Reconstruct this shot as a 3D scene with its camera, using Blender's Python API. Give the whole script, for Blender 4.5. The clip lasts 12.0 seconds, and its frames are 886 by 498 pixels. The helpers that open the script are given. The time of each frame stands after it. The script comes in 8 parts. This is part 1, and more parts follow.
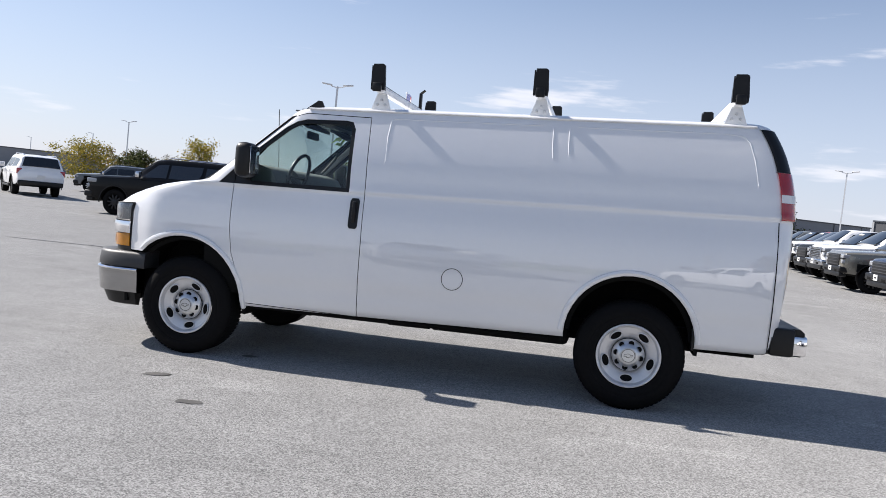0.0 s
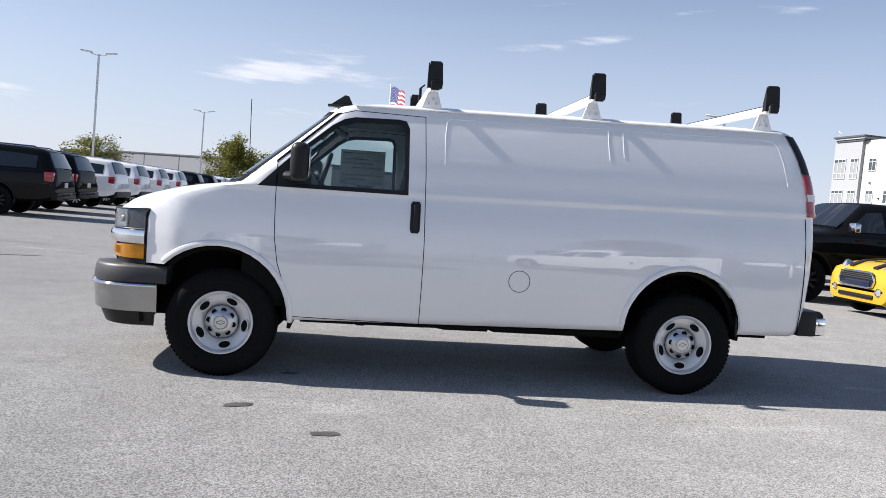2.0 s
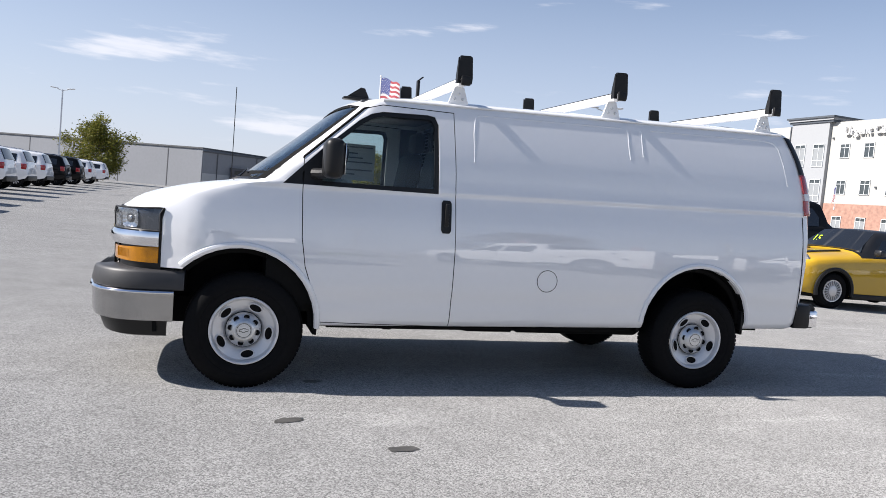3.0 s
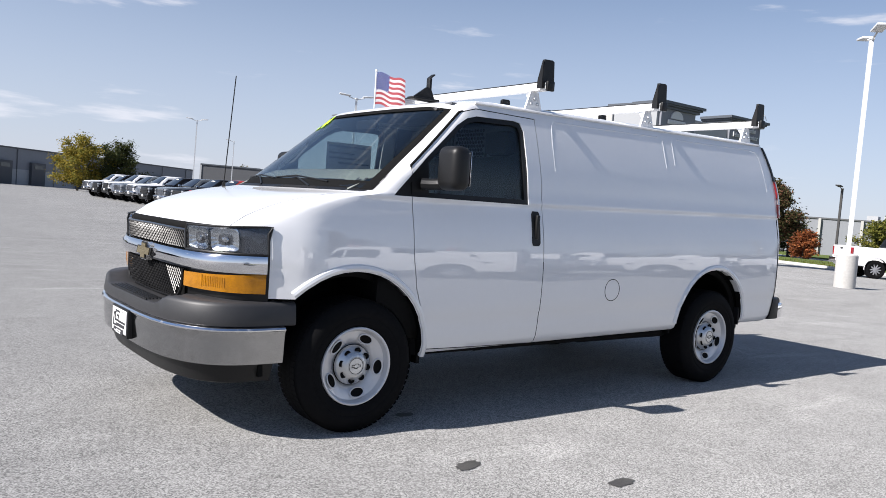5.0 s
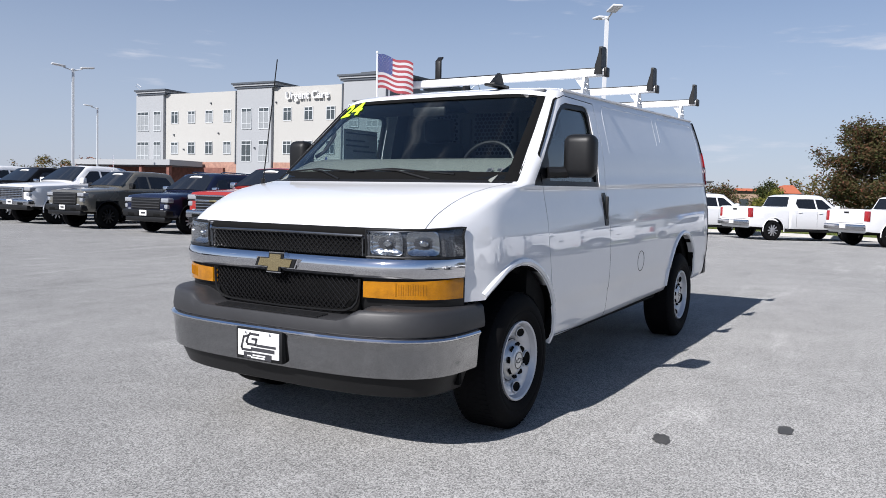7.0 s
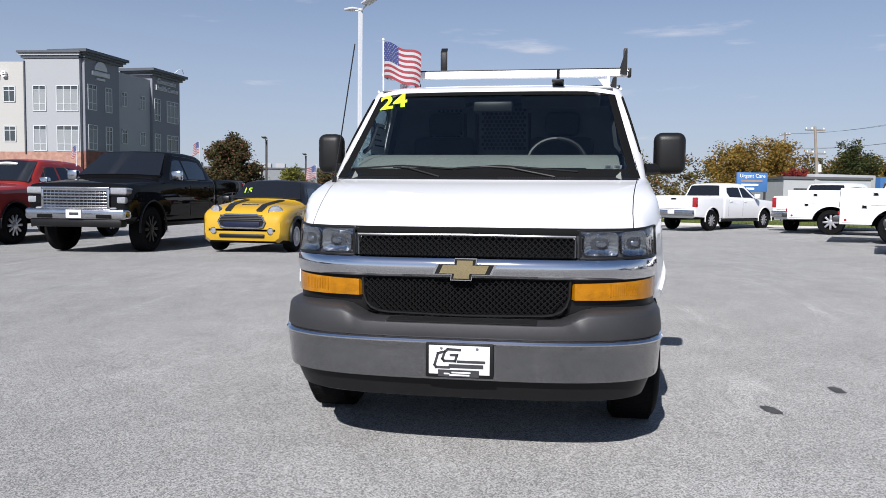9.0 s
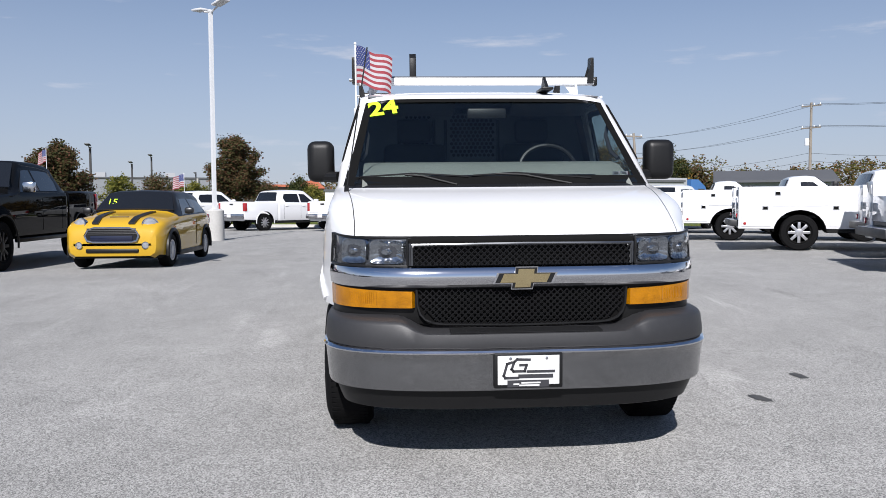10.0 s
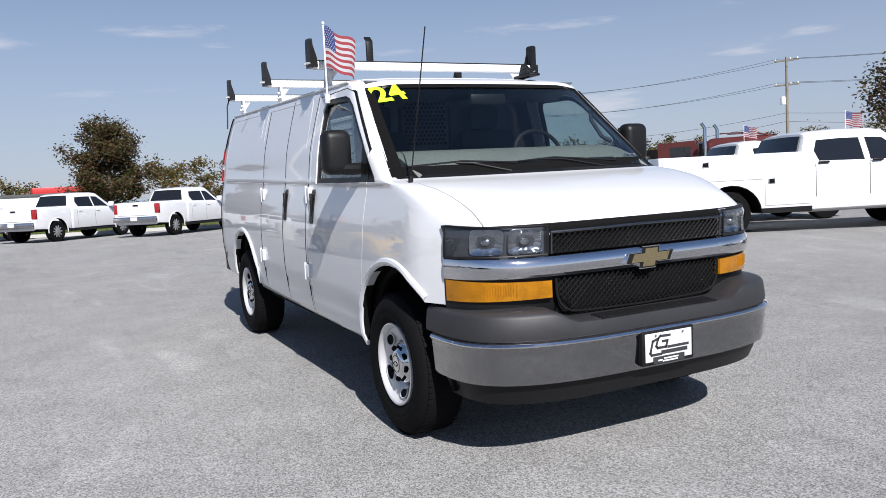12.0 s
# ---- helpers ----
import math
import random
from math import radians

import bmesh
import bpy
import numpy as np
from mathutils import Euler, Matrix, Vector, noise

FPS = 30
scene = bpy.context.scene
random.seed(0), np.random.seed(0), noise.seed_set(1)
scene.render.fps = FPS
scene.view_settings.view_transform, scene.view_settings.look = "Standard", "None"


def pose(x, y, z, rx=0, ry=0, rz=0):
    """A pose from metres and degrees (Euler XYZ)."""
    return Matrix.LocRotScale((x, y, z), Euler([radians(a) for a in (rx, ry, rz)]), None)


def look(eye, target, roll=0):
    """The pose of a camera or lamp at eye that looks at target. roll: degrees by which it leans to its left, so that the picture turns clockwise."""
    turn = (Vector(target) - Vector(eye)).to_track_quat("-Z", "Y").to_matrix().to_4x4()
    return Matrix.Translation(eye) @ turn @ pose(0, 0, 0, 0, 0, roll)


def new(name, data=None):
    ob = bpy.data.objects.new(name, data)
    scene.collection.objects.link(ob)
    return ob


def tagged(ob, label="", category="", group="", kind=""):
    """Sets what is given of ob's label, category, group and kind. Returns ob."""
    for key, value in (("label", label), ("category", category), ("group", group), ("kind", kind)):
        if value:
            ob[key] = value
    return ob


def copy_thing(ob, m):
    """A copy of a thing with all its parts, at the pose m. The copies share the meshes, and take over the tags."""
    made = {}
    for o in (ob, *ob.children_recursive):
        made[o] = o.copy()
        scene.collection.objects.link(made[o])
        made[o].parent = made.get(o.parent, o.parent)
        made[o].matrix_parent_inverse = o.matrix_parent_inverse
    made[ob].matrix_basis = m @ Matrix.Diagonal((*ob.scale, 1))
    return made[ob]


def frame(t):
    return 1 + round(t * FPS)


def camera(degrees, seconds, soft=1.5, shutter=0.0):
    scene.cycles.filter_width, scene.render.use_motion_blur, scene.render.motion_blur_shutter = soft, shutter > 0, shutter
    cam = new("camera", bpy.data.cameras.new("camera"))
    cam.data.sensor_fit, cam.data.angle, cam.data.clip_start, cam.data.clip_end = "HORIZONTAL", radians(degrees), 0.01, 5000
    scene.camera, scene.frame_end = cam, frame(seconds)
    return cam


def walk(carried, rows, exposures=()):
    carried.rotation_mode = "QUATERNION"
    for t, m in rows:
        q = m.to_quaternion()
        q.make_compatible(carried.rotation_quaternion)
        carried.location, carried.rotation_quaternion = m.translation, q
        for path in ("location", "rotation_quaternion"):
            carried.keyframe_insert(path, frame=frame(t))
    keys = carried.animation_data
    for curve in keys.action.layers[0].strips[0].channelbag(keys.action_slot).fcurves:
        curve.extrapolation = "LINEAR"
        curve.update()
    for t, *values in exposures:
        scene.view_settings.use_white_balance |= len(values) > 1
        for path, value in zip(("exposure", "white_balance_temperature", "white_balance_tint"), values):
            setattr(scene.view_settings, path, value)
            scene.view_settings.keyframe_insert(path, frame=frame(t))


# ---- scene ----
cam = camera(59.0, 12.0, 0.8)
# Level frame: the van stands on a patch of the lot that leans slightly against the rest.
LEVEL = Vector((0.021, -0.006, 1.0)).rotation_difference(Vector((0, 0, 1))).to_matrix().to_4x4()
PATH = [
    (0, (3.174, -6.636, 1.281), (2.78, -4.677, 1.189), 4.8),
    (0.5, (2.641, -6.711, 1.288), (2.394, -4.728, 1.193), 4.6),
    (1, (2.029, -6.706, 1.306), (1.94, -4.71, 1.206), 4.4),
    (1.5, (1.481, -6.746, 1.311), (1.551, -4.75, 1.208), 4.1),
    (2, (0.877, -6.64, 1.312), (1.113, -4.656, 1.204), 3.9),
    (2.5, (0.324, -6.537, 1.323), (0.726, -4.581, 1.209), 3.9),
    (3, (-0.225, -6.252, 1.333), (0.339, -4.337, 1.21), 4.1),
    (5, (-2.333, -4.781, 1.335), (-1.12, -3.194, 1.224), 3.8),
    (5.5, (-2.877, -4.372, 1.363), (-1.526, -2.901, 1.25), 2.9),
    (6, (-3.235, -3.884, 1.352), (-1.755, -2.543, 1.229), 2.0),
    (6.5, (-3.655, -3.398, 1.377), (-2.058, -2.202, 1.236), 1.2),
    (7, (-3.956, -2.891, 1.357), (-2.254, -1.851, 1.2), 0.8),
    (7.5, (-4.273, -2.272, 1.355), (-2.481, -1.4, 1.183), 0.6),
    (9.5, (-4.652, 0.07, 1.389), (-2.662, 0.164, 1.221), -0.0),
    (10, (-4.603, 0.615, 1.394), (-2.613, 0.492, 1.233), -0.5),
    (10.5, (-4.398, 1.193, 1.402), (-2.432, 0.866, 1.237), -1.3),
    (11, (-4.275, 1.700, 1.402), (-2.353, 1.176, 1.225), -2.0),
    (11.5, (-4.005, 2.150, 1.385), (-2.150, 1.430, 1.203), -2.35),
    (12, (-3.868, 2.605, 1.420), (-2.090, 1.713, 1.221), -2.8),
]
walk(cam, [(t, LEVEL @ look(eye, target, roll)) for t, eye, target, roll in PATH], [(0.0, 1.02, 6400, 13), (5.0, 0.86, 6300, 13), (7.0, 0.56, 6100, 13), (12.0, 0.44, 6100, 13)])

# ---- world, sun ----
SUN_WAY = Vector((-1.18, 0.19, 1.0)).normalized()
world = bpy.data.worlds.new("sky")
scene.world = world
world.use_nodes = True
wn = world.node_tree.nodes
wl = world.node_tree.links
sky = wn.new("ShaderNodeTexSky")
sky.sky_type = "NISHITA"
sky.sun_disc = False
sky.sun_elevation = math.asin(SUN_WAY.z)
sky.sun_rotation = math.atan2(SUN_WAY.x, SUN_WAY.y)
sky.air_density, sky.dust_density, sky.ozone_density = 1.0, 0.35, 3.0
wn["Background"].inputs["Strength"].default_value = 0.058
# pale haze towards the horizon and thin clouds over it
geo, parts = wn.new("ShaderNodeTexCoord"), wn.new("ShaderNodeSeparateXYZ")
wl.new(geo.outputs["Generated"], parts.inputs[0])
haze_f = wn.new("ShaderNodeMapRange")
haze_f.interpolation_type = "SMOOTHSTEP"
for key, value in (("From Min", -0.02), ("From Max", 0.42), ("To Min", 0.72), ("To Max", 0.03)):
    haze_f.inputs[key].default_value = value
wl.new(parts.outputs["Z"], haze_f.inputs["Value"])
haze = wn.new("ShaderNodeMix")
haze.data_type = "RGBA"
haze.inputs[7].default_value = (6.3, 6.75, 8.0, 1)
wl.new(haze_f.outputs[0], haze.inputs[0])
wl.new(sky.outputs[0], haze.inputs[6])
stretch = wn.new("ShaderNodeMapping")
stretch.inputs["Scale"].default_value = (2.2, 2.2, 15.0)
wl.new(geo.outputs["Generated"], stretch.inputs["Vector"])
puffs = wn.new("ShaderNodeTexNoise")
puffs.inputs["Scale"].default_value, puffs.inputs["Detail"].default_value, puffs.inputs["Roughness"].default_value = 2.0, 8, 0.55
wl.new(stretch.outputs[0], puffs.inputs["Vector"])
thick = wn.new("ShaderNodeMapRange")
thick.interpolation_type = "SMOOTHSTEP"
for key, value in (("From Min", 0.60), ("From Max", 0.74), ("To Min", 0.0), ("To Max", 0.75)):
    thick.inputs[key].default_value = value
wl.new(puffs.outputs["Fac"], thick.inputs["Value"])
cloud = wn.new("ShaderNodeMix")
cloud.data_type = "RGBA"
cloud.inputs[7].default_value = (8.6, 8.7, 9.1, 1)
wl.new(thick.outputs[0], cloud.inputs[0])
wl.new(haze.outputs[2], cloud.inputs[6])
wl.new(cloud.outputs[2], wn["Background"].inputs["Color"])
sun = new("sun", bpy.data.lights.new("sun", "SUN"))
sun.data.energy, sun.data.angle, sun.data.color = 4.8, radians(0.53), (1.0, 0.95, 0.87)
sun.matrix_world = look(SUN_WAY * 50, (0, 0, 0))


# ---- materials ----
def material(name, color, rough=0.5, metal=0.0, coat=0.0, vary=0.06, scale=3.0, bump=0.0, bump_scale=40.0, spec=0.5, per_object=0.0, coat_ior=1.5):
    """A surface with variation at two scales and fine relief."""
    m = bpy.data.materials.new(name)
    m.use_nodes = True
    n, l = m.node_tree.nodes, m.node_tree.links
    p = n["Principled BSDF"]
    p.inputs["Roughness"].default_value, p.inputs["Metallic"].default_value = rough, metal
    p.inputs["Coat Weight"].default_value, p.inputs["Specular IOR Level"].default_value = coat, spec
    p.inputs["Coat Roughness"].default_value, p.inputs["Coat IOR"].default_value = 0.02, coat_ior
    co = n.new("ShaderNodeTexCoord")
    big, small = n.new("ShaderNodeTexNoise"), n.new("ShaderNodeTexNoise")
    big.inputs["Scale"].default_value, small.inputs["Scale"].default_value = scale, scale * 14
    big.inputs["Detail"].default_value = small.inputs["Detail"].default_value = 4
    add = n.new("ShaderNodeMath")
    add.operation = "ADD"
    l.new(co.outputs["Object"], big.inputs["Vector"])
    l.new(co.outputs["Object"], small.inputs["Vector"])
    l.new(big.outputs["Fac"], add.inputs[0])
    l.new(small.outputs["Fac"], add.inputs[1])
    ramp = n.new("ShaderNodeMapRange")
    ramp.inputs["From Min"].default_value, ramp.inputs["From Max"].default_value = 0.6, 1.4
    ramp.inputs["To Min"].default_value, ramp.inputs["To Max"].default_value = 1 - vary, 1 + vary
    l.new(add.outputs[0], ramp.inputs["Value"])
    hsv = n.new("ShaderNodeHueSaturation")
    hsv.inputs["Color"].default_value = (*color, 1)
    value = ramp.outputs[0]
    if per_object:
        info, spread, times = n.new("ShaderNodeObjectInfo"), n.new("ShaderNodeMapRange"), n.new("ShaderNodeMath")
        spread.inputs["To Min"].default_value, spread.inputs["To Max"].default_value = 1 - per_object, 1 + per_object
        times.operation = "MULTIPLY"
        l.new(info.outputs["Random"], spread.inputs["Value"])
        l.new(value, times.inputs[0])
        l.new(spread.outputs[0], times.inputs[1])
        value = times.outputs[0]
    l.new(value, hsv.inputs["Value"])
    l.new(hsv.outputs[0], p.inputs["Base Color"])
    rr = n.new("ShaderNodeMapRange")
    rr.inputs["From Min"].default_value, rr.inputs["From Max"].default_value = 0.3, 0.7
    rr.inputs["To Min"].default_value, rr.inputs["To Max"].default_value = max(rough - 0.04, 0.0), min(rough + 0.06, 1.0)
    l.new(big.outputs["Fac"], rr.inputs["Value"])
    l.new(rr.outputs[0], p.inputs["Roughness"])
    if bump:
        tex, b = n.new("ShaderNodeTexNoise"), n.new("ShaderNodeBump")
        tex.inputs["Scale"].default_value, tex.inputs["Detail"].default_value = bump_scale, 3
        b.inputs["Strength"].default_value, b.inputs["Distance"].default_value = bump, 0.01
        l.new(co.outputs["Object"], tex.inputs["Vector"])
        l.new(tex.outputs["Fac"], b.inputs["Height"])
        l.new(b.outputs[0], p.inputs["Normal"])
    return m


def glass_material(name, tint, mix):
    """Thin glass: mirror gloss by angle over a tinted see-through pane."""
    m = bpy.data.materials.new(name)
    m.use_nodes = True
    n, l = m.node_tree.nodes, m.node_tree.links
    n.remove(n["Principled BSDF"])
    clear, gloss, edge, blend = n.new("ShaderNodeBsdfTransparent"), n.new("ShaderNodeBsdfGlossy"), n.new("ShaderNodeLayerWeight"), n.new("ShaderNodeMixShader")
    clear.inputs["Color"].default_value = (*tint, 1)
    gloss.inputs["Roughness"].default_value = 0.01
    edge.inputs["Blend"].default_value = 0.5
    power, scaled = n.new("ShaderNodeMath"), n.new("ShaderNodeMath")
    power.operation, power.inputs[1].default_value = "POWER", 4.0
    scaled.operation, scaled.inputs[1].default_value, scaled.inputs[2].default_value = "MULTIPLY_ADD", 0.9, mix
    l.new(edge.outputs["Facing"], power.inputs[0])
    l.new(power.outputs[0], scaled.inputs[0])
    l.new(scaled.outputs[0], blend.inputs[0])
    l.new(clear.outputs[0], blend.inputs[1])
    l.new(gloss.outputs[0], blend.inputs[2])
    l.new(blend.outputs[0], n["Material Output"].inputs["Surface"])
    return m


M_WHITE = material("white_paint", (0.77, 0.772, 0.78), 0.45, coat=1.0, vary=0.012, scale=1.5, bump=0.10, bump_scale=2.2, spec=0.2, coat_ior=1.9)
M_BLACKPAINT = material("black_paint", (0.006, 0.0062, 0.007), 0.5, coat=0.35, vary=0.1, spec=0.0)
M_GREYPAINT = material("grey_paint", (0.09, 0.1, 0.11), 0.5, coat=1.0, vary=0.04, spec=0.15)
M_TANPAINT = material("tan_grey_paint", (0.165, 0.155, 0.13), 0.25, metal=0.3, coat=1.0, vary=0.04)
M_BLUEPAINT = material("dark_blue_paint", (0.006, 0.009, 0.03), 0.5, coat=1.0, vary=0.06, spec=0.15)
M_REDPAINT = material("red_paint", (0.27, 0.022, 0.017), 0.5, coat=1.0, vary=0.04, spec=0.15)
M_YELLOW = material("yellow_paint", (0.50, 0.30, 0.016), 0.5, coat=1.0, vary=0.03, spec=0.15)
M_PLASTIC = material("black_plastic", (0.009, 0.009, 0.0095), 0.42, vary=0.12, bump=0.08, bump_scale=400, spec=0.3)
M_GREYPLASTIC = material("dark_grey_plastic", (0.026, 0.026, 0.028), 0.5, vary=0.1, bump=0.06, bump_scale=500)
M_RUBBER = material("tyre_rubber", (0.008, 0.008, 0.0085), 0.75, vary=0.2, bump=0.1, bump_scale=120, spec=0.06)
M_CHROME = material("chrome", (0.78, 0.78, 0.8), 0.05, metal=1.0, vary=0.02)
M_STEEL = material("painted_steel_wheel", (0.62, 0.62, 0.63), 0.32, metal=0.35, vary=0.04)
# Near-black for black parts; in openings and hollows it puts shade into the colour.
M_DARK = material("black_parts_cavity_shade", (0.006, 0.006, 0.006), 0.8, vary=0.2, spec=0.1)
M_GLASS = glass_material("car_glass", (0.80, 0.86, 0.86), 0.035)
M_DARKGLASS = material("privacy_glass", (0.010, 0.011, 0.013), 0.02, vary=0.05, spec=0.9)
M_AMBER = material("amber_lens", (0.35, 0.138, 0.0), 0.10, coat=0.6, vary=0.42, scale=16, spec=0.3)
M_REDLENS = material("red_lens", (0.32, 0.012, 0.015), 0.12, coat=1.0, vary=0.1, scale=14)
M_GALV = material("white_enamel", (0.74, 0.75, 0.76), 0.3, vary=0.03)
M_POLE = material("light_grey_pole_paint", (0.62, 0.63, 0.64), 0.45, vary=0.06, scale=1.0)
M_CONCRETE = material("concrete", (0.45, 0.44, 0.42), 0.85, vary=0.12, scale=1.2, bump=0.3, bump_scale=60)


def asphalt():
    """Worn, sun-bleached asphalt: pale stones in a grey binder, broad stains and tyre sheen."""
    m = bpy.data.materials.new("worn_asphalt")
    m.use_nodes = True
    n, l = m.node_tree.nodes, m.node_tree.links
    p = n["Principled BSDF"]
    p.inputs["Roughness"].default_value, p.inputs["Diffuse Roughness"].default_value = 0.8, 0.45
    p.inputs["Specular IOR Level"].default_value = 0.3
    co = n.new("ShaderNodeTexCoord")
    stones = n.new("ShaderNodeTexVoronoi")
    stones.inputs["Scale"].default_value = 150
    grain = n.new("ShaderNodeTexNoise")
    grain.inputs["Scale"].default_value, grain.inputs["Detail"].default_value = 120, 5
    broad = n.new("ShaderNodeTexNoise")
    broad.inputs["Scale"].default_value, broad.inputs["Detail"].default_value = 0.35, 7
    patch = n.new("ShaderNodeTexNoise")
    patch.inputs["Scale"].default_value, patch.inputs["Detail"].default_value = 2.4, 6
    for t in (stones, grain, broad, patch):
        l.new(co.outputs["Object"], t.inputs["Vector"])
    ramp = n.new("ShaderNodeValToRGB")
    e = ramp.color_ramp.elements
    e[0].position, e[0].color = 0.22, (0.100, 0.099, 0.097, 1)
    e[1].position, e[1].color = 0.78, (0.385, 0.381, 0.37, 1)
    hue = n.new("ShaderNodeSeparateColor")
    l.new(stones.outputs["Color"], hue.inputs[0])
    mixv = n.new("ShaderNodeMix")
    mixv.data_type = "FLOAT"
    mixv.inputs[0].default_value = 0.45
    l.new(hue.outputs[0], mixv.inputs[2])
    l.new(grain.outputs["Fac"], mixv.inputs[3])
    l.new(mixv.outputs[0], ramp.inputs["Fac"])
    tone = n.new("ShaderNodeMath")
    tone.operation = "MULTIPLY_ADD"
    tone.inputs[1].default_value, tone.inputs[2].default_value = 0.85, 0.575
    half = n.new("ShaderNodeMath")
    half.operation = "ADD"
    l.new(broad.outputs["Fac"], half.inputs[0])
    l.new(patch.outputs["Fac"], half.inputs[1])
    less = n.new("ShaderNodeMath")
    less.operation = "MULTIPLY"
    less.inputs[1].default_value = 0.5
    l.new(half.outputs[0], less.inputs[0])
    l.new(less.outputs[0], tone.inputs[0])
    # pale scuffs and faint dark tyre sweeps, long and thin
    swirl, scuff = n.new("ShaderNodeMapping"), n.new("ShaderNodeTexNoise")
    swirl.inputs["Rotation"].default_value, swirl.inputs["Scale"].default_value = (0, 0, 0.5), (0.35, 1.9, 1.0)
    scuff.inputs["Scale"].default_value, scuff.inputs["Detail"].default_value, scuff.inputs["Distortion"].default_value = 0.9, 9, 1.2
    l.new(co.outputs["Object"], swirl.inputs["Vector"])
    l.new(swirl.outputs[0], scuff.inputs["Vector"])
    marks = n.new("ShaderNodeValToRGB")
    k = marks.color_ramp.elements
    k[0].position, k[0].color = 0.30, (0.86, 0.86, 0.86, 1)
    k[1].position, k[1].color = 0.42, (1.0, 1.0, 1.0, 1)
    for where, shade in ((0.60, 1.0), (0.70, 1.20)):
        mark = k.new(where)
        mark.color = (shade, shade, shade, 1)
    l.new(scuff.outputs["Fac"], marks.inputs["Fac"])
    worn = n.new("ShaderNodeMath")
    worn.operation = "MULTIPLY"
    l.new(tone.outputs[0], worn.inputs[0])
    l.new(marks.outputs[0], worn.inputs[1])
    hsv = n.new("ShaderNodeHueSaturation")
    l.new(ramp.outputs[0], hsv.inputs["Color"])
    l.new(worn.outputs[0], hsv.inputs["Value"])
    l.new(hsv.outputs[0], p.inputs["Base Color"])
    b = n.new("ShaderNodeBump")
    b.inputs["Strength"].default_value, b.inputs["Distance"].default_value = 0.5, 0.004
    l.new(mixv.outputs[0], b.inputs["Height"])
    l.new(b.outputs[0], p.inputs["Normal"])
    return m


M_ASPHALT = asphalt()


# ---- building tools ----
def mesh_object(name, bm, mat, parent=None, label="", smooth=35):
    """Links a bmesh as one mesh object; edges sharper than smooth degrees stay crisp."""
    bmesh.ops.recalc_face_normals(bm, faces=bm.faces)
    for f in bm.faces:
        f.smooth = smooth > 0
    if smooth > 0:
        for e in bm.edges:
            if len(e.link_faces) == 2 and e.calc_face_angle(0.0) > radians(smooth):
                e.smooth = False
    me = bpy.data.meshes.new(name)
    bm.to_mesh(me)
    bm.free()
    me.materials.append(mat)
    ob = new(name, me)
    if parent:
        ob.parent = parent
    if label:
        tagged(ob, label)
    return ob


def part(name, bm, mat, parent, label="", smooth=35):
    return mesh_object(name, bm, mat, parent, label, smooth)


def empty(name, m, label, category, group=""):
    ob = new(name)
    ob.empty_display_size = 0.2
    ob.matrix_world = m
    return tagged(ob, label, category, group)


def box(x0, x1, y0, y1, z0, z1, bevel=0.0, bm=None, seg=2):
    own = bmesh.new()
    bmesh.ops.create_cube(own, size=1)
    for v in own.verts:
        v.co = Vector((x0 + (v.co.x + 0.5) * (x1 - x0), y0 + (v.co.y + 0.5) * (y1 - y0), z0 + (v.co.z + 0.5) * (z1 - z0)))
    if bevel:
        bmesh.ops.bevel(own, geom=own.edges[:], offset=bevel, segments=seg, affect="EDGES", profile=0.5)
    return joined(bm, own)


def joined(bm, own):
    if bm is None:
        return own
    me = bpy.data.meshes.new("tmp")
    own.to_mesh(me)
    own.free()
    bm.from_mesh(me)
    bpy.data.meshes.remove(me)
    return bm


def moved(bm, m):
    bmesh.ops.transform(bm, matrix=m, verts=bm.verts)
    return bm


def lathe(profile, steps=32, axis="y", bm=None):
    """Turns a list of (radius, along) round an axis."""
    own = bmesh.new()
    rings = []
    for k in range(steps):
        a = 2 * math.pi * k / steps
        ring = []
        for r, h in profile:
            c, s = r * math.cos(a), r * math.sin(a)
            ring.append(own.verts.new({"y": (c, h, s), "z": (c, s, h), "x": (h, c, s)}[axis]))
        rings.append(ring)
    for k in range(steps):
        a, b = rings[k], rings[(k + 1) % steps]
        for i in range(len(profile) - 1):
            own.faces.new((a[i], a[i + 1], b[i + 1], b[i]))
    bmesh.ops.remove_doubles(own, verts=own.verts, dist=1e-5)
    return joined(bm, own)


def tube(points, radius, sides=8, bm=None, taper=1.0):
    """A round bar along points."""
    own = bmesh.new()
    pts = [Vector(p) for p in points]
    rings = []
    side = None
    for i, p in enumerate(pts):
        d = (pts[min(i + 1, len(pts) - 1)] - pts[max(i - 1, 0)]).normalized()
        if side is None:
            side = d.cross(Vector((0, 0, 1)) if abs(d.z) < 0.95 else Vector((1, 0, 0))).normalized()
        else:
            side = (side - d * side.dot(d)).normalized()
        up = side.cross(d)
        r = radius * (1 + (taper - 1) * i / (len(pts) - 1))
        rings.append([own.verts.new(p + r * (math.cos(2 * math.pi * k / sides) * side + math.sin(2 * math.pi * k / sides) * up)) for k in range(sides)])
    for a, b in zip(rings, rings[1:]):
        for k in range(sides):
            own.faces.new((a[k], a[(k + 1) % sides], b[(k + 1) % sides], b[k]))
    own.faces.new(rings[0])
    own.faces.new(rings[-1][::-1])
    return joined(bm, own)


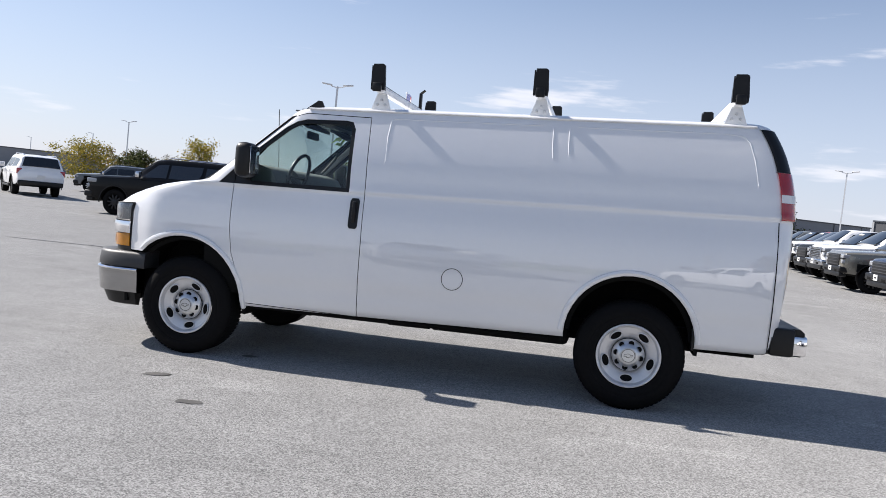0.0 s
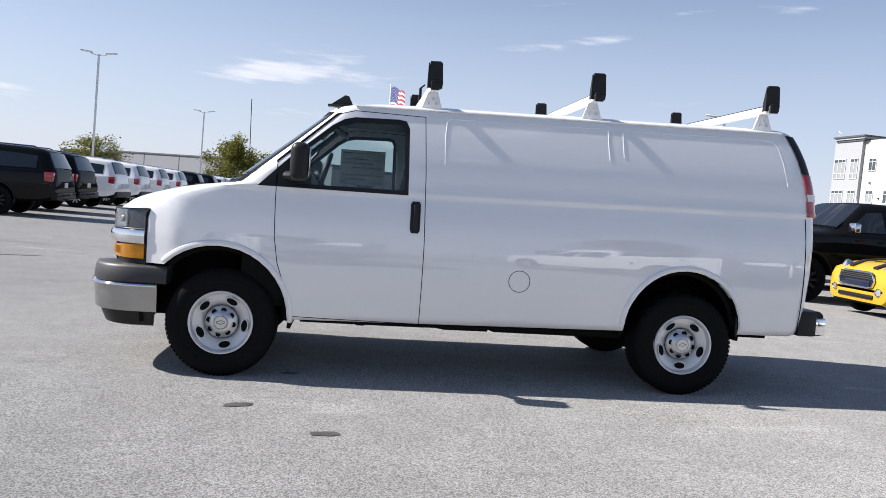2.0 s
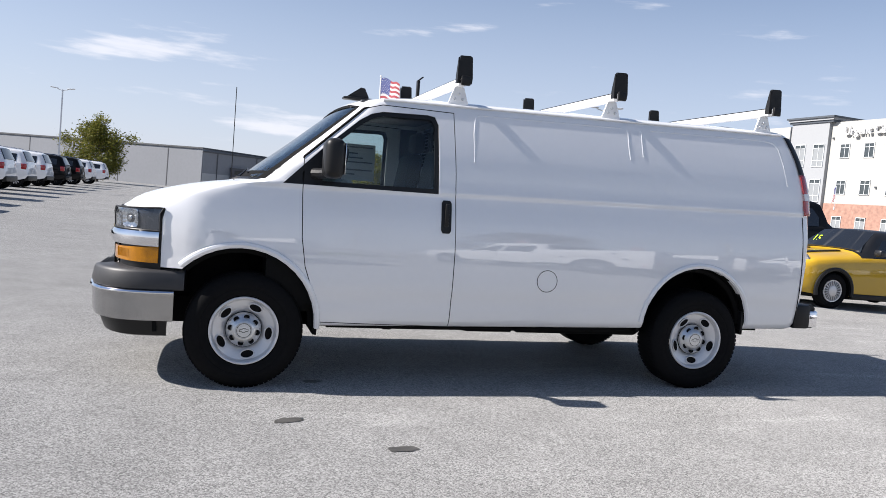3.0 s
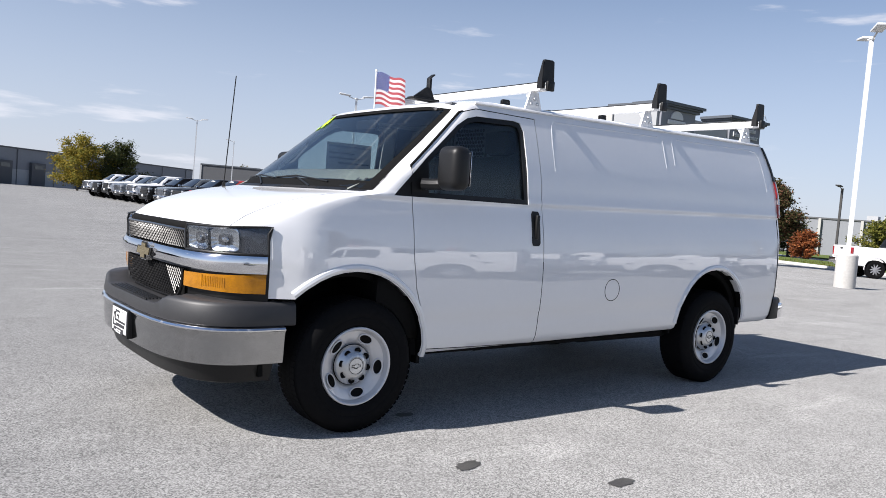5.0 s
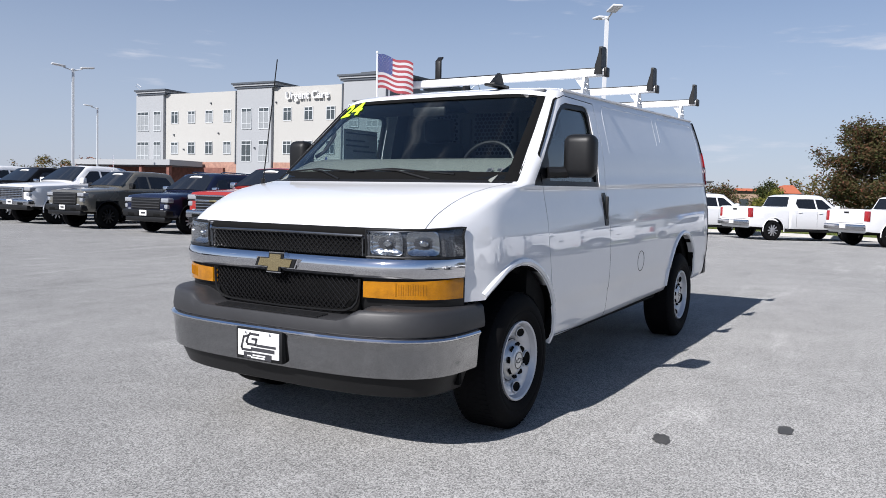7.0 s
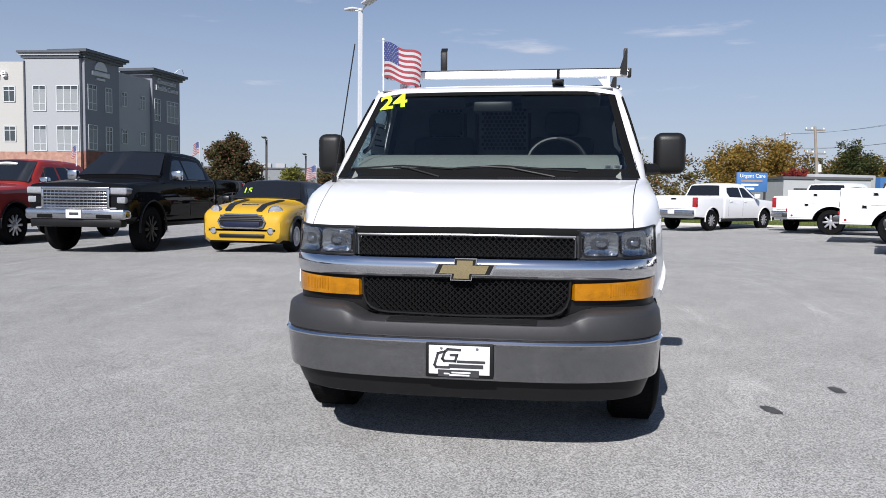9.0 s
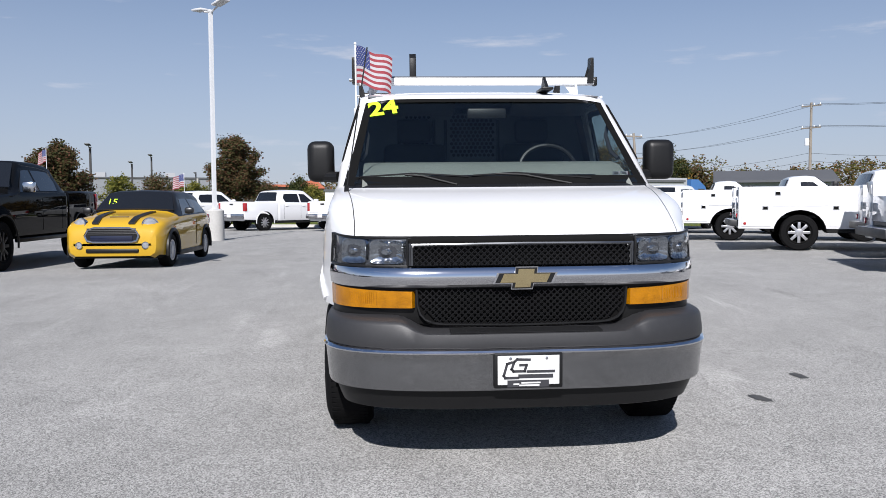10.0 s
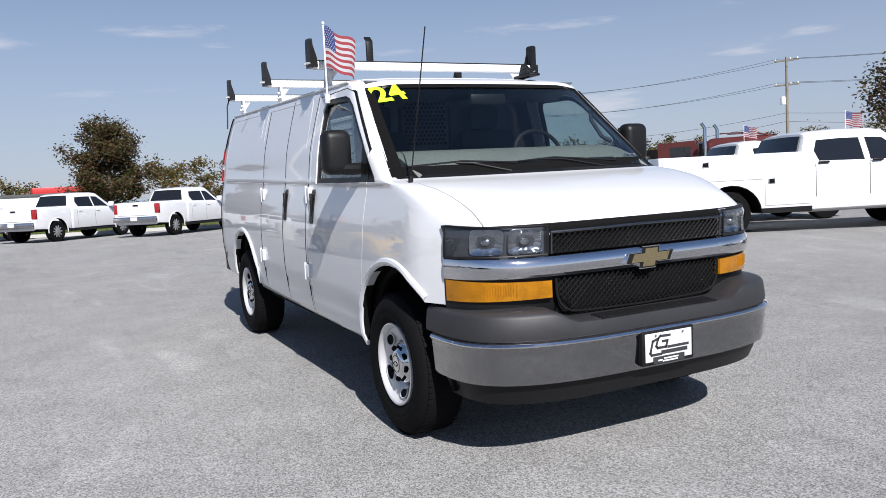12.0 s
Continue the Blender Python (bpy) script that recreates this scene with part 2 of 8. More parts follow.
def prism(poly, axis, a, b, bm=None):
    """A polygon, given in the other two axes in order, pushed along an axis from a to b."""
    own = bmesh.new()

    def at(u, v, w):
        return {"x": (w, u, v), "y": (u, w, v), "z": (u, v, w)}[axis]

    lo = [own.verts.new(at(u, v, a)) for u, v in poly]
    hi = [own.verts.new(at(u, v, b)) for u, v in poly]
    own.faces.new(lo)
    own.faces.new(hi[::-1])
    for i in range(len(poly)):
        j = (i + 1) % len(poly)
        own.faces.new((lo[i], hi[i], hi[j], lo[j]))
    bmesh.ops.recalc_face_normals(own, faces=own.faces)
    return joined(bm, own)


def cut(bm, cutter, op="DIFFERENCE"):
    """The solid bm less the solid cutter (or what both share). Frees both, gives a new bmesh."""
    obs = []
    for b in (bm, cutter):
        me = bpy.data.meshes.new("tmp")
        b.to_mesh(me)
        b.free()
        obs.append(new("tmp", me))
    mod = obs[0].modifiers.new("cut", "BOOLEAN")
    mod.operation, mod.object, mod.solver = op, obs[1], "EXACT"
    dep = bpy.context.evaluated_depsgraph_get()
    got = bpy.data.meshes.new_from_object(obs[0].evaluated_get(dep))
    out = bmesh.new()
    out.from_mesh(got)
    for o in obs:
        me = o.data
        bpy.data.objects.remove(o)
        bpy.data.meshes.remove(me)
    bpy.data.meshes.remove(got)
    return out


def smoothstep(a, b, v):
    u = min(max((v - a) / (b - a), 0.0), 1.0)
    return u * u * (3 - 2 * u)


def ground_z(x, y):
    """Height of the lot: level, but for the patch round the van and the rise by the service trucks."""
    r = math.hypot(x - 1.7, y)
    lean = (0.021 * x - 0.006 * y) * (1 - smoothstep(4.5, 13.0, r))
    lean += 0.09 * smoothstep(4.5, 8.5, x) * smoothstep(1.5, 5.5, y) * (1 - smoothstep(20.0, 34.0, x))
    return lean + 0.16 * (1 - smoothstep(-9.0, -4.5, y)) * smoothstep(3.0, 6.0, x) * (1 - smoothstep(24.0, 34.0, x))


# ---- ground ----
def build_ground():
    bm = bmesh.new()
    xs = sorted({*np.linspace(-14, 18, 65).round(3), *[s * v for s in (-1, 1) for v in (24, 40, 70, 120, 250, 600, 1500, 2600)]})
    ys = sorted({*np.linspace(-16, 16, 65).round(3), *[s * v for s in (-1, 1) for v in (24, 40, 70, 120, 250, 600, 1500, 2600)]})
    grid = [[bm.verts.new((x, y, ground_z(x, y))) for x in xs] for y in ys]
    for a, b in zip(grid, grid[1:]):
        for i in range(len(xs) - 1):
            bm.faces.new((a[i], a[i + 1], b[i + 1], b[i]))
    ob = mesh_object("ground", bm, M_ASPHALT, smooth=180)
    return tagged(ob, "sun-bleached grey asphalt of a car dealer's lot", "ground", kind="structure")


build_ground()

# ---- the van ----
# Plan outlines at heights: z, half width, front centre x, x where the front curve meets the side, roundness, rear x.
VAN_LEVELS = [
    (0.425, 0.945, -0.62, -0.30, 3.0, 4.36),
    (0.440, 0.965, -0.66, -0.33, 3.0, 4.385),
    (0.480, 0.982, -0.70, -0.36, 3.0, 4.40),
    (0.560, 0.992, -0.74, -0.40, 3.0, 4.41),
    (0.640, 0.997, -0.78, -0.42, 3.0, 4.42),
    (0.655, 1.004, -0.79, -0.43, 3.0, 4.42),
    (0.740, 1.010, -0.837, -0.40, 3.8, 4.425),
    (0.880, 1.013, -0.837, -0.40, 3.8, 4.435),
    (0.950, 1.012, -0.837, -0.40, 3.8, 4.44),
    (1.000, 1.010, -0.837, -0.40, 3.8, 4.44),
    (1.080, 1.005, -0.840, -0.40, 3.8, 4.445),
    (1.125, 1.001, -0.846, -0.40, 3.8, 4.45),
    (1.140, 0.999, -0.842, -0.39, 3.75, 4.45),
    (1.160, 0.997, -0.828, -0.38, 3.7, 4.45),
    (1.180, 0.994, -0.80, -0.36, 3.7, 4.45),
    (1.210, 0.989, -0.765, -0.32, 3.65, 4.45),
    (1.240, 0.984, -0.71, -0.27, 3.6, 4.45),
    (1.270, 0.978, -0.63, -0.21, 3.6, 4.45),
    (1.300, 0.972, -0.53, -0.13, 3.55, 4.45),
    (1.330, 0.967, -0.41, -0.05, 3.5, 4.45),
    (1.355, 0.963, -0.28, 0.04, 3.5, 4.45),
    (1.362, 0.966, -0.235, 0.08, 3.6, 4.45),
    (1.372, 0.966, -0.17, 0.14, 3.2, 4.45),
    (1.385, 0.965, -0.11, 0.19, 2.8, 4.45),
    (1.400, 0.959, -0.075, 0.23, 2.7, 4.447),
    (1.480, 0.953, 0.025, 0.325, 2.6, 4.44),
    (1.560, 0.944, 0.125, 0.42, 2.6, 4.43),
    (1.640, 0.929, 0.225, 0.51, 2.6, 4.415),
    (1.720, 0.911, 0.325, 0.60, 2.6, 4.395),
    (1.800, 0.892, 0.420, 0.685, 2.6, 4.37),
    (1.870, 0.874, 0.505, 0.76, 2.6, 4.34),
    (1.920, 0.861, 0.565, 0.81, 2.6, 4.315),
    (1.955, 0.852, 0.605, 0.84, 2.6, 4.295),
    (1.980, 0.843, 0.640, 0.87, 2.7, 4.28),
    (1.992, 0.834, 0.668, 0.90, 2.8, 4.27),
    (2.006, 0.814, 0.725, 0.96, 2.8, 4.255),
    (2.022, 0.780, 0.820, 1.08, 2.8, 4.23),
    (2.038, 0.700, 0.930, 1.16, 2.8, 4.18),
    (2.052, 0.580, 1.060, 1.28, 2.8, 4.10),
    (2.062, 0.420, 1.220, 1.42, 2.8, 3.98),
    (2.068, 0.220, 1.450, 1.60, 2.8, 3.80),
]
NF, NS, NC, NR = 18, 34, 5, 4


def level(z):
    cols = list(zip(*VAN_LEVELS))
    return [float(np.interp(z, cols[0], c)) for c in cols[1:]]


def rake(x):
    """The unladen body sits higher towards its rear axle."""
    return 0.016 * max(0.0, x - 0.4)


def wing(x):
    """The front wings draw in towards the nose."""
    return 1 - 0.085 * (1 - smoothstep(-0.62, -0.28, x))


def front_at(z, a, grow=0.0):
    """A point of the nose at height z, a from 0 (centre) to 1 (side), grown outwards."""
    w, xf, xs, n, xr = level(z)
    th = a * math.pi / 2
    x = xs - (xs - xf + grow) * max(0.0, math.cos(th)) ** (2 / n)
    return x, (w * wing(x) + grow) * math.sin(th) ** (2 / n)


def angle_of(z, y):
    """The nose parameter at half width y."""
    w, xf, xs, n, xr = level(z)
    return math.asin(min(1.0, (abs(y) / (w * wing(xf)))) ** (n / 2)) * 2 / math.pi


def half_outline(z, grow=0.0):
    w, xf, xs, n, xr = level(z)
    pts = [front_at(z, i / NF, grow) for i in range(NF + 1)]
    rc = min(0.11, w * 0.5)
    w0, w, xr = w, w + grow, xr + grow
    pts += [(x, w0 * wing(x) + grow) for x in (xs + (xr - rc - xs) * (i / NS) ** 1.15 for i in range(1, NS + 1))]
    pts += [(xr - rc + rc * math.sin(i / NC * math.pi / 2), w - rc + rc * math.cos(i / NC * math.pi / 2)) for i in range(1, NC + 1)]
    pts += [(xr + 0.02 * (1 - (1 - i / NR) ** 2), (w - rc) * (1 - i / NR)) for i in range(1, NR + 1)]
    return pts


def stack(levels, grow=0.0):
    """A closed solid from plan outlines, one above the other."""
    bm = bmesh.new()
    rings = []
    for z in levels:
        h = half_outline(z, grow)
        loop = h + [(x, -y) for x, y in h[-2:0:-1]]
        rings.append([bm.verts.new((x, y, z + rake(x))) for x, y in loop])
    for a, b in zip(rings, rings[1:]):
        for i in range(len(a)):
            j = (i + 1) % len(a)
            bm.faces.new((a[i], a[j], b[j], b[i]))
    bm.faces.new(rings[0][::-1])
    bm.faces.new(rings[-1])
    bmesh.ops.recalc_face_normals(bm, faces=bm.faces)
    return bm


def arch_cylinder(x, z, r, y0, y1, steps=40):
    return prism([(x + r * math.cos(2 * math.pi * i / steps), z + r * math.sin(2 * math.pi * i / steps)) for i in range(steps)], "y", y0, y1)


SIDE_WINDOW = [(0.20, 1.375), (1.275, 1.375), (1.262, 1.86), (1.235, 1.915), (1.18, 1.925), (0.86, 1.917), (0.78, 1.895), (0.70, 1.845), (0.45, 1.625)]
DOOR_OUTLINE = [(0.335, 1.30), (0.345, 1.02), (0.375, 0.83), (0.435, 0.66), (0.475, 0.52), (0.487, 0.455), (1.405, 0.44), (1.405, 1.0), (1.392, 1.5), (1.37, 1.955), (0.86, 1.962), (0.73, 1.925), (0.335, 1.56)]


def grown(poly, d):
    """A polygon pushed outwards by d."""
    out, n = [], len(poly)
    area = sum(poly[i][0] * poly[(i + 1) % n][1] - poly[(i + 1) % n][0] * poly[i][1] for i in range(n))
    s = 1 if area > 0 else -1
    for i in range(n):
        p, q, r = Vector(poly[i - 1]), Vector(poly[i]), Vector(poly[(i + 1) % n])
        a, b = (q - p).normalized(), (r - q).normalized()
        na, nb = Vector((a.y, -a.x)) * s, Vector((b.y, -b.x)) * s
        m = (na + nb).normalized()
        out.append(tuple(q + m * d / max(0.4, m.dot(na))))
    return out


def side_patch(poly, inset, side, thick=0.006, step=0.06):
    """A sheet in the shape poly (x, z) that follows the van's flank."""
    bm = bmesh.new()
    bm.faces.new([bm.verts.new((x, 0, z)) for x, z in poly])
    zs = [p[1] for p in poly]
    z = min(zs) + step
    while z < max(zs):
        bmesh.ops.bisect_plane(bm, geom=bm.verts[:] + bm.edges[:] + bm.faces[:], plane_co=(0, 0, z), plane_no=(0, 0, 1))
        z += step
    x = min(p[0] for p in poly) + 0.15
    while x < max(p[0] for p in poly):
        bmesh.ops.bisect_plane(bm, geom=bm.verts[:] + bm.edges[:] + bm.faces[:], plane_co=(x, 0, 0), plane_no=(1, 0, 0))
        x += 0.15
    for v in bm.verts:
        v.co.y = side * (level(v.co.z - rake(v.co.x))[0] - inset)
    solid = bmesh.ops.extrude_face_region(bm, geom=bm.faces[:])
    for v in solid["geom"]:
        if isinstance(v, bmesh.types.BMVert):
            v.co.y -= side * thick
    bmesh.ops.recalc_face_normals(bm, faces=bm.faces)
    return bm


def nose_patch(a0, a1, z0, z1, grow, thick=0.02, na=10, nz=4, sides=(1,), shape=None):
    """A thick sheet that follows the nose between two parameters and two heights."""
    bm = bmesh.new()
    for s in sides:
        lay = []
        for g in (grow, grow - thick):
            rows = []
            for k in range(nz + 1):
                row = []
                for i in range(na + 1):
                    u, v = i / na, k / nz
                    z = z0 + (z1 - z0) * v
                    a = a0 + (a1 - a0) * u
                    if shape:
                        a, z = shape(u, v)
                    x, y = front_at(z, a, g)
                    row.append(bm.verts.new((x, s * y, z)))
                rows.append(row)
            lay.append(rows)
        f, b = lay
        for k in range(nz):
            for i in range(na):
                bm.faces.new((f[k][i], f[k][i + 1], f[k + 1][i + 1], f[k + 1][i]))
                bm.faces.new((b[k][i], b[k + 1][i], b[k + 1][i + 1], b[k][i + 1]))
        edge = [(0, i) for i in range(na)] + [(k, na) for k in range(nz)] + [(nz, i) for i in range(na, 0, -1)] + [(k, 0) for k in range(nz, 0, -1)]
        for (k, i), (k2, i2) in zip(edge, edge[1:] + edge[:1]):
            bm.faces.new((f[k][i], b[k][i], b[k2][i2], f[k2][i2]))
    bmesh.ops.recalc_face_normals(bm, faces=bm.faces)
    return bm


M_INTERIOR = material("grey_interior_trim", (0.06, 0.062, 0.066), 0.7, vary=0.1)
M_BUMPER = material("bumper_steel", (0.38, 0.38, 0.385), 0.10, metal=1.0, vary=0.02, scale=1.2)
van = empty("cargo_van", LEVEL, "white cargo van with ladder rack on an asphalt lot", "van")


ARCHES = ((-0.045, 0.43, 0.502), (3.415, 0.495, 0.455))


def build_van_body():
    zs = [l[0] for l in VAN_LEVELS]
    outer = stack(zs)
    for x, z, r in ARCHES:
        for s in (-1, 1):
            outer = cut(outer, arch_cylinder(x, z, r, *sorted((s * 0.56, s * 1.2))))
    # the wings end above the bumper
    outer = cut(outer, box(-1.4, -0.365, -1.3, 1.3, 0.2, 0.778))
    inner = stack([z for z in np.arange(0.52, 1.36, 0.08)] + [1.38, 1.46] + [z for z in np.arange(1.54, 1.99, 0.08)] + [1.99, 2.01], -0.045)
    # keep the hollow behind the engine bay
    inner = cut(inner, box(0.12, 4.3, -1.1, 1.1, 0.3, 2.3), "INTERSECT")
    shell = cut(outer, inner)
    # windscreen and side windows
    screen = prism([(-0.908, 1.402), (0.908, 1.402), (0.795, 1.948), (0.61, 1.968), (-0.61, 1.968), (-0.795, 1.948)], "x", -0.4, 0.98)
    shell = cut(shell, screen)
    for s in (-1, 1):
        shell = cut(shell, prism(SIDE_WINDOW, "y", *sorted((s * 0.7, s * 1.2))))
    # front doors
    for s in (-1, 1):
        keep = prism(DOOR_OUTLINE, "y", *sorted((s * 0.75, s * 1.2)))
        gap = prism(grown(DOOR_OUTLINE, 0.006), "y", *sorted((s * 0.74, s * 1.2)))
        door = cut(shell.copy(), keep, "INTERSECT")
        shell = cut(shell, gap)
        panel = part("front_door", door, M_WHITE, van, "white steel front door")
        loop = []
        edge = grown(DOOR_OUTLINE, 0.003)
        for (xa, za), (xb, zb) in zip(edge, edge[1:] + edge[:1]):
            loop += [(xa + (xb - xa) * i / 6, za + (zb - za) * i / 6) for i in range(6)]
        part("door_seal", tube([(x, s * (level(z - rake(x))[0] - 0.016), z) for x, z in loop + loop[:1]], 0.0085, 5), M_DARK, panel, "black rubber door seal")
    # bonnet, cut from the front end along its seam
    hood_out = [(-1.0, -0.80), (-0.62, -0.815), (-0.45, -0.83), (-0.2, -0.86), (0.0, -0.885), (0.12, -0.895), (0.12, 0.895), (0.0, 0.885), (-0.2, 0.86), (-0.45, 0.83), (-0.62, 0.815), (-1.0, 0.80)]
    keep = prism(hood_out, "z", 1.152, 1.392)
    gap = prism(grown(hood_out, 0.005), "z", 1.146, 1.398)
    hood = cut(shell.copy(), keep, "INTERSECT")
    shell = cut(shell, gap)
    part("hood", hood, M_WHITE, van)
    body = part("body", shell, M_WHITE, van, "glossy white painted van body")
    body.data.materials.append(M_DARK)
    body.data.materials.append(M_INTERIOR)
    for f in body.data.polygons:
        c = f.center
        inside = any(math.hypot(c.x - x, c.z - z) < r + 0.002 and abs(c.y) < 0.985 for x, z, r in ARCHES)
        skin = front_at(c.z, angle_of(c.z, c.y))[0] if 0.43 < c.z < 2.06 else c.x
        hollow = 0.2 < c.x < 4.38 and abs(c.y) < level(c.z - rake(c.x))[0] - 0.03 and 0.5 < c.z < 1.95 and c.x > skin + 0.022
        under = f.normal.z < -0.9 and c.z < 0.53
        # arch insides and underside: liner black that also deepens the shade by colour
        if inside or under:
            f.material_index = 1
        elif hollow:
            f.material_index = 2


build_van_body()


def wheel(radius=0.386, width=0.245, rim=0.221):
    """A dished steel wheel with its tyre, facing -y, centred on the origin."""
    w = width / 2
    tyre = lathe([(rim, -w + 0.03), (rim + 0.012, -w + 0.008), (rim + 0.045, -w - 0.008), (rim + 0.060, -w - 0.0095), (rim + 0.064, -w - 0.008), (rim + 0.068, -w - 0.0105), (radius - 0.07, -w - 0.012), (radius - 0.03, -w + 0.004), (radius - 0.008, -w + 0.025), (radius, -w + 0.05), (radius, w - 0.05), (radius - 0.008, w - 0.025), (radius - 0.03, w), (rim + 0.05, w), (rim, w - 0.03)], 56)
    disc = lathe([(rim + 0.006, -w + 0.012), (rim + 0.004, -w + 0.001), (rim - 0.003, -w - 0.001), (rim - 0.010, -w + 0.004), (rim - 0.016, -w + 0.022), (rim - 0.022, -w + 0.034), (rim - 0.034, -w + 0.038), (0.165, -w + 0.044), (0.140, -w + 0.058), (0.124, -w + 0.072), (0.118, -w + 0.082), (0.0, -w + 0.082)], 60)
    hub = lathe([(0.116, -w + 0.082), (0.116, -w + 0.060), (0.112, -w + 0.052), (0.104, -w + 0.044), (0.070, -w + 0.020), (0.062, -w + 0.015), (0.054, -w + 0.013), (0.052, -w + 0.015), (0.050, -w + 0.012), (0.0, -w + 0.010)], 48)
    return tyre, disc, hub


def sweep_nose(profile, w, xf, xs, n, a1=1.0, steps=30, tail=0.0):
    """A bar bent round the nose. profile: closed loop of (outwards, z)."""
    bm = bmesh.new()
    rings = []
    params = [i / steps * a1 for i in range(-steps, steps + 1)]
    for a in params:
        s, th = (1 if a >= 0 else -1), abs(a) * math.pi / 2
        ring = []
        for g, z in profile:
            x = xs - (xs - xf + g) * math.cos(th) ** (2 / n)
            y = s * (w + g) * math.sin(th) ** (2 / n)
            ring.append(bm.verts.new((x, y, z)))
        rings.append(ring)
    if tail:
        for k, s in ((0, -1), (-1, 1)):
            ring = [bm.verts.new((xs + tail, s * (w + g), z)) for g, z in profile]
            rings.insert(0, ring) if k == 0 else rings.append(ring)
    for a, b in zip(rings, rings[1:]):
        for i in range(len(a)):
            j = (i + 1) % len(a)
            bm.faces.new((a[i], a[j], b[j], b[i]))
    bm.faces.new(rings[0])
    bm.faces.new(rings[-1][::-1])
    return bm


def build_front_bumper():
    steel = [(-0.004, 0.428), (0.004, 0.432), (0.008, 0.446), (0.016, 0.56), (0.020, 0.598), (0.026, 0.606), (0.027, 0.616), (0.020, 0.626), (0.004, 0.630), (-0.10, 0.630), (-0.10, 0.428)]
    bumper = part("front_bumper", sweep_nose(steel, 0.956, -1.003, -0.47, 3.3, tail=0.02), M_BUMPER, van, "chrome-plated steel front bumper")
    part("bright_edge", sweep_nose([(0.024, 0.606), (0.0295, 0.611), (0.030, 0.617), (0.024, 0.626), (0.008, 0.632), (0.0, 0.62)], 0.956, -1.003, -0.47, 3.3, tail=0.02), M_CHROME, bumper, "polished upper edge")
    cap = sweep_nose([(0.008, 0.633), (0.016, 0.640), (0.018, 0.66), (0.008, 0.738), (0.0, 0.752), (-0.014, 0.760), (-0.10, 0.768), (-0.20, 0.772), (-0.20, 0.633)], 0.958, -1.003, -0.47, 3.3, tail=0.08)
    for v in cap.verts:
        if v.co.z > 0.69 and v.co.x < -0.7:
            v.co.z -= (v.co.z - 0.69) * 0.8 * (1 - smoothstep(0.47, 0.60, abs(v.co.y)))
    part("bumper_cap", cap, M_GREYPLASTIC, bumper, "dark grey plastic bumper top")
    for k in range(5):
        part("step_groove", tube([(-1.0 + 0.02 * k, -0.36, 0.708 + 0.001 * k), (-1.0 + 0.02 * k, 0.36, 0.708 + 0.001 * k)], 0.004, 5), M_PLASTIC, bumper)
    part("air_dam", sweep_nose([(-0.075, 0.320), (-0.056, 0.328), (-0.036, 0.38), (-0.018, 0.430), (-0.12, 0.430), (-0.10, 0.320)], 0.948, -0.993, -0.51, 3.3, tail=0.02), M_PLASTIC, bumper)


build_front_bumper()

# ---- van: nose, glass, wheels in detail ----
M_LENS = glass_material("clear_lens", (0.93, 0.94, 0.95), 0.03)
M_BOWL = material("lamp_reflector", (0.55, 0.56, 0.58), 0.14, metal=1.0, vary=0.25, scale=40)
M_HOUSING = material("lamp_housing", (0.06, 0.063, 0.072), 0.25, metal=0.3, vary=0.1)
M_GOLD = material("gold_badge", (0.74, 0.60, 0.33), 0.22, metal=1.0, vary=0.12, scale=8)
M_SATIN = material("satin_chrome_trim", (0.20, 0.205, 0.215), 0.25, metal=1.0, vary=0.05)
M_GRILLE = material("satin_black_grille", (0.012, 0.012, 0.013), 0.28, vary=0.1, spec=0.12)
M_DASH = material("grey_green_dash_vinyl", (0.20, 0.21, 0.19), 0.6, vary=0.08, bump=0.1, bump_scale=300)
M_SEAT = material("dark_seat_cloth", (0.03, 0.031, 0.034), 0.85, vary=0.15, bump=0.2, bump_scale=200)
M_PANEL = material("grey_steel_partition", (0.10, 0.104, 0.115), 0.5, vary=0.08)
M_PAPER = material("printed_paper", (0.66, 0.66, 0.65), 0.8, vary=0.03)
M_INK = material("dark_print", (0.03, 0.03, 0.035), 0.7, vary=0.1)
M_LIME = material("lime_marker_paint", (0.55, 0.9, 0.02), 0.6, vary=0.08, scale=20)
M_FLAGRED = material("flag_red_cloth", (0.24, 0.035, 0.045), 0.8, vary=0.08, scale=20)
M_FLAGWHITE = material("flag_white_cloth", (0.40, 0.39, 0.40), 0.8, vary=0.05, scale=20)
M_FLAGBLUE = material("flag_blue_cloth", (0.03, 0.045, 0.16), 0.8, vary=0.1, scale=20)
M_ALU = material("bare_aluminium", (0.6, 0.61, 0.62), 0.35, metal=0.8, vary=0.06)


def nose_point(y, z, grow):
    a = angle_of(z, y)
    x, yy = front_at(z, a, grow * (1 - 0.70 * smoothstep(0.15, 0.75, a)))
    return (x, math.copysign(yy, y) if y else 0.0, z)


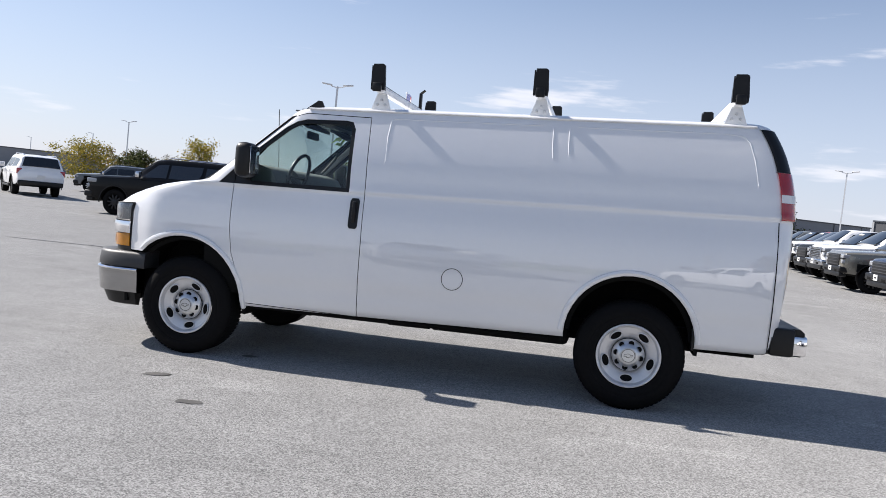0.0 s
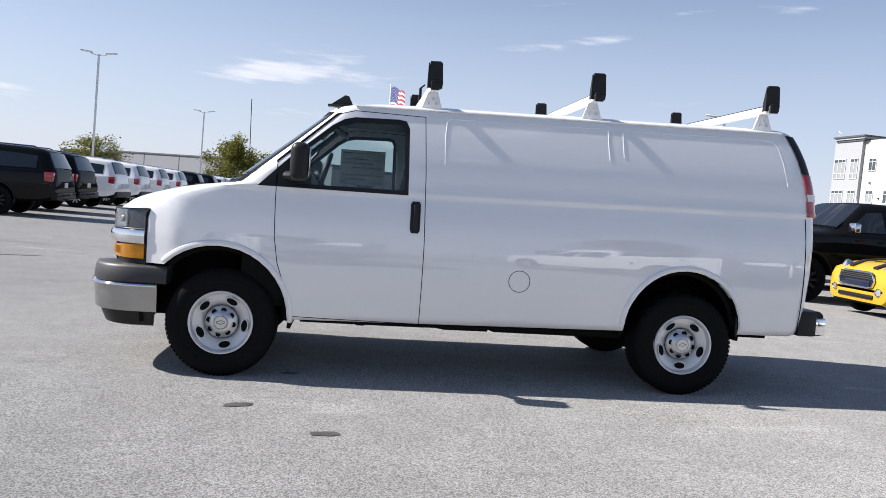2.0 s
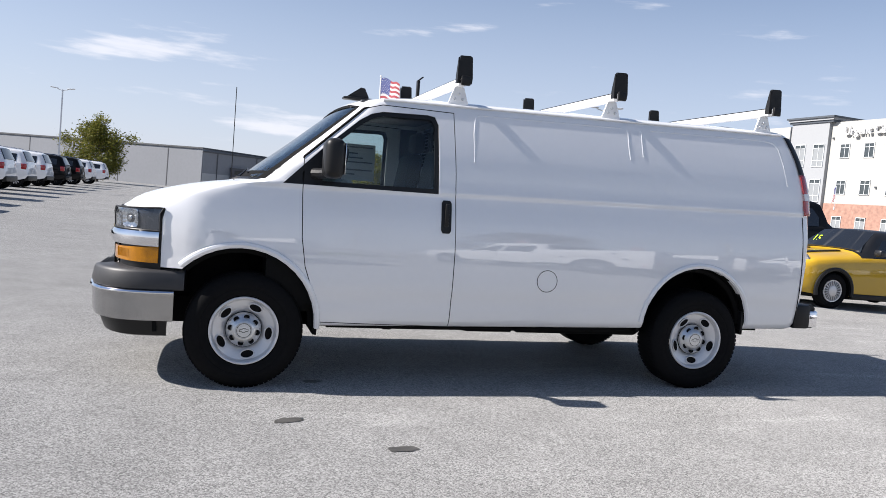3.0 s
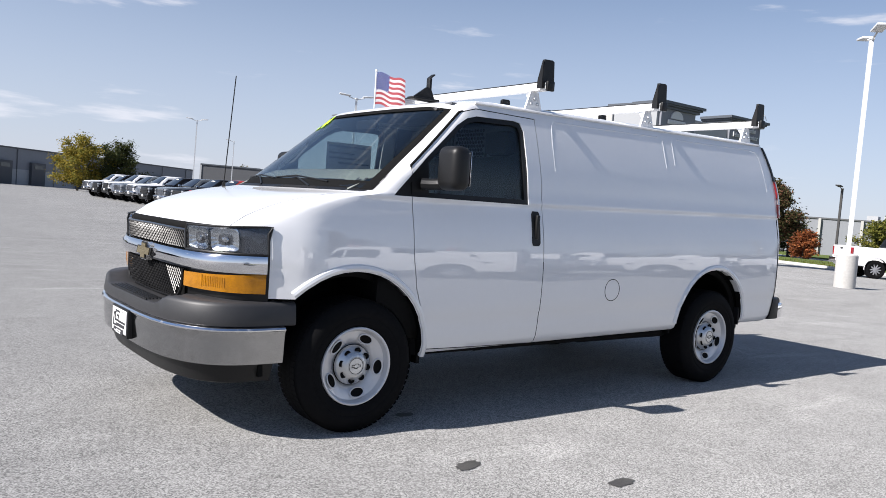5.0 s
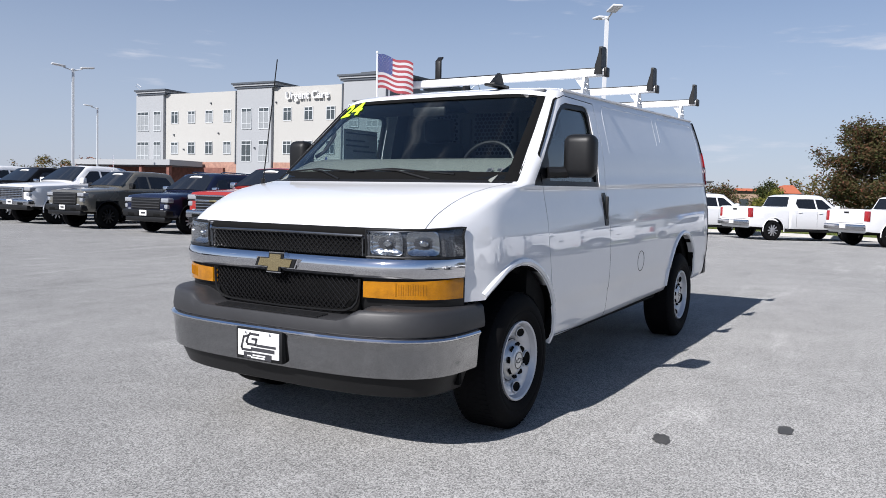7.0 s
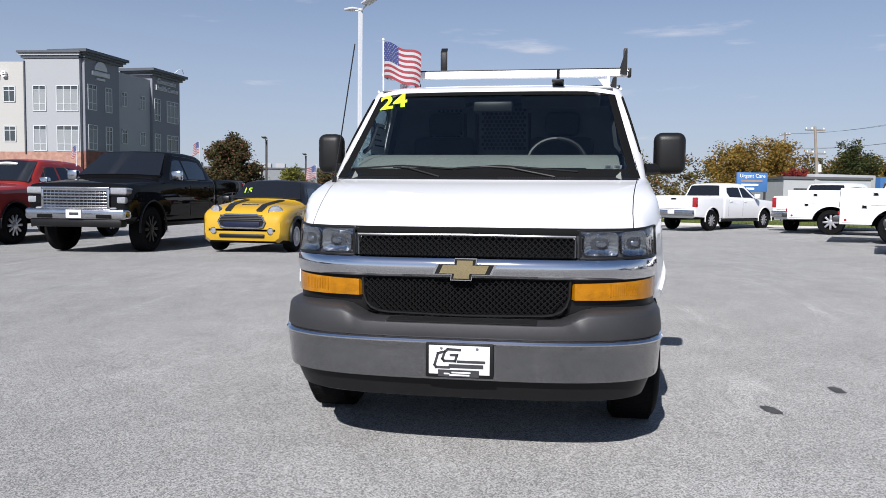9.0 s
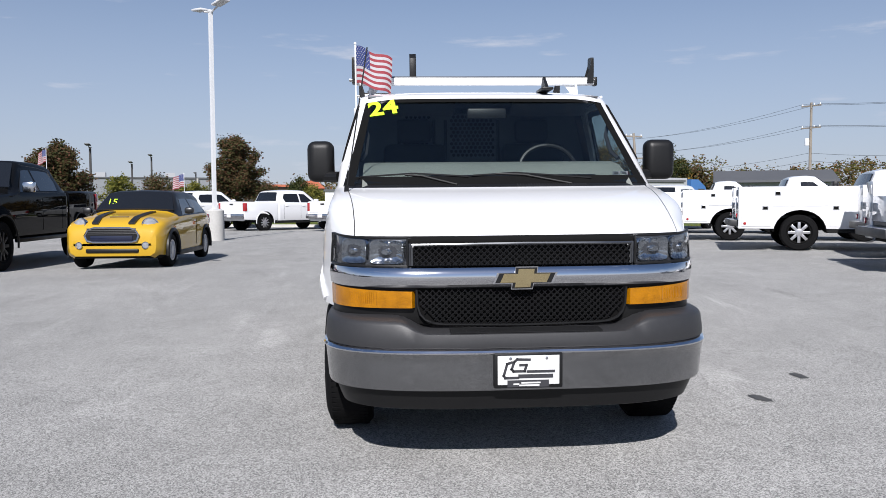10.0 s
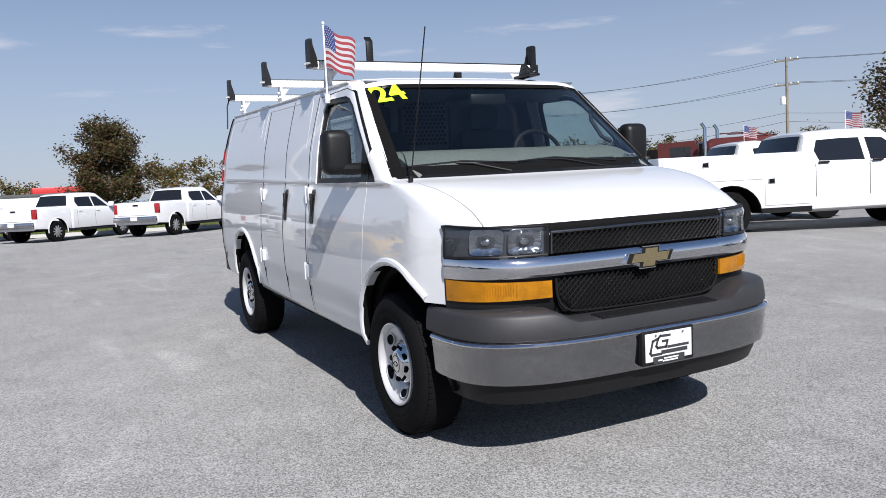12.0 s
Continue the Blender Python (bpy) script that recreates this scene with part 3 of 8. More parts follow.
def nose_sheet(poly, grow, thick, ny=12, nz=5, sign=1):
    """A thick sheet on the nose inside the outline given by poly(u, v) -> (y, z)."""
    bm = bmesh.new()
    lay = []
    for g in (grow, grow - thick):
        rows = []
        for k in range(nz + 1):
            row = []
            for i in range(ny + 1):
                y, z = poly(i / ny, k / nz)
                x, yy, zz = nose_point(y, z, g)
                row.append(bm.verts.new((x, sign * yy, zz)))
            rows.append(row)
        lay.append(rows)
    f, b = lay
    for k in range(nz):
        for i in range(ny):
            bm.faces.new((f[k][i], f[k][i + 1], f[k + 1][i + 1], f[k + 1][i]))
            bm.faces.new((b[k][i], b[k + 1][i], b[k + 1][i + 1], b[k][i + 1]))
    edge = [(0, i) for i in range(ny)] + [(k, ny) for k in range(nz)] + [(nz, i) for i in range(ny, 0, -1)] + [(k, 0) for k in range(nz, 0, -1)]
    for (k, i), (k2, i2) in zip(edge, edge[1:] + edge[:1]):
        bm.faces.new((f[k][i], b[k][i], b[k2][i2], f[k2][i2]))
    bmesh.ops.recalc_face_normals(bm, faces=bm.faces)
    return bm


def lattice(y0, y1, z0, z1, pitch, grow, bars, corner=0.0):
    """Crossing slanted wires over a grille opening."""
    bm = bmesh.new()

    def inside(y, z):
        if not (y0 <= y <= y1 and z0 <= z <= z1):
            return False
        return not corner or abs(y) < y1 - corner * max(0.0, 1 - (z - z0) / corner)

    n = int((y1 - y0 + z1 - z0) / pitch)
    for k in range(n + 1):
        for s in (-1, 1):
            run = []
            for i in range(9):
                z = z0 + (z1 - z0) * i / 8
                y = (y0 + k * pitch - (z - z0)) if s > 0 else (y1 - k * pitch + (z - z0))
                if inside(y, z):
                    run.append(nose_point(y, z, grow))
            if len(run) > 1:
                tube(run, bars, 4, bm)
    return bm


def build_nose():
    fascia = part("front_fascia", nose_patch(0, 0.926, 0.70, 1.150, 0.0025, 0.05, 24, 7, (1,)), M_PLASTIC, van, "black plastic front fascia")
    other = nose_patch(0, 0.926, 0.70, 1.150, 0.0025, 0.05, 24, 7, (-1,))
    part("fascia_half", other, M_PLASTIC, fascia)
    # black sheet painted in for the dark of the gap under the hood edge
    part("header_gap_shade", nose_sheet(lambda u, v: (-0.55 + 1.1 * u, 1.116 + 0.033 * v), 0.012, 0.01, 24, 3), M_DARK, fascia)
    # chrome bar across the nose
    bar = bmesh.new()
    for s in (1, -1):
        rows = []
        prof = [(0.02, 0.903), (0.052, 0.908), (0.066, 0.925), (0.072, 0.955), (0.066, 0.985), (0.05, 1.001), (0.02, 1.005)]
        for i in range(23):
            a = 0.914 * i / 22
            rows.append([bar.verts.new((p[0], s * p[1], z)) for g, z in prof for p in (front_at(0.95, a, g * (1 - 0.72 * smoothstep(0.15, 0.75, a))),)])
        for p, q in zip(rows, rows[1:]):
            for j in range(len(prof) - 1):
                bar.faces.new((p[j], p[j + 1], q[j + 1], q[j]))
        bar.faces.new(rows[-1])
    bmesh.ops.remove_doubles(bar, verts=bar.verts, dist=1e-4)
    part("chrome_bar", bar, M_CHROME, van, "polished chrome grille bar")
    # grilles
    for z0, z1, hw, corner, rim in ((1.012, 1.112, 0.515, 0.0, 1), (0.725, 0.895, 0.495, 0.09, 0)):
        back = nose_sheet(lambda u, v: (-hw + 2 * hw * u, z0 + (z1 - z0) * v), 0.014, 0.01, 20, 3)
        g = part("grille", back, M_DARK, van, "black mesh grille")
        part("grille_mesh", lattice(-hw, hw, z0, z1, 0.030, 0.034, 0.0028, corner), M_GRILLE, g)
        loop = []
        if rim:
            loop = [(-hw, z0), (-hw, z1), (0, z1 + 0.004), (hw, z1), (hw, z0)]
        else:
            loop = [(-hw, z1), (-hw + 0.004, z0 + 0.09), (-hw + 0.017, z0 + 0.05), (-hw + 0.04, z0 + 0.024), (-hw + 0.08, z0 + 0.006), (-hw + 0.13, z0), (0, z0 - 0.008), (hw - 0.13, z0), (hw - 0.08, z0 + 0.006), (hw - 0.04, z0 + 0.024), (hw - 0.017, z0 + 0.05), (hw - 0.004, z0 + 0.09), (hw, z1)]
        fine = []
        for (ya, za), (yb, zb) in zip(loop, loop[1:]):
            fine += [(ya + (yb - ya) * i / 6, za + (zb - za) * i / 6) for i in range(6)]
        fine.append(loop[-1])
        part("grille_frame", tube([nose_point(y, z, 0.034) for y, z in fine], 0.007, 6), M_SATIN if rim else M_PLASTIC, g)
    # head lamps and turn lamps, wrapped round the corners
    def side_y(z, y0, a1, u):
        w, xf, xs, n, xr = level(z)
        a = angle_of(z, y0) + (a1 - angle_of(z, y0)) * u
        return w * wing(xf) * math.sin(a * math.pi / 2) ** (2 / n)

    for s in (1, -1):
        def head(u, v):
            z = 1.010 + (0.134 + 0.014 * u ** 1.5) * v
            return side_y(z, 0.532, 0.917, u), z

        def turn(u, v):
            z = 0.806 - 0.004 * u + (0.080 + 0.022 * u) * v
            return side_y(z, 0.515, 0.910, u), z

        lamp = part("headlight", nose_sheet(head, 0.012, 0.02, 22, 5, s), M_HOUSING, van, "clear headlight with chrome reflectors")
        outer = head(1, 0.5)[0]
        for f0, f1 in ((0.05, 0.49), (0.53, 0.88)):
            a0, a1 = angle_of(1.071, 0.532), 0.917
            u0, u1 = ((angle_of(1.071, 0.532 + (outer - 0.532) * f) - a0) / (a1 - a0) for f in (f0, f1))
            bowl = lathe([(1.0, 0.0), (0.98, -0.022), (0.94, -0.020), (0.85, -0.010), (0.6, 0.0), (0.3, 0.004), (0.26, -0.016), (0.2, -0.022), (0.0, -0.023)], 56, "x")
            for v in bowl.verts:
                rad = math.hypot(v.co.y, v.co.z)
                k = 1.0
                depth = -v.co.x
                if rad > 1e-6:
                    c, d = v.co.y / rad, v.co.z / rad
                    square = smoothstep(0.3, 0.8, rad)
                    k = 1 + square * ((c ** 6 + d ** 6) ** (-1 / 6) - 1)
                    depth += 0.0012 * square * math.cos(math.atan2(d, c) * 14)
                uu = (u0 + u1) / 2 + (u1 - u0) / 2 * v.co.y * k
                x, y, z = nose_point(*head(uu, 0.5 + 0.43 * v.co.z * k), 0.013 + depth)
                v.co = (x, s * y, z)
            part("reflector", bowl, M_BOWL, lamp, "chrome reflector bowl")
        rim = [nose_point(*head(u, v), 0.041) for u, v in [(i / 22, 0) for i in range(23)] + [(1, i / 4) for i in range(1, 5)] + [(1 - i / 22, 1) for i in range(1, 23)] + [(0, 1 - i / 4) for i in range(1, 5)]]
        part("lamp_bezel", tube([(x, s * y, z) for x, y, z in rim], 0.006, 6), M_PLASTIC, lamp)
        lens = part("lens", nose_sheet(head, 0.042, 0.004, 22, 5, s), M_LENS, lamp, "clear lens")
        lens.visible_shadow = False
        t = part("turn_signal", nose_sheet(turn, 0.036, 0.025, 22, 4, s), M_AMBER, van, "amber turn signal lens")
        for k in range(12):
            ends = [nose_point(0.70 + 0.011 * k, z, 0.0365) for z in (0.826, 0.880)]
            part("lens_rib", tube([(x, s * y, z) for x, y, z in ends], 0.0022, 4), M_AMBER, t)
        ends = [nose_point(0.685, z, 0.0375) for z in (0.822, 0.884)]
        part("lens_divider", tube([(x, s * y, z) for x, y, z in ends], 0.003, 4), M_AMBER, t)
    # badge: a slanted gold bar crossed by a short block, on a chrome edge
    def cross(k, dx):
        pts = [(-0.125, -0.022), (-0.045, -0.022), (-0.05, -0.047), (0.03, -0.047), (0.035, -0.022), (0.115, -0.022), (0.135, 0.022), (0.05, 0.022), (0.053, 0.047), (-0.03, 0.047), (-0.033, 0.022), (-0.105, 0.022)]
        pts = [(-(y * k + 0.006 * np.sign(y) * (k > 1)), 0.952 + z * k) for y, z in pts]
        return prism(pts, "x", -0.907 - dx, -0.88)
    badge = part("badge", cross(1.16, 0.012), M_CHROME, van, "gold and chrome badge", smooth=20)
    part("badge_field", cross(1.07, 0.016), M_PLASTIC, badge, smooth=20)
    part("badge_face", cross(0.93, 0.02), M_GOLD, badge, smooth=20)
    # plate with a dark frame on the bumper
    plate = part("plate_frame", box(-1.040, -1.005, -0.162, 0.162, 0.448, 0.615, 0.006), M_PLASTIC, van, "white dealer plate in a black frame")
    face = part("plate", box(-1.044, -1.038, -0.145, 0.145, 0.466, 0.603, 0.002), M_PAPER, plate)
    def stroke(line, width):
        bm = bmesh.new()
        for (ua, va), (ub, vb) in zip(line, line[1:]):
            d = Vector((ub - ua, vb - va)).normalized() * width / 2
            q = [(ua - d.x - d.y, va - d.y + d.x), (ub + d.x - d.y, vb + d.y + d.x), (ub + d.x + d.y, vb + d.y - d.x), (ua - d.x + d.y, va - d.y - d.x)]
            prism([(-u, 0.5345 + v) for u, v in q], "x", -1.0462, -1.0443, bm)
        return bm

    for line in ([(0.004, 0.050), (-0.054, 0.052), (-0.068, 0.040), (-0.080, 0.006), (-0.071, -0.004), (-0.019, -0.004), (-0.010, 0.025), (-0.039, 0.025)], [(-0.080, 0.038), (-0.101, 0.031), (-0.117, -0.024), (-0.110, -0.035), (-0.050, -0.035)]):
        part("print_mark", stroke(line, 0.0115), M_INK, face)
    for u0, u1, v, h in ((-0.004, 0.118, -0.006, 0.012), (-0.040, 0.106, -0.028, 0.018)):
        part("print_bar", stroke([(u0, v), (u1, v)], h), M_INK, face)
    part("plate_strip", box(-1.0468, -1.0443, -0.095, 0.10, 0.455, 0.488), M_INK, plate)
    for y0, y1, z in ((-0.055, 0.035, 0.476), (-0.05, 0.045, 0.464), (0.045, 0.072, 0.470)):
        part("strip_bar", box(-1.0485, -1.047, y0, y1, z - 0.0035, z + 0.0035), M_PAPER, plate)
    for y in (-0.085, 0.085):
        part("screw", moved(lathe([(0.0, -1.05), (0.007, -1.048), (0.007, -1.04)], 10, "x"), pose(0, y, 0.592)), M_CHROME, plate)


build_nose()


def build_glass():
    """Windscreen, side windows and their black surrounds."""
    def screen(u, v):
        top, bot = 0.80, 0.915
        y = (bot + (top - bot) * v) * (2 * u - 1)
        z = 1.395 + 0.58 * v
        return y, z

    def sheet(f, grow, thick, ny, nz):
        return nose_sheet(f, grow, thick, ny, nz)

    pane = part("windscreen", sheet(screen, -0.008, 0.005, 28, 10), M_GLASS, van, "clear windscreen glass")
    pane.visible_shadow = False
    band = bmesh.new()
    for v0, v1 in ((0.0, 0.095), (0.945, 1.0)):
        joined(band, sheet(lambda u, v: screen(u, v0 + (v1 - v0) * v), -0.001, 0.006, 28, 3))
    for u0, u1 in ((0.0, 0.034), (0.966, 1.0)):
        joined(band, sheet(lambda u, v: screen(u0 + (u1 - u0) * u, v), -0.0015, 0.006, 3, 12))
    part("windscreen_border", band, M_DARK, pane, "black border of the glass")
    for s in (-1, 1):
        w = part("side_window", side_patch(grown(SIDE_WINDOW, -0.004), 0.022, s, 0.005), M_GLASS, van, "tinted front side window")
        w.visible_shadow = False
        outer, inner = grown(SIDE_WINDOW, -0.001), grown(SIDE_WINDOW, -0.032)
        ring = bmesh.new()
        n = len(outer)
        for i in range(n):
            j = (i + 1) % n
            steps = 6
            for k in range(steps):
                f0, f1 = k / steps, (k + 1) / steps
                quad = [(outer[i], outer[j], f0), (outer[i], outer[j], f1), (inner[i], inner[j], f1), (inner[i], inner[j], f0)]
                vs = []
                for p, q, f in quad:
                    x, z = p[0] + (q[0] - p[0]) * f, p[1] + (q[1] - p[1]) * f
                    vs.append(ring.verts.new((x, s * (level(z - rake(x))[0] - 0.008), z)))
                ring.faces.new(vs)
        bmesh.ops.remove_doubles(ring, verts=ring.verts, dist=1e-4)
        ext = bmesh.ops.extrude_face_region(ring, geom=ring.faces[:])
        for v in ext["geom"]:
            if isinstance(v, bmesh.types.BMVert):
                v.co.y -= s * 0.02
        part("window_seal", ring, M_PLASTIC, w, "black rubber window seal")
        tri = [(0.21, 1.377), (0.46, 1.377), (0.46, 1.622), (0.45, 1.622)]
        part("sail_panel", side_patch(tri, 0.012, s, 0.008), M_PLASTIC, van, "black plastic mirror sail panel")


build_glass()


def build_mirrors():
    for s in (-1, 1):
        y0, y1 = (1.03, 1.225) if s < 0 else (0.995, 1.165)
        head = box(0.435, 0.565, y0, y1, 1.425, 1.685, 0.05, seg=4)
        for v in head.verts:
            v.co.x += 0.025 * (v.co.y - 1.1)
        m = part("mirror", moved(head, Matrix.Diagonal((1, s, 1, 1))), M_PLASTIC, van, "large black plastic wing mirror")
        arm = tube([(0.40, s * 0.955, 1.455), (0.44, s * 1.0, 1.455), (0.48, s * 1.06, 1.46)], 0.036, 10)
        part("mirror_arm", arm, M_PLASTIC, m)
        part("mirror_glass", box(0.566, 0.570, *sorted((s * (y0 + 0.025), s * (y1 - 0.02))), 1.455, 1.66, 0.001), M_CHROME, m)


build_mirrors()


def build_wheels():
    """Tread, rim slots, lug caps."""
    for x in (0.0, 3.43):
        for s in (-1, 1):
            y, w = s * 0.875, 0.1225
            tyre, disc, hub = wheel()
            m = pose(x, y, 0.386, 0, 0, 0 if s < 0 else 180)
            t = part("wheel", moved(tyre, m), M_RUBBER, van, "black all-season tyre on a steel wheel")
            # tread blocks
            tread = bmesh.new()
            for k in range(72):
                a = 2 * math.pi * k / 72
                for j, (y0, y1) in enumerate(((-0.098, -0.052), (-0.044, -0.004), (0.004, 0.044), (0.052, 0.098))):
                    b = box(-0.0135, 0.0115, y0, y1, 0.3835, 0.3864)
                    joined(tread, moved(b, pose(0, 0, 0, 0, math.degrees(a) + 1.2 * (j % 2), 0)))
            part("tread", moved(tread, m), M_RUBBER, t, smooth=0)
            r = part("rim", moved(disc, m), M_STEEL, t, "silver painted steel rim with five slots")
            for k in range(5):
                a = 360 * (k + (0.25 if x else 0.1)) / 5
                seat = m @ pose(0, 0, 0, 0, a, 0) @ pose(0.163, -w + 0.0392, 0, 0, 0, -22)
                slot = lathe([(0.0, 0.0), (0.7, 0.0), (0.95, -0.001), (1.0, 0.002), (1.0, 0.02)], 22, "y")
                moved(slot, Matrix.Diagonal((0.027, 1, 0.043, 1)))
                part("slot", moved(slot, seat), M_DARK, r, "dark slot in the rim")
                lip = [(0.0285 * math.cos(q), -0.001, 0.0455 * math.sin(q)) for q in np.linspace(0, 2 * math.pi, 25)]
                part("slot_lip", moved(tube(lip, 0.0045, 6), seat), M_STEEL, r)
            h = part("hub_cap", moved(hub, m), M_CHROME if s > 0 else M_ALU, t, "domed hub cap with eight lug recesses")
            for k in range(8):
                turn = m @ pose(0, 0, 0, 0, 45 * k + 10, 0)
                recess = lathe([(0.0, 0.003), (0.014, 0.001), (0.0185, -0.002), (0.0185, 0.012)], 16, "y")
                moved(recess, pose(0.084, -w + 0.0278, 0, 0, 0, -35))
                part("lug_recess", moved(recess, turn), M_DARK, h)
            rim_gap = [(0.116 * math.cos(q), -w + 0.066, 0.116 * math.sin(q)) for q in np.linspace(0, 2 * math.pi, 41)]
            part("hub_seam", moved(tube(rim_gap, 0.004, 6), m), M_DARK, h)
            ring = [(0.046 * math.cos(q), -w + 0.0115, 0.046 * math.sin(q)) for q in np.linspace(0, 2 * math.pi, 33)]
            part("cap_groove", moved(tube(ring, 0.0018, 5), m), M_DARK, h)
            mark = [(-0.030, -0.006), (-0.010, -0.006), (-0.012, -0.013), (0.008, -0.013), (0.010, -0.006), (0.026, -0.006), (0.030, 0.006), (0.012, 0.006), (0.013, 0.013), (-0.008, 0.013), (-0.010, 0.006), (-0.026, 0.006), (-0.030, -0.006)]
            part("cap_mark", moved(tube([(px, -w + 0.0095, pz) for px, pz in mark], 0.0016, 4), m), M_DARK, h)


build_wheels()


def build_rear_and_trim():
    # tail lamps wrap the rear corners
    def corner(z0, z1, d0, d1, s, grow, thick=0.02):
        bm = bmesh.new()
        lay = []
        for g in (grow, grow - thick):
            rows = []
            for k in range(9):
                z = z0 + (z1 - z0) * k / 8
                h = half_outline(z, g)
                base = NF + NS
                row = []
                for i in range(-1, NC + 2):
                    f = i if i >= 0 else None
                    if i < 0:
                        x, y = h[base]
                        x -= d0
                    else:
                        x, y = h[base + min(i, NC)] if i <= NC else (h[base + NC][0], h[base + NC][1] - d1)
                    row.append(bm.verts.new((x, s * y, z + rake(4.4))))
                rows.append(row)
            lay.append(rows)
        f, b = lay
        nz, ny = 8, len(f[0]) - 1
        for k in range(nz):
            for i in range(ny):
                bm.faces.new((f[k][i], f[k][i + 1], f[k + 1][i + 1], f[k + 1][i]))
                bm.faces.new((b[k][i], b[k + 1][i], b[k + 1][i + 1], b[k][i + 1]))
        edge = [(0, i) for i in range(ny)] + [(k, ny) for k in range(nz)] + [(nz, i) for i in range(ny, 0, -1)] + [(k, 0) for k in range(nz, 0, -1)]
        for (k, i), (k2, i2) in zip(edge, edge[1:] + edge[:1]):
            bm.faces.new((f[k][i], b[k][i], b[k2][i2], f[k2][i2]))
        bmesh.ops.recalc_face_normals(bm, faces=bm.faces)
        return bm

    for s in (-1, 1):
        lamp = part("tail_light", corner(1.355, 1.535, -0.015, 0.05, s, 0.012), M_REDLENS, van, "red tail light with a clear band")
        part("reverse_lens", corner(1.475, 1.530, -0.015, 0.05, s, 0.0145), M_GALV, lamp, "clear white band")
        part("tail_lens", corner(1.535, 1.680, -0.015, 0.05, s, 0.012), M_REDLENS, lamp)
        part("corner_trim", corner(1.684, 1.975, -0.015, 0.04, s, 0.008), M_PLASTIC, van, "black plastic rear corner trim")
        # rear door seam
        part("door_seam", tube([(4.345 - 0.02 * (z - 0.8) ** 2, s * (level(z)[0] + 0.0005), z + rake(4.3)) for z in np.linspace(0.46, 1.34, 8)], 0.0035, 5), M_DARK, van)
        # wheel arch lips
        for (x, z, r), a0, a1 in ((ARCHES[0], -2, 135), (ARCHES[1], 3, 177)):
            pts = []
            for k in range(33):
                a = radians(a0 + (a1 - a0) * k / 32)
                px, pz = x + (r + 0.022) * math.cos(a), z + (r + 0.022) * math.sin(a)
                pts.append((px, s * (level(max(0.43, pz - rake(px)))[0] * wing(px) - 0.004), pz))
            lip = tube(pts, 0.021, 8)
            part("arch_lip", lip, M_WHITE, van)
            liner = []
            for k in range(33):
                a = radians(a0 + (a1 - a0) * k / 32)
                liner.append((x + (r - 0.012) * math.cos(a), s * 0.90, z + (r - 0.012) * math.sin(a)))
            part("arch_liner", tube(liner, 0.03, 6), M_DARK, van)
            ring = [(x + (r + 0.03) * math.cos(a), z + (r + 0.03) * math.sin(a)) for a in np.linspace(radians(-8), radians(188), 25)]
            ring += [(x + (r + 0.004) * math.cos(a), z + (r + 0.004) * math.sin(a)) for a in np.linspace(radians(188), radians(-8), 25)]
            house = prism(ring, "y", *sorted((s * 0.50, s * 0.93)))
            prism([(x + (r + 0.03) * math.cos(a), z + (r + 0.03) * math.sin(a)) for a in np.linspace(radians(-8), radians(188), 25)], "y", *sorted((s * 0.48, s * 0.50)), house)
            part("wheel_house", house, M_DARK, van)
        # gutter rail and flank stampings
        part("roof_gutter", tube([(x, s * (level(1.988)[0] + 0.004), 1.996 + rake(x)) for x in np.linspace(0.86, 4.16, 24)], 0.009, 6), M_WHITE, van)
        stamps = [[(1.53, 1.60), (1.525, 1.80), (1.535, 1.92), (1.56, 1.942)], [(2.775, 1.70), (2.765, 1.80), (2.76, 1.925)], [(2.885, 1.73), (2.88, 1.80), (2.875, 1.925)], [(4.19, 1.58), (4.16, 1.75), (4.12, 1.88), (4.07, 1.925), (3.98, 1.935)], [(1.56, 1.942)] + [(x, 1.94) for x in np.linspace(1.7, 2.70, 6)], [(2.94, 1.94)] + [(x, 1.938) for x in np.linspace(3.1, 3.98, 6)]]
        if s > 0:
            stamps += [[(2.62, 0.5), (2.62, 0.9), (2.60, 1.34)]]
        for line in stamps:
            part("panel_stamping", tube([(x, s * (level(z)[0] - 0.0052), z + rake(x)) for x, z in line], 0.0075, 8), M_WHITE, van)
        crease = [(x, 1.361) for x in np.linspace(1.5, 4.18, 14)]
        part("panel_crease", tube([(x, s * (level(z)[0] - 0.0052), z + rake(x)) for x, z in crease], 0.0046, 6), M_WHITE, van)
        # door handle
        hx = [1.333] if s < 0 else [1.30, 1.96]
        for x in hx:
            h = part("door_handle", side_patch([(x - 0.036, 1.125), (x - 0.024, 1.105), (x + 0.024, 1.105), (x + 0.036, 1.125), (x + 0.036, 1.315), (x + 0.024, 1.335), (x - 0.024, 1.335), (x - 0.036, 1.315)], -0.006, s, 0.02), M_PLASTIC, van, "black recessed door handle")
            y = s * (level(1.22)[0] + 0.012)
            part("handle_lever", box(x - 0.013, x + 0.016, *sorted((y - 0.012, y + 0.008)), 1.15, 1.31, 0.006), M_PLASTIC, h)
            part("lock", moved(lathe([(0.0, -0.004), (0.011, -0.003), (0.011, 0.006)], 14, "y"), pose(x, y - s * 0.006, 1.128, 0, 0, 0 if s < 0 else 180)), M_CHROME, h)
    # side cargo door seams and hinges on the kerb side
    for line in ([(1.44, 0.47), (1.445, 1.2), (1.43, 1.6), (1.40, 1.96)], [(2.03, 0.47), (2.03, 1.2), (2.02, 1.6), (2.00, 1.96)], [(2.70, 0.47), (2.70, 1.2), (2.69, 1.6), (2.68, 1.93)]):
        fine = []
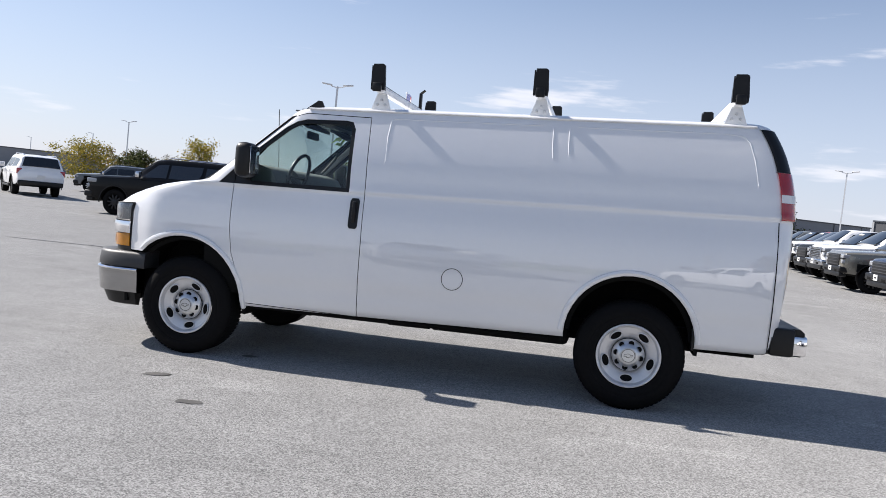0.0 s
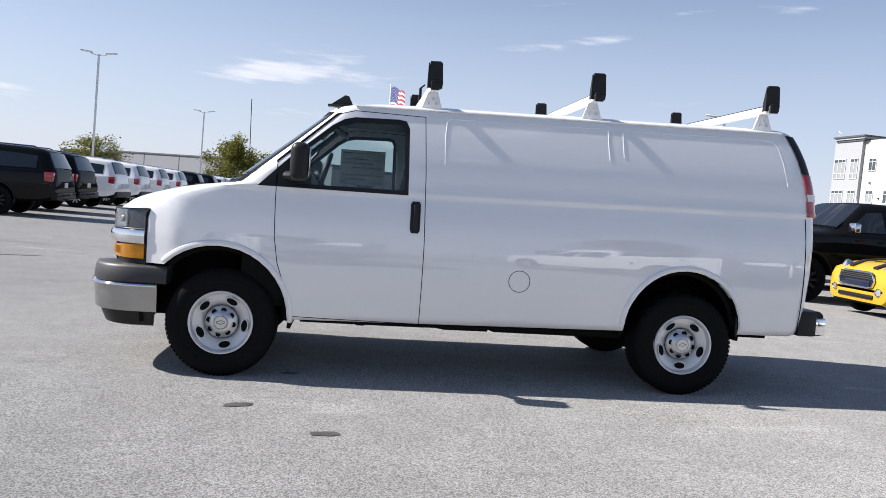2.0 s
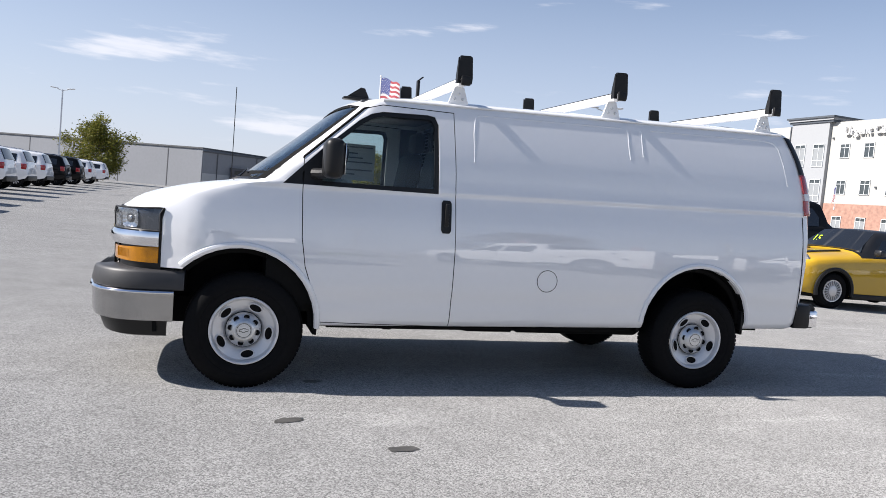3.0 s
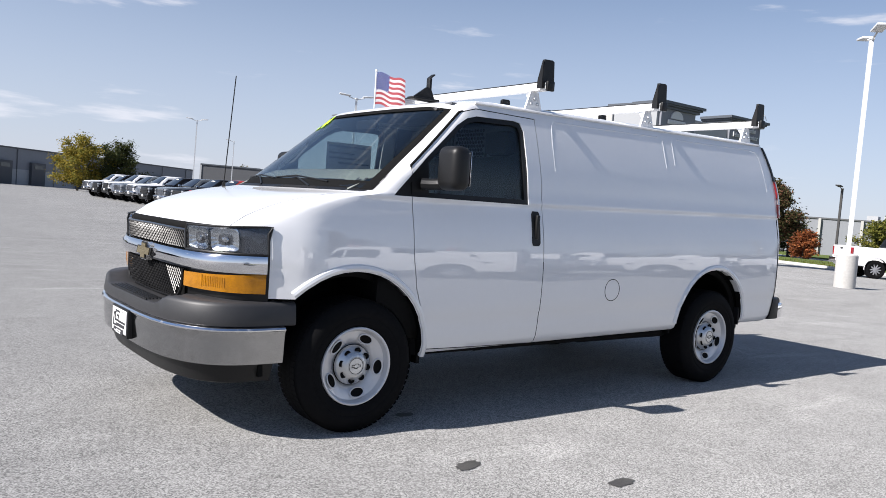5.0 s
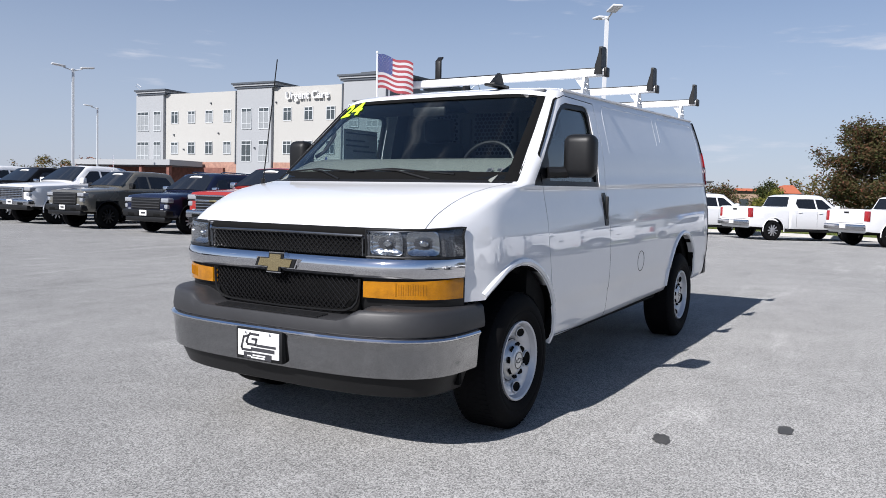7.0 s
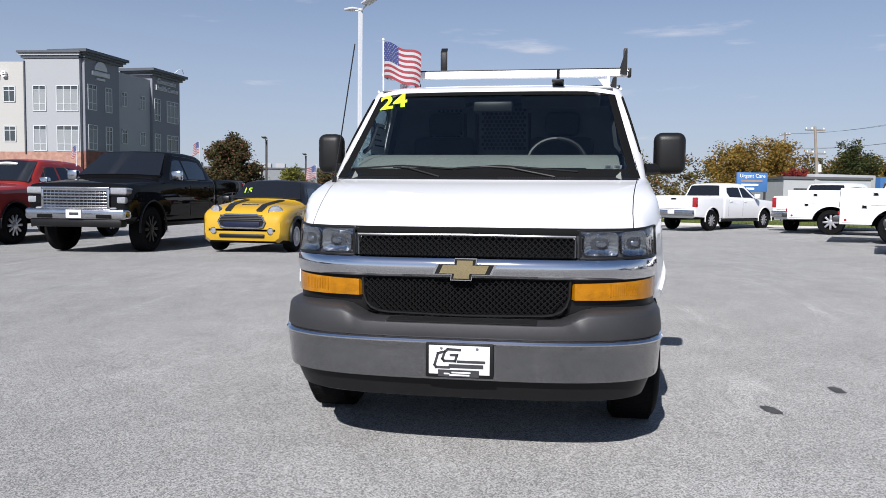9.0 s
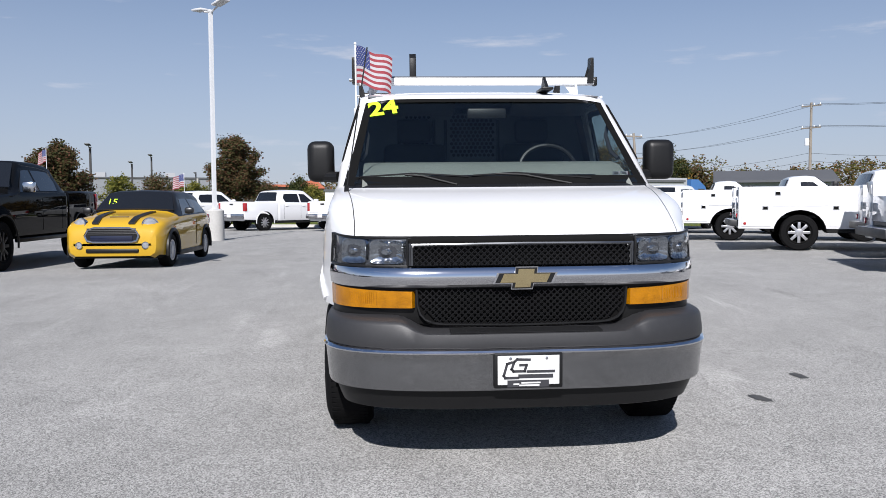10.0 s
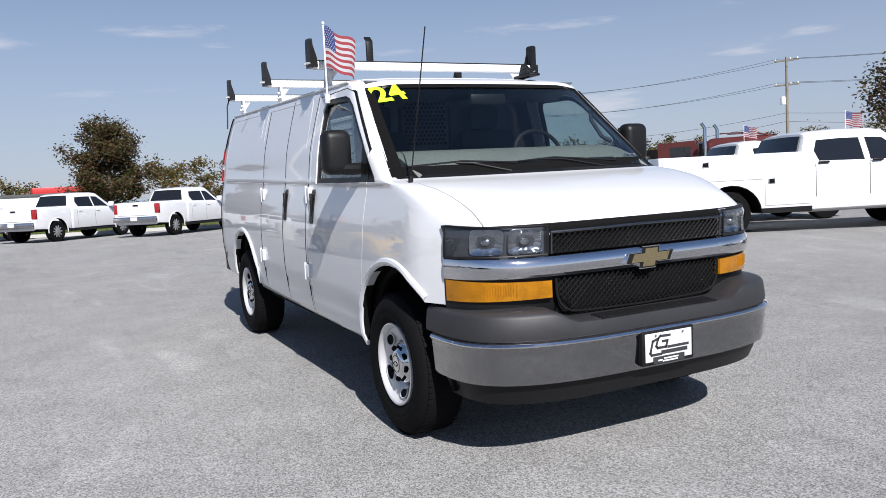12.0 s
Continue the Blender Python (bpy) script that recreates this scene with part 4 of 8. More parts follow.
        for (xa, za), (xb, zb) in zip(line, line[1:]):
            fine += [(xa + (xb - xa) * i / 8, za + (zb - za) * i / 8) for i in range(8)]
        fine.append(line[-1])
        part("door_seam", tube([(x, level(z)[0] - 0.0005, z + rake(x)) for x, z in fine], 0.0035, 5), M_DARK, van)
    for x, z in ((1.40, 1.30), (1.40, 0.77), (2.655, 1.29), (2.655, 0.79)):
        y = level(z)[0]
        h = part("door_hinge", box(x - 0.035, x + 0.035, y - 0.01, y + 0.022, z - 0.045, z + 0.05, 0.008), M_WHITE, van, "white painted door hinge")
        part("hinge_pin", tube([(x + 0.03, y + 0.018, z - 0.06), (x + 0.03, y + 0.018, z + 0.06)], 0.009, 8), M_WHITE, h)
    # fuel door
    ring = [(2.127 + 0.079 * math.cos(a), 0.80 + 0.079 * math.sin(a)) for a in np.linspace(0, 2 * math.pi, 41)]
    part("fuel_door", tube([(x, -(level(z - rake(x))[0] - 0.001), z) for x, z in ring], 0.0032, 5), M_DARK, van, "round fuel door outline")
    # rear bumper
    prof = [(4.36, 0.50), (4.36, 0.66), (4.40, 0.69), (4.555, 0.69), (4.585, 0.665), (4.59, 0.53), (4.57, 0.50)]
    rear = part("rear_bumper", prism(prof, "y", -0.93, 0.93), M_PLASTIC, van, "black step bumper with chrome ends")
    for s in (-1, 1):
        part("bumper_end", box(4.50, 4.605, *sorted((s * 0.86, s * 0.955)), 0.505, 0.645, 0.02), M_CHROME, rear)
        part("bumper_side", box(4.36, 4.52, *sorted((s * 0.90, s * 0.965)), 0.495, 0.69, 0.02), M_PLASTIC, rear)
        part("mud_flap", box(3.845, 3.865, *sorted((s * 0.72, s * 0.975)), 0.47, 0.62, 0.006), M_PLASTIC, van)
    # underbody
    chassis = bmesh.new()
    for s in (-1, 1):
        box(-0.6, 4.35, *sorted((s * 0.40, s * 0.52)), 0.40, 0.54, 0, chassis)
        tube([(0.55, s * 0.90, 0.425), (1.2, s * 0.90, 0.425), (2.85, s * 0.90, 0.44)], 0.02, 6, chassis)
    box(1.95, 3.0, -0.88, -0.56, 0.39, 0.52, 0.04, chassis)
    box(0.5, 1.6, -0.3, 0.3, 0.30, 0.5, 0.08, chassis)
    tube([(3.43, -0.8, 0.386), (3.43, 0.8, 0.386)], 0.06, 10, chassis)
    tube([(0.0, -0.8, 0.386), (0.0, 0.8, 0.386)], 0.05, 10, chassis)
    tube([(1.5, -0.55, 0.42), (1.56, -0.60, 0.40), (1.62, -0.78, 0.415), (1.95, -0.80, 0.42)], 0.035, 8, chassis)
    box(0.95, 1.02, -0.88, -0.8, 0.395, 0.45, 0.01, chassis)
    part("chassis", chassis, M_DARK, van, "black underbody frame and axles")


build_rear_and_trim()


def build_cabin():
    prof = [(0.14, 1.05), (-0.02, 1.20), (-0.02, 1.39), (0.10, 1.455), (0.28, 1.52), (0.45, 1.545), (0.56, 1.51), (0.62, 1.40), (0.60, 1.0)]
    d = part("dashboard", prism(prof, "y", -0.80, 0.80), M_DASH, van, "grey dashboard top", smooth=50)
    part("vent_strip", moved(box(-0.035, 0.035, -0.6, 0.5, -0.006, 0.006, 0.003), pose(0.05, 0, 1.437, 0, -27, 0)), M_PLASTIC, d)
    wheel_ring = [(0.64 + 0.11 * math.cos(a) * 0.45, -0.42 + 0.19 * math.sin(a), 1.50 + 0.16 * math.cos(a)) for a in np.linspace(0, 2 * math.pi, 33)]
    st = part("steering_wheel", tube(wheel_ring, 0.015, 8), M_PLASTIC, van, "black steering wheel")
    part("steering_hub", tube([(0.5, -0.42, 1.40), (0.62, -0.42, 1.47)], 0.07, 12), M_PLASTIC, st)
    part("spoke", tube([(0.62, -0.60, 1.47), (0.62, -0.24, 1.47)], 0.016, 6), M_PLASTIC, st)
    for y in (-0.45, 0.45):
        seat = part("seat", box(0.85, 1.35, y - 0.25, y + 0.25, 0.95, 1.15, 0.05), M_SEAT, van, "dark cloth front seat")
        back = moved(box(-0.06, 0.06, y - 0.24, y + 0.24, 0.0, 0.62, 0.05), pose(1.30, 0, 1.1, 0, 10, 0))
        part("seat_back", back, M_SEAT, seat)
        part("head_rest", box(1.39, 1.49, y - 0.13, y + 0.13, 1.72, 1.90, 0.04), M_SEAT, seat)
    wall = part("partition", prism([(-0.93, 0.6), (0.93, 0.6), (0.93, 1.36), (0.80, 1.95), (-0.80, 1.95), (-0.93, 1.36)], "x", 1.52, 1.54), M_PANEL, van, "grey steel partition behind the seats")
    for y0, y1, nz in ((-0.16, 0.16, 7), (0.34, 0.52, 7)):
        holes = bmesh.new()
        step = 0.034
        for j in range(nz * 2 - 3):
            for i in range(int((y1 - y0) / step) + 1):
                y, z = y0 + i * step + (j % 2) * step / 2, 1.63 + j * step * 0.87
                hx = [(y + 0.0135 * math.cos(t + 0.52), z + 0.0135 * math.sin(t + 0.52)) for t in np.linspace(0, 2 * math.pi, 6, endpoint=False)]
                prism(hx, "x", 1.514, 1.5185, holes)
        part("perforation", holes, M_DARK, wall, "hexagonal perforations")
        frame = tube([(1.515, y0 - 0.04, 1.45), (1.515, y0 - 0.04, 1.9)], 0.012, 4)
        part("rib", frame, M_GREYPLASTIC, wall)
        part("rib", tube([(1.515, y1 + 0.05, 1.45), (1.515, y1 + 0.05, 1.9)], 0.012, 4), M_GREYPLASTIC, wall)
    part("rear_view_mirror", box(0.56, 0.59, -0.13, 0.13, 1.83, 1.90, 0.015), M_PLASTIC, van, "black rear view mirror")
    for y0, y1 in ((-0.70, -0.18), (0.20, 0.70)):
        part("sun_visor", moved(box(0, 0.16, y0, y1, -0.012, 0.012, 0.008), pose(0.66, 0, 1.95, 0, 28, 0)), M_GREYPLASTIC, van)
    for s in (-1, 1):
        part("grab_handle", tube([(0.36, s * 0.82, 1.56), (0.42, s * 0.79, 1.60), (0.52, s * 0.78, 1.72), (0.54, s * 0.80, 1.78)], 0.014, 6), M_GREYPLASTIC, van)
        part("door_card", box(0.40, 1.36, *sorted((s * 0.87, s * 0.90)), 0.6, 1.37, 0.01), M_GREYPLASTIC, van)
    part("headliner", box(0.72, 1.5, -0.78, 0.78, 1.985, 1.995), M_PANEL, van)
    part("floor_mat", box(0.2, 1.5, -0.88, 0.88, 0.58, 0.62), M_DARK, van)
    # price sheet inside the kerb-side window
    sheet = part("window_sticker", box(0.74, 1.16, 0.868, 0.872, 1.46, 1.79), M_PAPER, van, "white printed price sheet in the window")
    for z, x0, x1 in ((1.755, 0.76, 1.14), (1.70, 0.76, 1.0), (1.66, 0.76, 1.05), (1.62, 0.85, 1.14), (1.55, 0.76, 1.14), (1.51, 0.76, 0.98)):
        part("print_bar", box(x0, x1, 0.8660, 0.8675, z, z + 0.012), M_GREYPAINT, sheet)
        part("print_bar", box(x0, x1, 0.8725, 0.874, z, z + 0.012), M_GREYPAINT, sheet)
    # inspection stickers low in the windscreen corner
    for k in range(2):
        y, z = -0.73 - 0.055 * k, 1.46
        x = front_at(z, angle_of(z, y), -0.02)[0]
        st = part("inspection_sticker", moved(box(-0.001, 0.001, -0.022, 0.022, -0.018, 0.018), pose(x + 0.004, y, z, 0, 45, -18)), M_PANEL, van)
        part("print_bar", moved(box(-0.0025, -0.0012, -0.012, 0.012, -0.01, 0.008), pose(x + 0.004, y, z, 0, 45, -18)), M_INK, st)


build_cabin()


def flat_text(words, size, mat, name, parent, m, depth=0.001, fat=0.0):
    """Lettering with the built-in font, as a mesh."""
    cu = bpy.data.curves.new("tmp", "FONT")
    cu.body, cu.size, cu.extrude, cu.align_x, cu.offset = words, size, depth, "CENTER", fat * size
    tmp = new("tmp", cu)
    me = bpy.data.meshes.new_from_object(tmp.evaluated_get(bpy.context.evaluated_depsgraph_get()))
    bpy.data.objects.remove(tmp)
    bpy.data.curves.remove(cu)
    bm = bmesh.new()
    bm.from_mesh(me)
    bpy.data.meshes.remove(me)
    return part(name, moved(bm, m), mat, parent, smooth=0)


def build_screen_extras():
    # marker digits on the glass, bent with it
    fat = flat_text("24", 0.20, M_LIME, "marker_writing", van, pose(0, 0, 0, 0, 0, 9), 0.0012, 0.03)
    for v in fat.data.vertices:
        y, z = 0.668 - v.co.x * 0.98, 1.862 + v.co.y * 0.70
        x, y, z = nose_point(y, z, 0.003)
        v.co = (x - 0.003 * (v.co.z > 0), y, z)
    tagged(fat, "lime green digits painted on the windscreen")
    # wipers and cowl grille
    for pts, blade in (([(-0.10, -0.42, 1.402), (-0.02, -0.15, 1.455), (0.01, 0.02, 1.462)], [(-0.045, -0.55, 1.435), (0.0, -0.1, 1.468), (-0.01, 0.16, 1.452)]), ([(-0.12, 0.25, 1.400), (-0.03, 0.45, 1.452), (0.02, 0.55, 1.46)], [(-0.03, 0.18, 1.448), (0.01, 0.5, 1.468), (0.05, 0.82, 1.45)])):
        def on(p):
            q = front_at(p[2], angle_of(p[2], p[1]), 0.012)
            return (q[0], p[1], p[2])
        w = part("wiper", tube([on(p) for p in pts], 0.0065, 6), M_PLASTIC, van, "black windscreen wiper")
        part("wiper_blade", tube([on(p) for p in blade], 0.0055, 5), M_PLASTIC, w)
    cowl = part("cowl", nose_sheet(lambda u, v: (-0.90 + 1.8 * u, 1.386 + 0.016 * v), 0.006, 0.012, 30, 1), M_PLASTIC, van, "black plastic cowl below the windscreen")
    for k in range(26):
        y = -0.50 + 0.016 * k
        part("cowl_slat", tube([nose_point(y, 1.388, 0.008), nose_point(y, 1.401, 0.008)], 0.003, 4), M_GREYPLASTIC, cowl)
    # mast aerial on the kerb-side wing
    a = part("aerial", tube([(-0.10, 0.885, 1.37), (-0.10, 0.872, 1.45), (-0.097, 0.755, 2.175)], 0.0038, 6), M_PLASTIC, van, "thin black mast aerial")
    part("aerial_base", tube([(-0.10, 0.888, 1.345), (-0.10, 0.882, 1.40)], 0.014, 8), M_PLASTIC, a)
    # roof fin
    base = box(0.64, 0.86, -0.46, -0.38, 2.028, 2.048, 0.008)
    fin = part("roof_aerial", base, M_PLASTIC, van, "black shark fin roof aerial")
    part("fin", prism([(0.66, 2.045), (0.83, 2.045), (0.83, 2.06), (0.80, 2.12), (0.77, 2.125), (0.70, 2.075)], "y", -0.43, -0.41), M_PLASTIC, fin)


build_screen_extras()


def build_rack():
    rack = empty("ladder_rack", LEVEL, "white steel ladder rack with black end stops on a van roof", "roof rack")
    for x, extra in ((1.42, True), (2.645, False), (4.02, False)):
        zr = rake(x)
        bar = part("crossbar", box(x - 0.03, x + 0.03, -0.93, 0.90, 2.138 + zr, 2.195 + zr, 0.012), M_GALV, rack, "white steel crossbar")
        part("rubber_strip", box(x - 0.014, x + 0.014, -0.91, 0.88, 2.1955 + zr, 2.204 + zr, 0.003), M_PLASTIC, bar)
        for s in (-1, 1):
            foot = prism([(x - 0.085, 2.0 + zr), (x + 0.085, 2.0 + zr), (x + 0.07, 2.035 + zr), (x + 0.035, 2.139 + zr), (x - 0.035, 2.139 + zr), (x - 0.07, 2.035 + zr)], "y", *sorted((s * 0.775, s * 0.792)))
            f = part("foot", foot, M_GALV, rack, "white steel rack foot")
            part("foot_web", prism([(s * 0.70, 2.139 + zr), (s * 0.79, 2.139 + zr), (s * 0.79, 2.02 + zr)], "x", x - 0.006, x + 0.006), M_GALV, f)
            for dx, dz in ((-0.03, 2.055), (0.03, 2.055), (0.0, 2.09)):
                part("bolt", moved(lathe([(0.0, -0.012), (0.009, -0.010), (0.011, 0.0), (0.011, 0.006)], 10, "y"), pose(x + dx, s * 0.794, dz + zr, 0, 0, 0 if s < 0 else 180)), M_ALU, f)
            pad = prism([(-0.052, 2.150), (0.052, 2.150), (0.056, 2.19), (0.046, 2.335), (0.03, 2.345), (-0.042, 2.342), (-0.052, 2.28)], "y", -0.012, 0.012)
            stop = part("end_stop", moved(pad, pose(x, s * 0.905, zr)), M_PLASTIC, rack, "black end stop plate")
            side = prism([(s * 0.915, 2.15), (s * 0.865, 2.15), (s * 0.87, 2.21), (s * 0.905, 2.33), (s * 0.915, 2.33)], "x", x - 0.052 - 0.004, x - 0.048)
            part("gusset", moved(side, pose(0, 0, zr)), M_PLASTIC, stop)
            side = prism([(s * 0.915, 2.15), (s * 0.865, 2.15), (s * 0.87, 2.21), (s * 0.905, 2.33), (s * 0.915, 2.33)], "x", x + 0.044, x + 0.048)
            part("gusset", moved(side, pose(0, 0, zr)), M_PLASTIC, stop)
            for dx in (-0.025, 0.025):
                part("bolt", tube([(x + dx, s * 0.895, 2.176 + zr), (x + dx, s * 0.94, 2.176 + zr)], 0.008, 8), M_ALU, stop)
        if extra:
            stop = part("mid_stop", box(x - 0.012, x + 0.012, 0.435, 0.485, 2.17, 2.36, 0.006), M_PLASTIC, rack, "black bent stop on the front bar")
            part("stop_tip", moved(box(-0.012, 0.05, 0.435, 0.485, -0.006, 0.006, 0.004), pose(x, 0, 2.36, 0, -40, 0)), M_PLASTIC, stop)
        part("end_cap", box(x - 0.033, x + 0.033, -0.95, -0.925, 2.133 + zr, 2.199 + zr, 0.006), M_PLASTIC, bar)
    part("tie_strap", tube([(4.03, 0.91, 2.22), (4.06, 0.93, 2.15), (4.03, 0.94, 2.05), (4.05, 0.945, 1.93)], 0.007, 6), M_GREYPLASTIC, rack, "loose grey tie strap")
    return rack


build_rack()


def build_flag(m, label, group=""):
    """A small window-clip flag, pole at the origin, cloth towards +x."""
    top = empty("car_flag", m, label, "flag", group)
    part("flagpole", tube([(0, 0, 0), (0, 0, 0.47)], 0.006, 8), M_GALV, top, "white plastic flagpole")
    part("pole_knob", lathe([(0.0, 0.485), (0.009, 0.48), (0.011, 0.472), (0.009, 0.465), (0.0, 0.465)], 10, "z"), M_GALV, top)
    part("window_clip", box(-0.015, 0.015, -0.012, 0.012, -0.05, 0.01, 0.004), M_GALV, top)

    def wave(u, v):
        x = 0.29 * u
        sag = -0.075 * u ** 1.5
        return (x, 0.035 * math.sin(5.2 * u + 1.1 * v) * u, 0.455 - 0.265 * v + sag + 0.01 * math.sin(9 * u))

    def sheet(u0, u1, v0, v1, lift, nu=14):
        bm = bmesh.new()
        rows = []
        for k in range(2):
            v = v0 + (v1 - v0) * k
            rows.append([bm.verts.new(Vector(wave(u0 + (u1 - u0) * i / nu, v)) + Vector((0, lift, 0))) for i in range(nu + 1)])
        for i in range(nu):
            bm.faces.new((rows[0][i], rows[0][i + 1], rows[1][i + 1], rows[1][i]))
        ext = bmesh.ops.extrude_face_region(bm, geom=bm.faces[:])
        for g in ext["geom"]:
            if isinstance(g, bmesh.types.BMVert):
                g.co.y += 0.0012
        return bm

    for k in range(13):
        u0 = 0.42 if k < 7 else 0.0
        part("stripe", sheet(u0, 1.0, k / 13, (k + 1) / 13, 0), M_FLAGRED if k % 2 == 0 else M_FLAGWHITE, top)
    canton = part("canton", sheet(0.0, 0.42, 0, 7 / 13, 0, 8), M_FLAGBLUE, top, "blue field with white stars")
    stars = bmesh.new()
    for r in range(9):
        for c in range(6 if r % 2 == 0 else 5):
            u, v = 0.42 * (c + 0.5 + 0.5 * (r % 2)) / 6, 7 / 13 * (r + 0.6) / 9.2
            p = Vector(wave(u, v))
            poly = [(p.x + (0.0052 if i % 2 == 0 else 0.0022) * math.sin(i * math.pi / 5), p.z + (0.0052 if i % 2 == 0 else 0.0022) * math.cos(i * math.pi / 5)) for i in range(10)]
            prism(poly, "y", p.y - 0.0012, p.y + 0.0024, stars)
    part("star_pattern", stars, M_FLAGWHITE, canton)
    return top


build_flag(LEVEL @ pose(1.17, 0.88, 1.95, 0, 0, -60), "small stars and stripes flag clipped to the van window")

# ---- other vehicles ----
M_WHEELDARK = material("black_alloy_wheel", (0.02, 0.02, 0.022), 0.35, metal=0.5, vary=0.1)
M_WHEELALU = material("bright_alloy_wheel", (0.5, 0.5, 0.52), 0.28, metal=0.7, vary=0.06)
M_SILVERTRIM = material("bright_trim", (0.6, 0.6, 0.62), 0.18, metal=1.0, vary=0.04)
M_LAMPGLASS = material("headlamp_glass", (0.26, 0.27, 0.29), 0.1, coat=1.0, vary=0.25, scale=20)
M_STRIPE = material("black_stripe_vinyl", (0.012, 0.012, 0.013), 0.35, vary=0.1)
WHEEL_CACHE = {}


def simple_wheel(parent, x, y, r, rim_mat, spokes, wide=0.26):
    """A wheel that shares its meshes with its like: tyre with rim, spokes and hub."""
    key = (round(r, 3), rim_mat.name, spokes, wide)
    if key not in WHEEL_CACHE:
        w = wide / 2
        rim = r * 0.62
        tyre = lathe([(rim, -w + 0.03), (rim + 0.03, -w), (r - 0.03, -w + 0.005), (r - 0.005, -w + 0.03), (r, -w + 0.06), (r, w - 0.06), (r - 0.03, w), (rim, w - 0.03)], 32)
        ring = lathe([(rim + 0.004, -w + 0.03), (rim, -w + 0.012), (rim - 0.02, -w + 0.014), (rim - 0.03, -w + 0.05), (rim - 0.04, 0.0), (0.0, 0.0)], 32)
        face = bmesh.new()
        for k in range(spokes):
            a = 360 * k / spokes
            joined(face, moved(box(0.03, rim - 0.012, -w + 0.016, -w + 0.045, -0.32 * rim * math.pi / spokes, 0.32 * rim * math.pi / spokes, 0.006), pose(0, 0, 0, 0, a, 0)))
        lathe([(0.09, -w + 0.04), (0.085, -w + 0.008), (0.05, -w), (0.0, -w)], 16, "y", face)
        made = []
        for nm, b, mt in (("wheel", tyre, M_RUBBER), ("rim", ring, M_DARK if spokes < 20 else rim_mat), ("spokes", face, rim_mat)):
            ob = mesh_object(nm, b, mt)
            made.append(ob.data)
            bpy.data.objects.remove(ob)
        WHEEL_CACHE[key] = made
    data = WHEEL_CACHE[key]
    t = new("wheel", data[0])
    t.parent, t.matrix_basis = parent, pose(x, y, r, 0, 0, 0 if y < 0 else 180)
    tagged(t, "black tyre on a spoked wheel")
    for nm, d in (("rim", data[1]), ("spokes", data[2])):
        o = new(nm, d)
        o.parent = t
    return t


def loft(stations):
    """Body from cross-sections: x, bottom z, belt z, half width, top z, top half width."""
    bm = bmesh.new()
    rings = []
    for x, zb, zs, w, zt, wt in stations:
        tall = zt - zs > 0.2
        half = [(0.86 * w, zb), (0.97 * w, zb + 0.06), (w, zb + 0.16), (w * 1.004, zb + 0.55 * (zs - zb)), (w, zs - 0.10), (0.985 * w, zs - 0.03), (0.955 * w if tall else 0.95 * w, zs)]
        if tall:
            half += [(wt + 0.03, zt - 0.14), (wt, zt - 0.06), (wt - 0.06, zt - 0.015), (wt - 0.18, zt + 0.005), (0.0, zt + 0.02)]
        else:
            half += [(0.90 * w, zs + 0.3 * (zt - zs)), (0.82 * w, zs + 0.55 * (zt - zs)), (0.7 * w, zs + 0.8 * (zt - zs)), (0.4 * w, zt), (0.0, zt + 0.004)]
        loop = [(y, z) for y, z in half] + [(-y, z) for y, z in half[-2::-1]]
        rings.append([bm.verts.new((x, y, z)) for y, z in loop])
    for a, b in zip(rings, rings[1:]):
        for i in range(len(a) - 1):
            bm.faces.new((a[i], a[i + 1], b[i + 1], b[i]))
        bm.faces.new((a[-1], a[0], b[0], b[-1]))
    bm.faces.new(rings[0])
    bm.faces.new(rings[-1][::-1])
    bmesh.ops.recalc_face_normals(bm, faces=bm.faces)
    return bm


def section(stations, x):
    cols = list(zip(*stations))
    return [float(np.interp(x, cols[0], c)) for c in cols[1:]]


def side_glass(stations, poly, s, proud=0.006):
    """A pane on the cabin side, bent with it; poly: (x, share of the height between belt and roof)."""
    bm = bmesh.new()
    bm.faces.new([bm.verts.new((x, 0, f)) for x, f in poly])
    lo, hi = min(p[0] for p in poly), max(p[0] for p in poly)
    for x in [st[0] for st in stations]:
        if lo < x < hi:
            bmesh.ops.bisect_plane(bm, geom=bm.verts[:] + bm.edges[:] + bm.faces[:], plane_co=(x, 0, 0), plane_no=(1, 0, 0))
    for v in bm.verts:
        zb, zs, w, zt, wt = section(stations, v.co.x)
        f = v.co.z
        v.co.z = zs + (zt - 0.14 - zs) * f
        v.co.y = s * (0.955 * w + (wt + 0.03 - 0.955 * w) * f + proud)
    solid = bmesh.ops.extrude_face_region(bm, geom=bm.faces[:])
    for v in solid["geom"]:
        if isinstance(v, bmesh.types.BMVert):
            v.co.y -= s * 0.026
    return bm


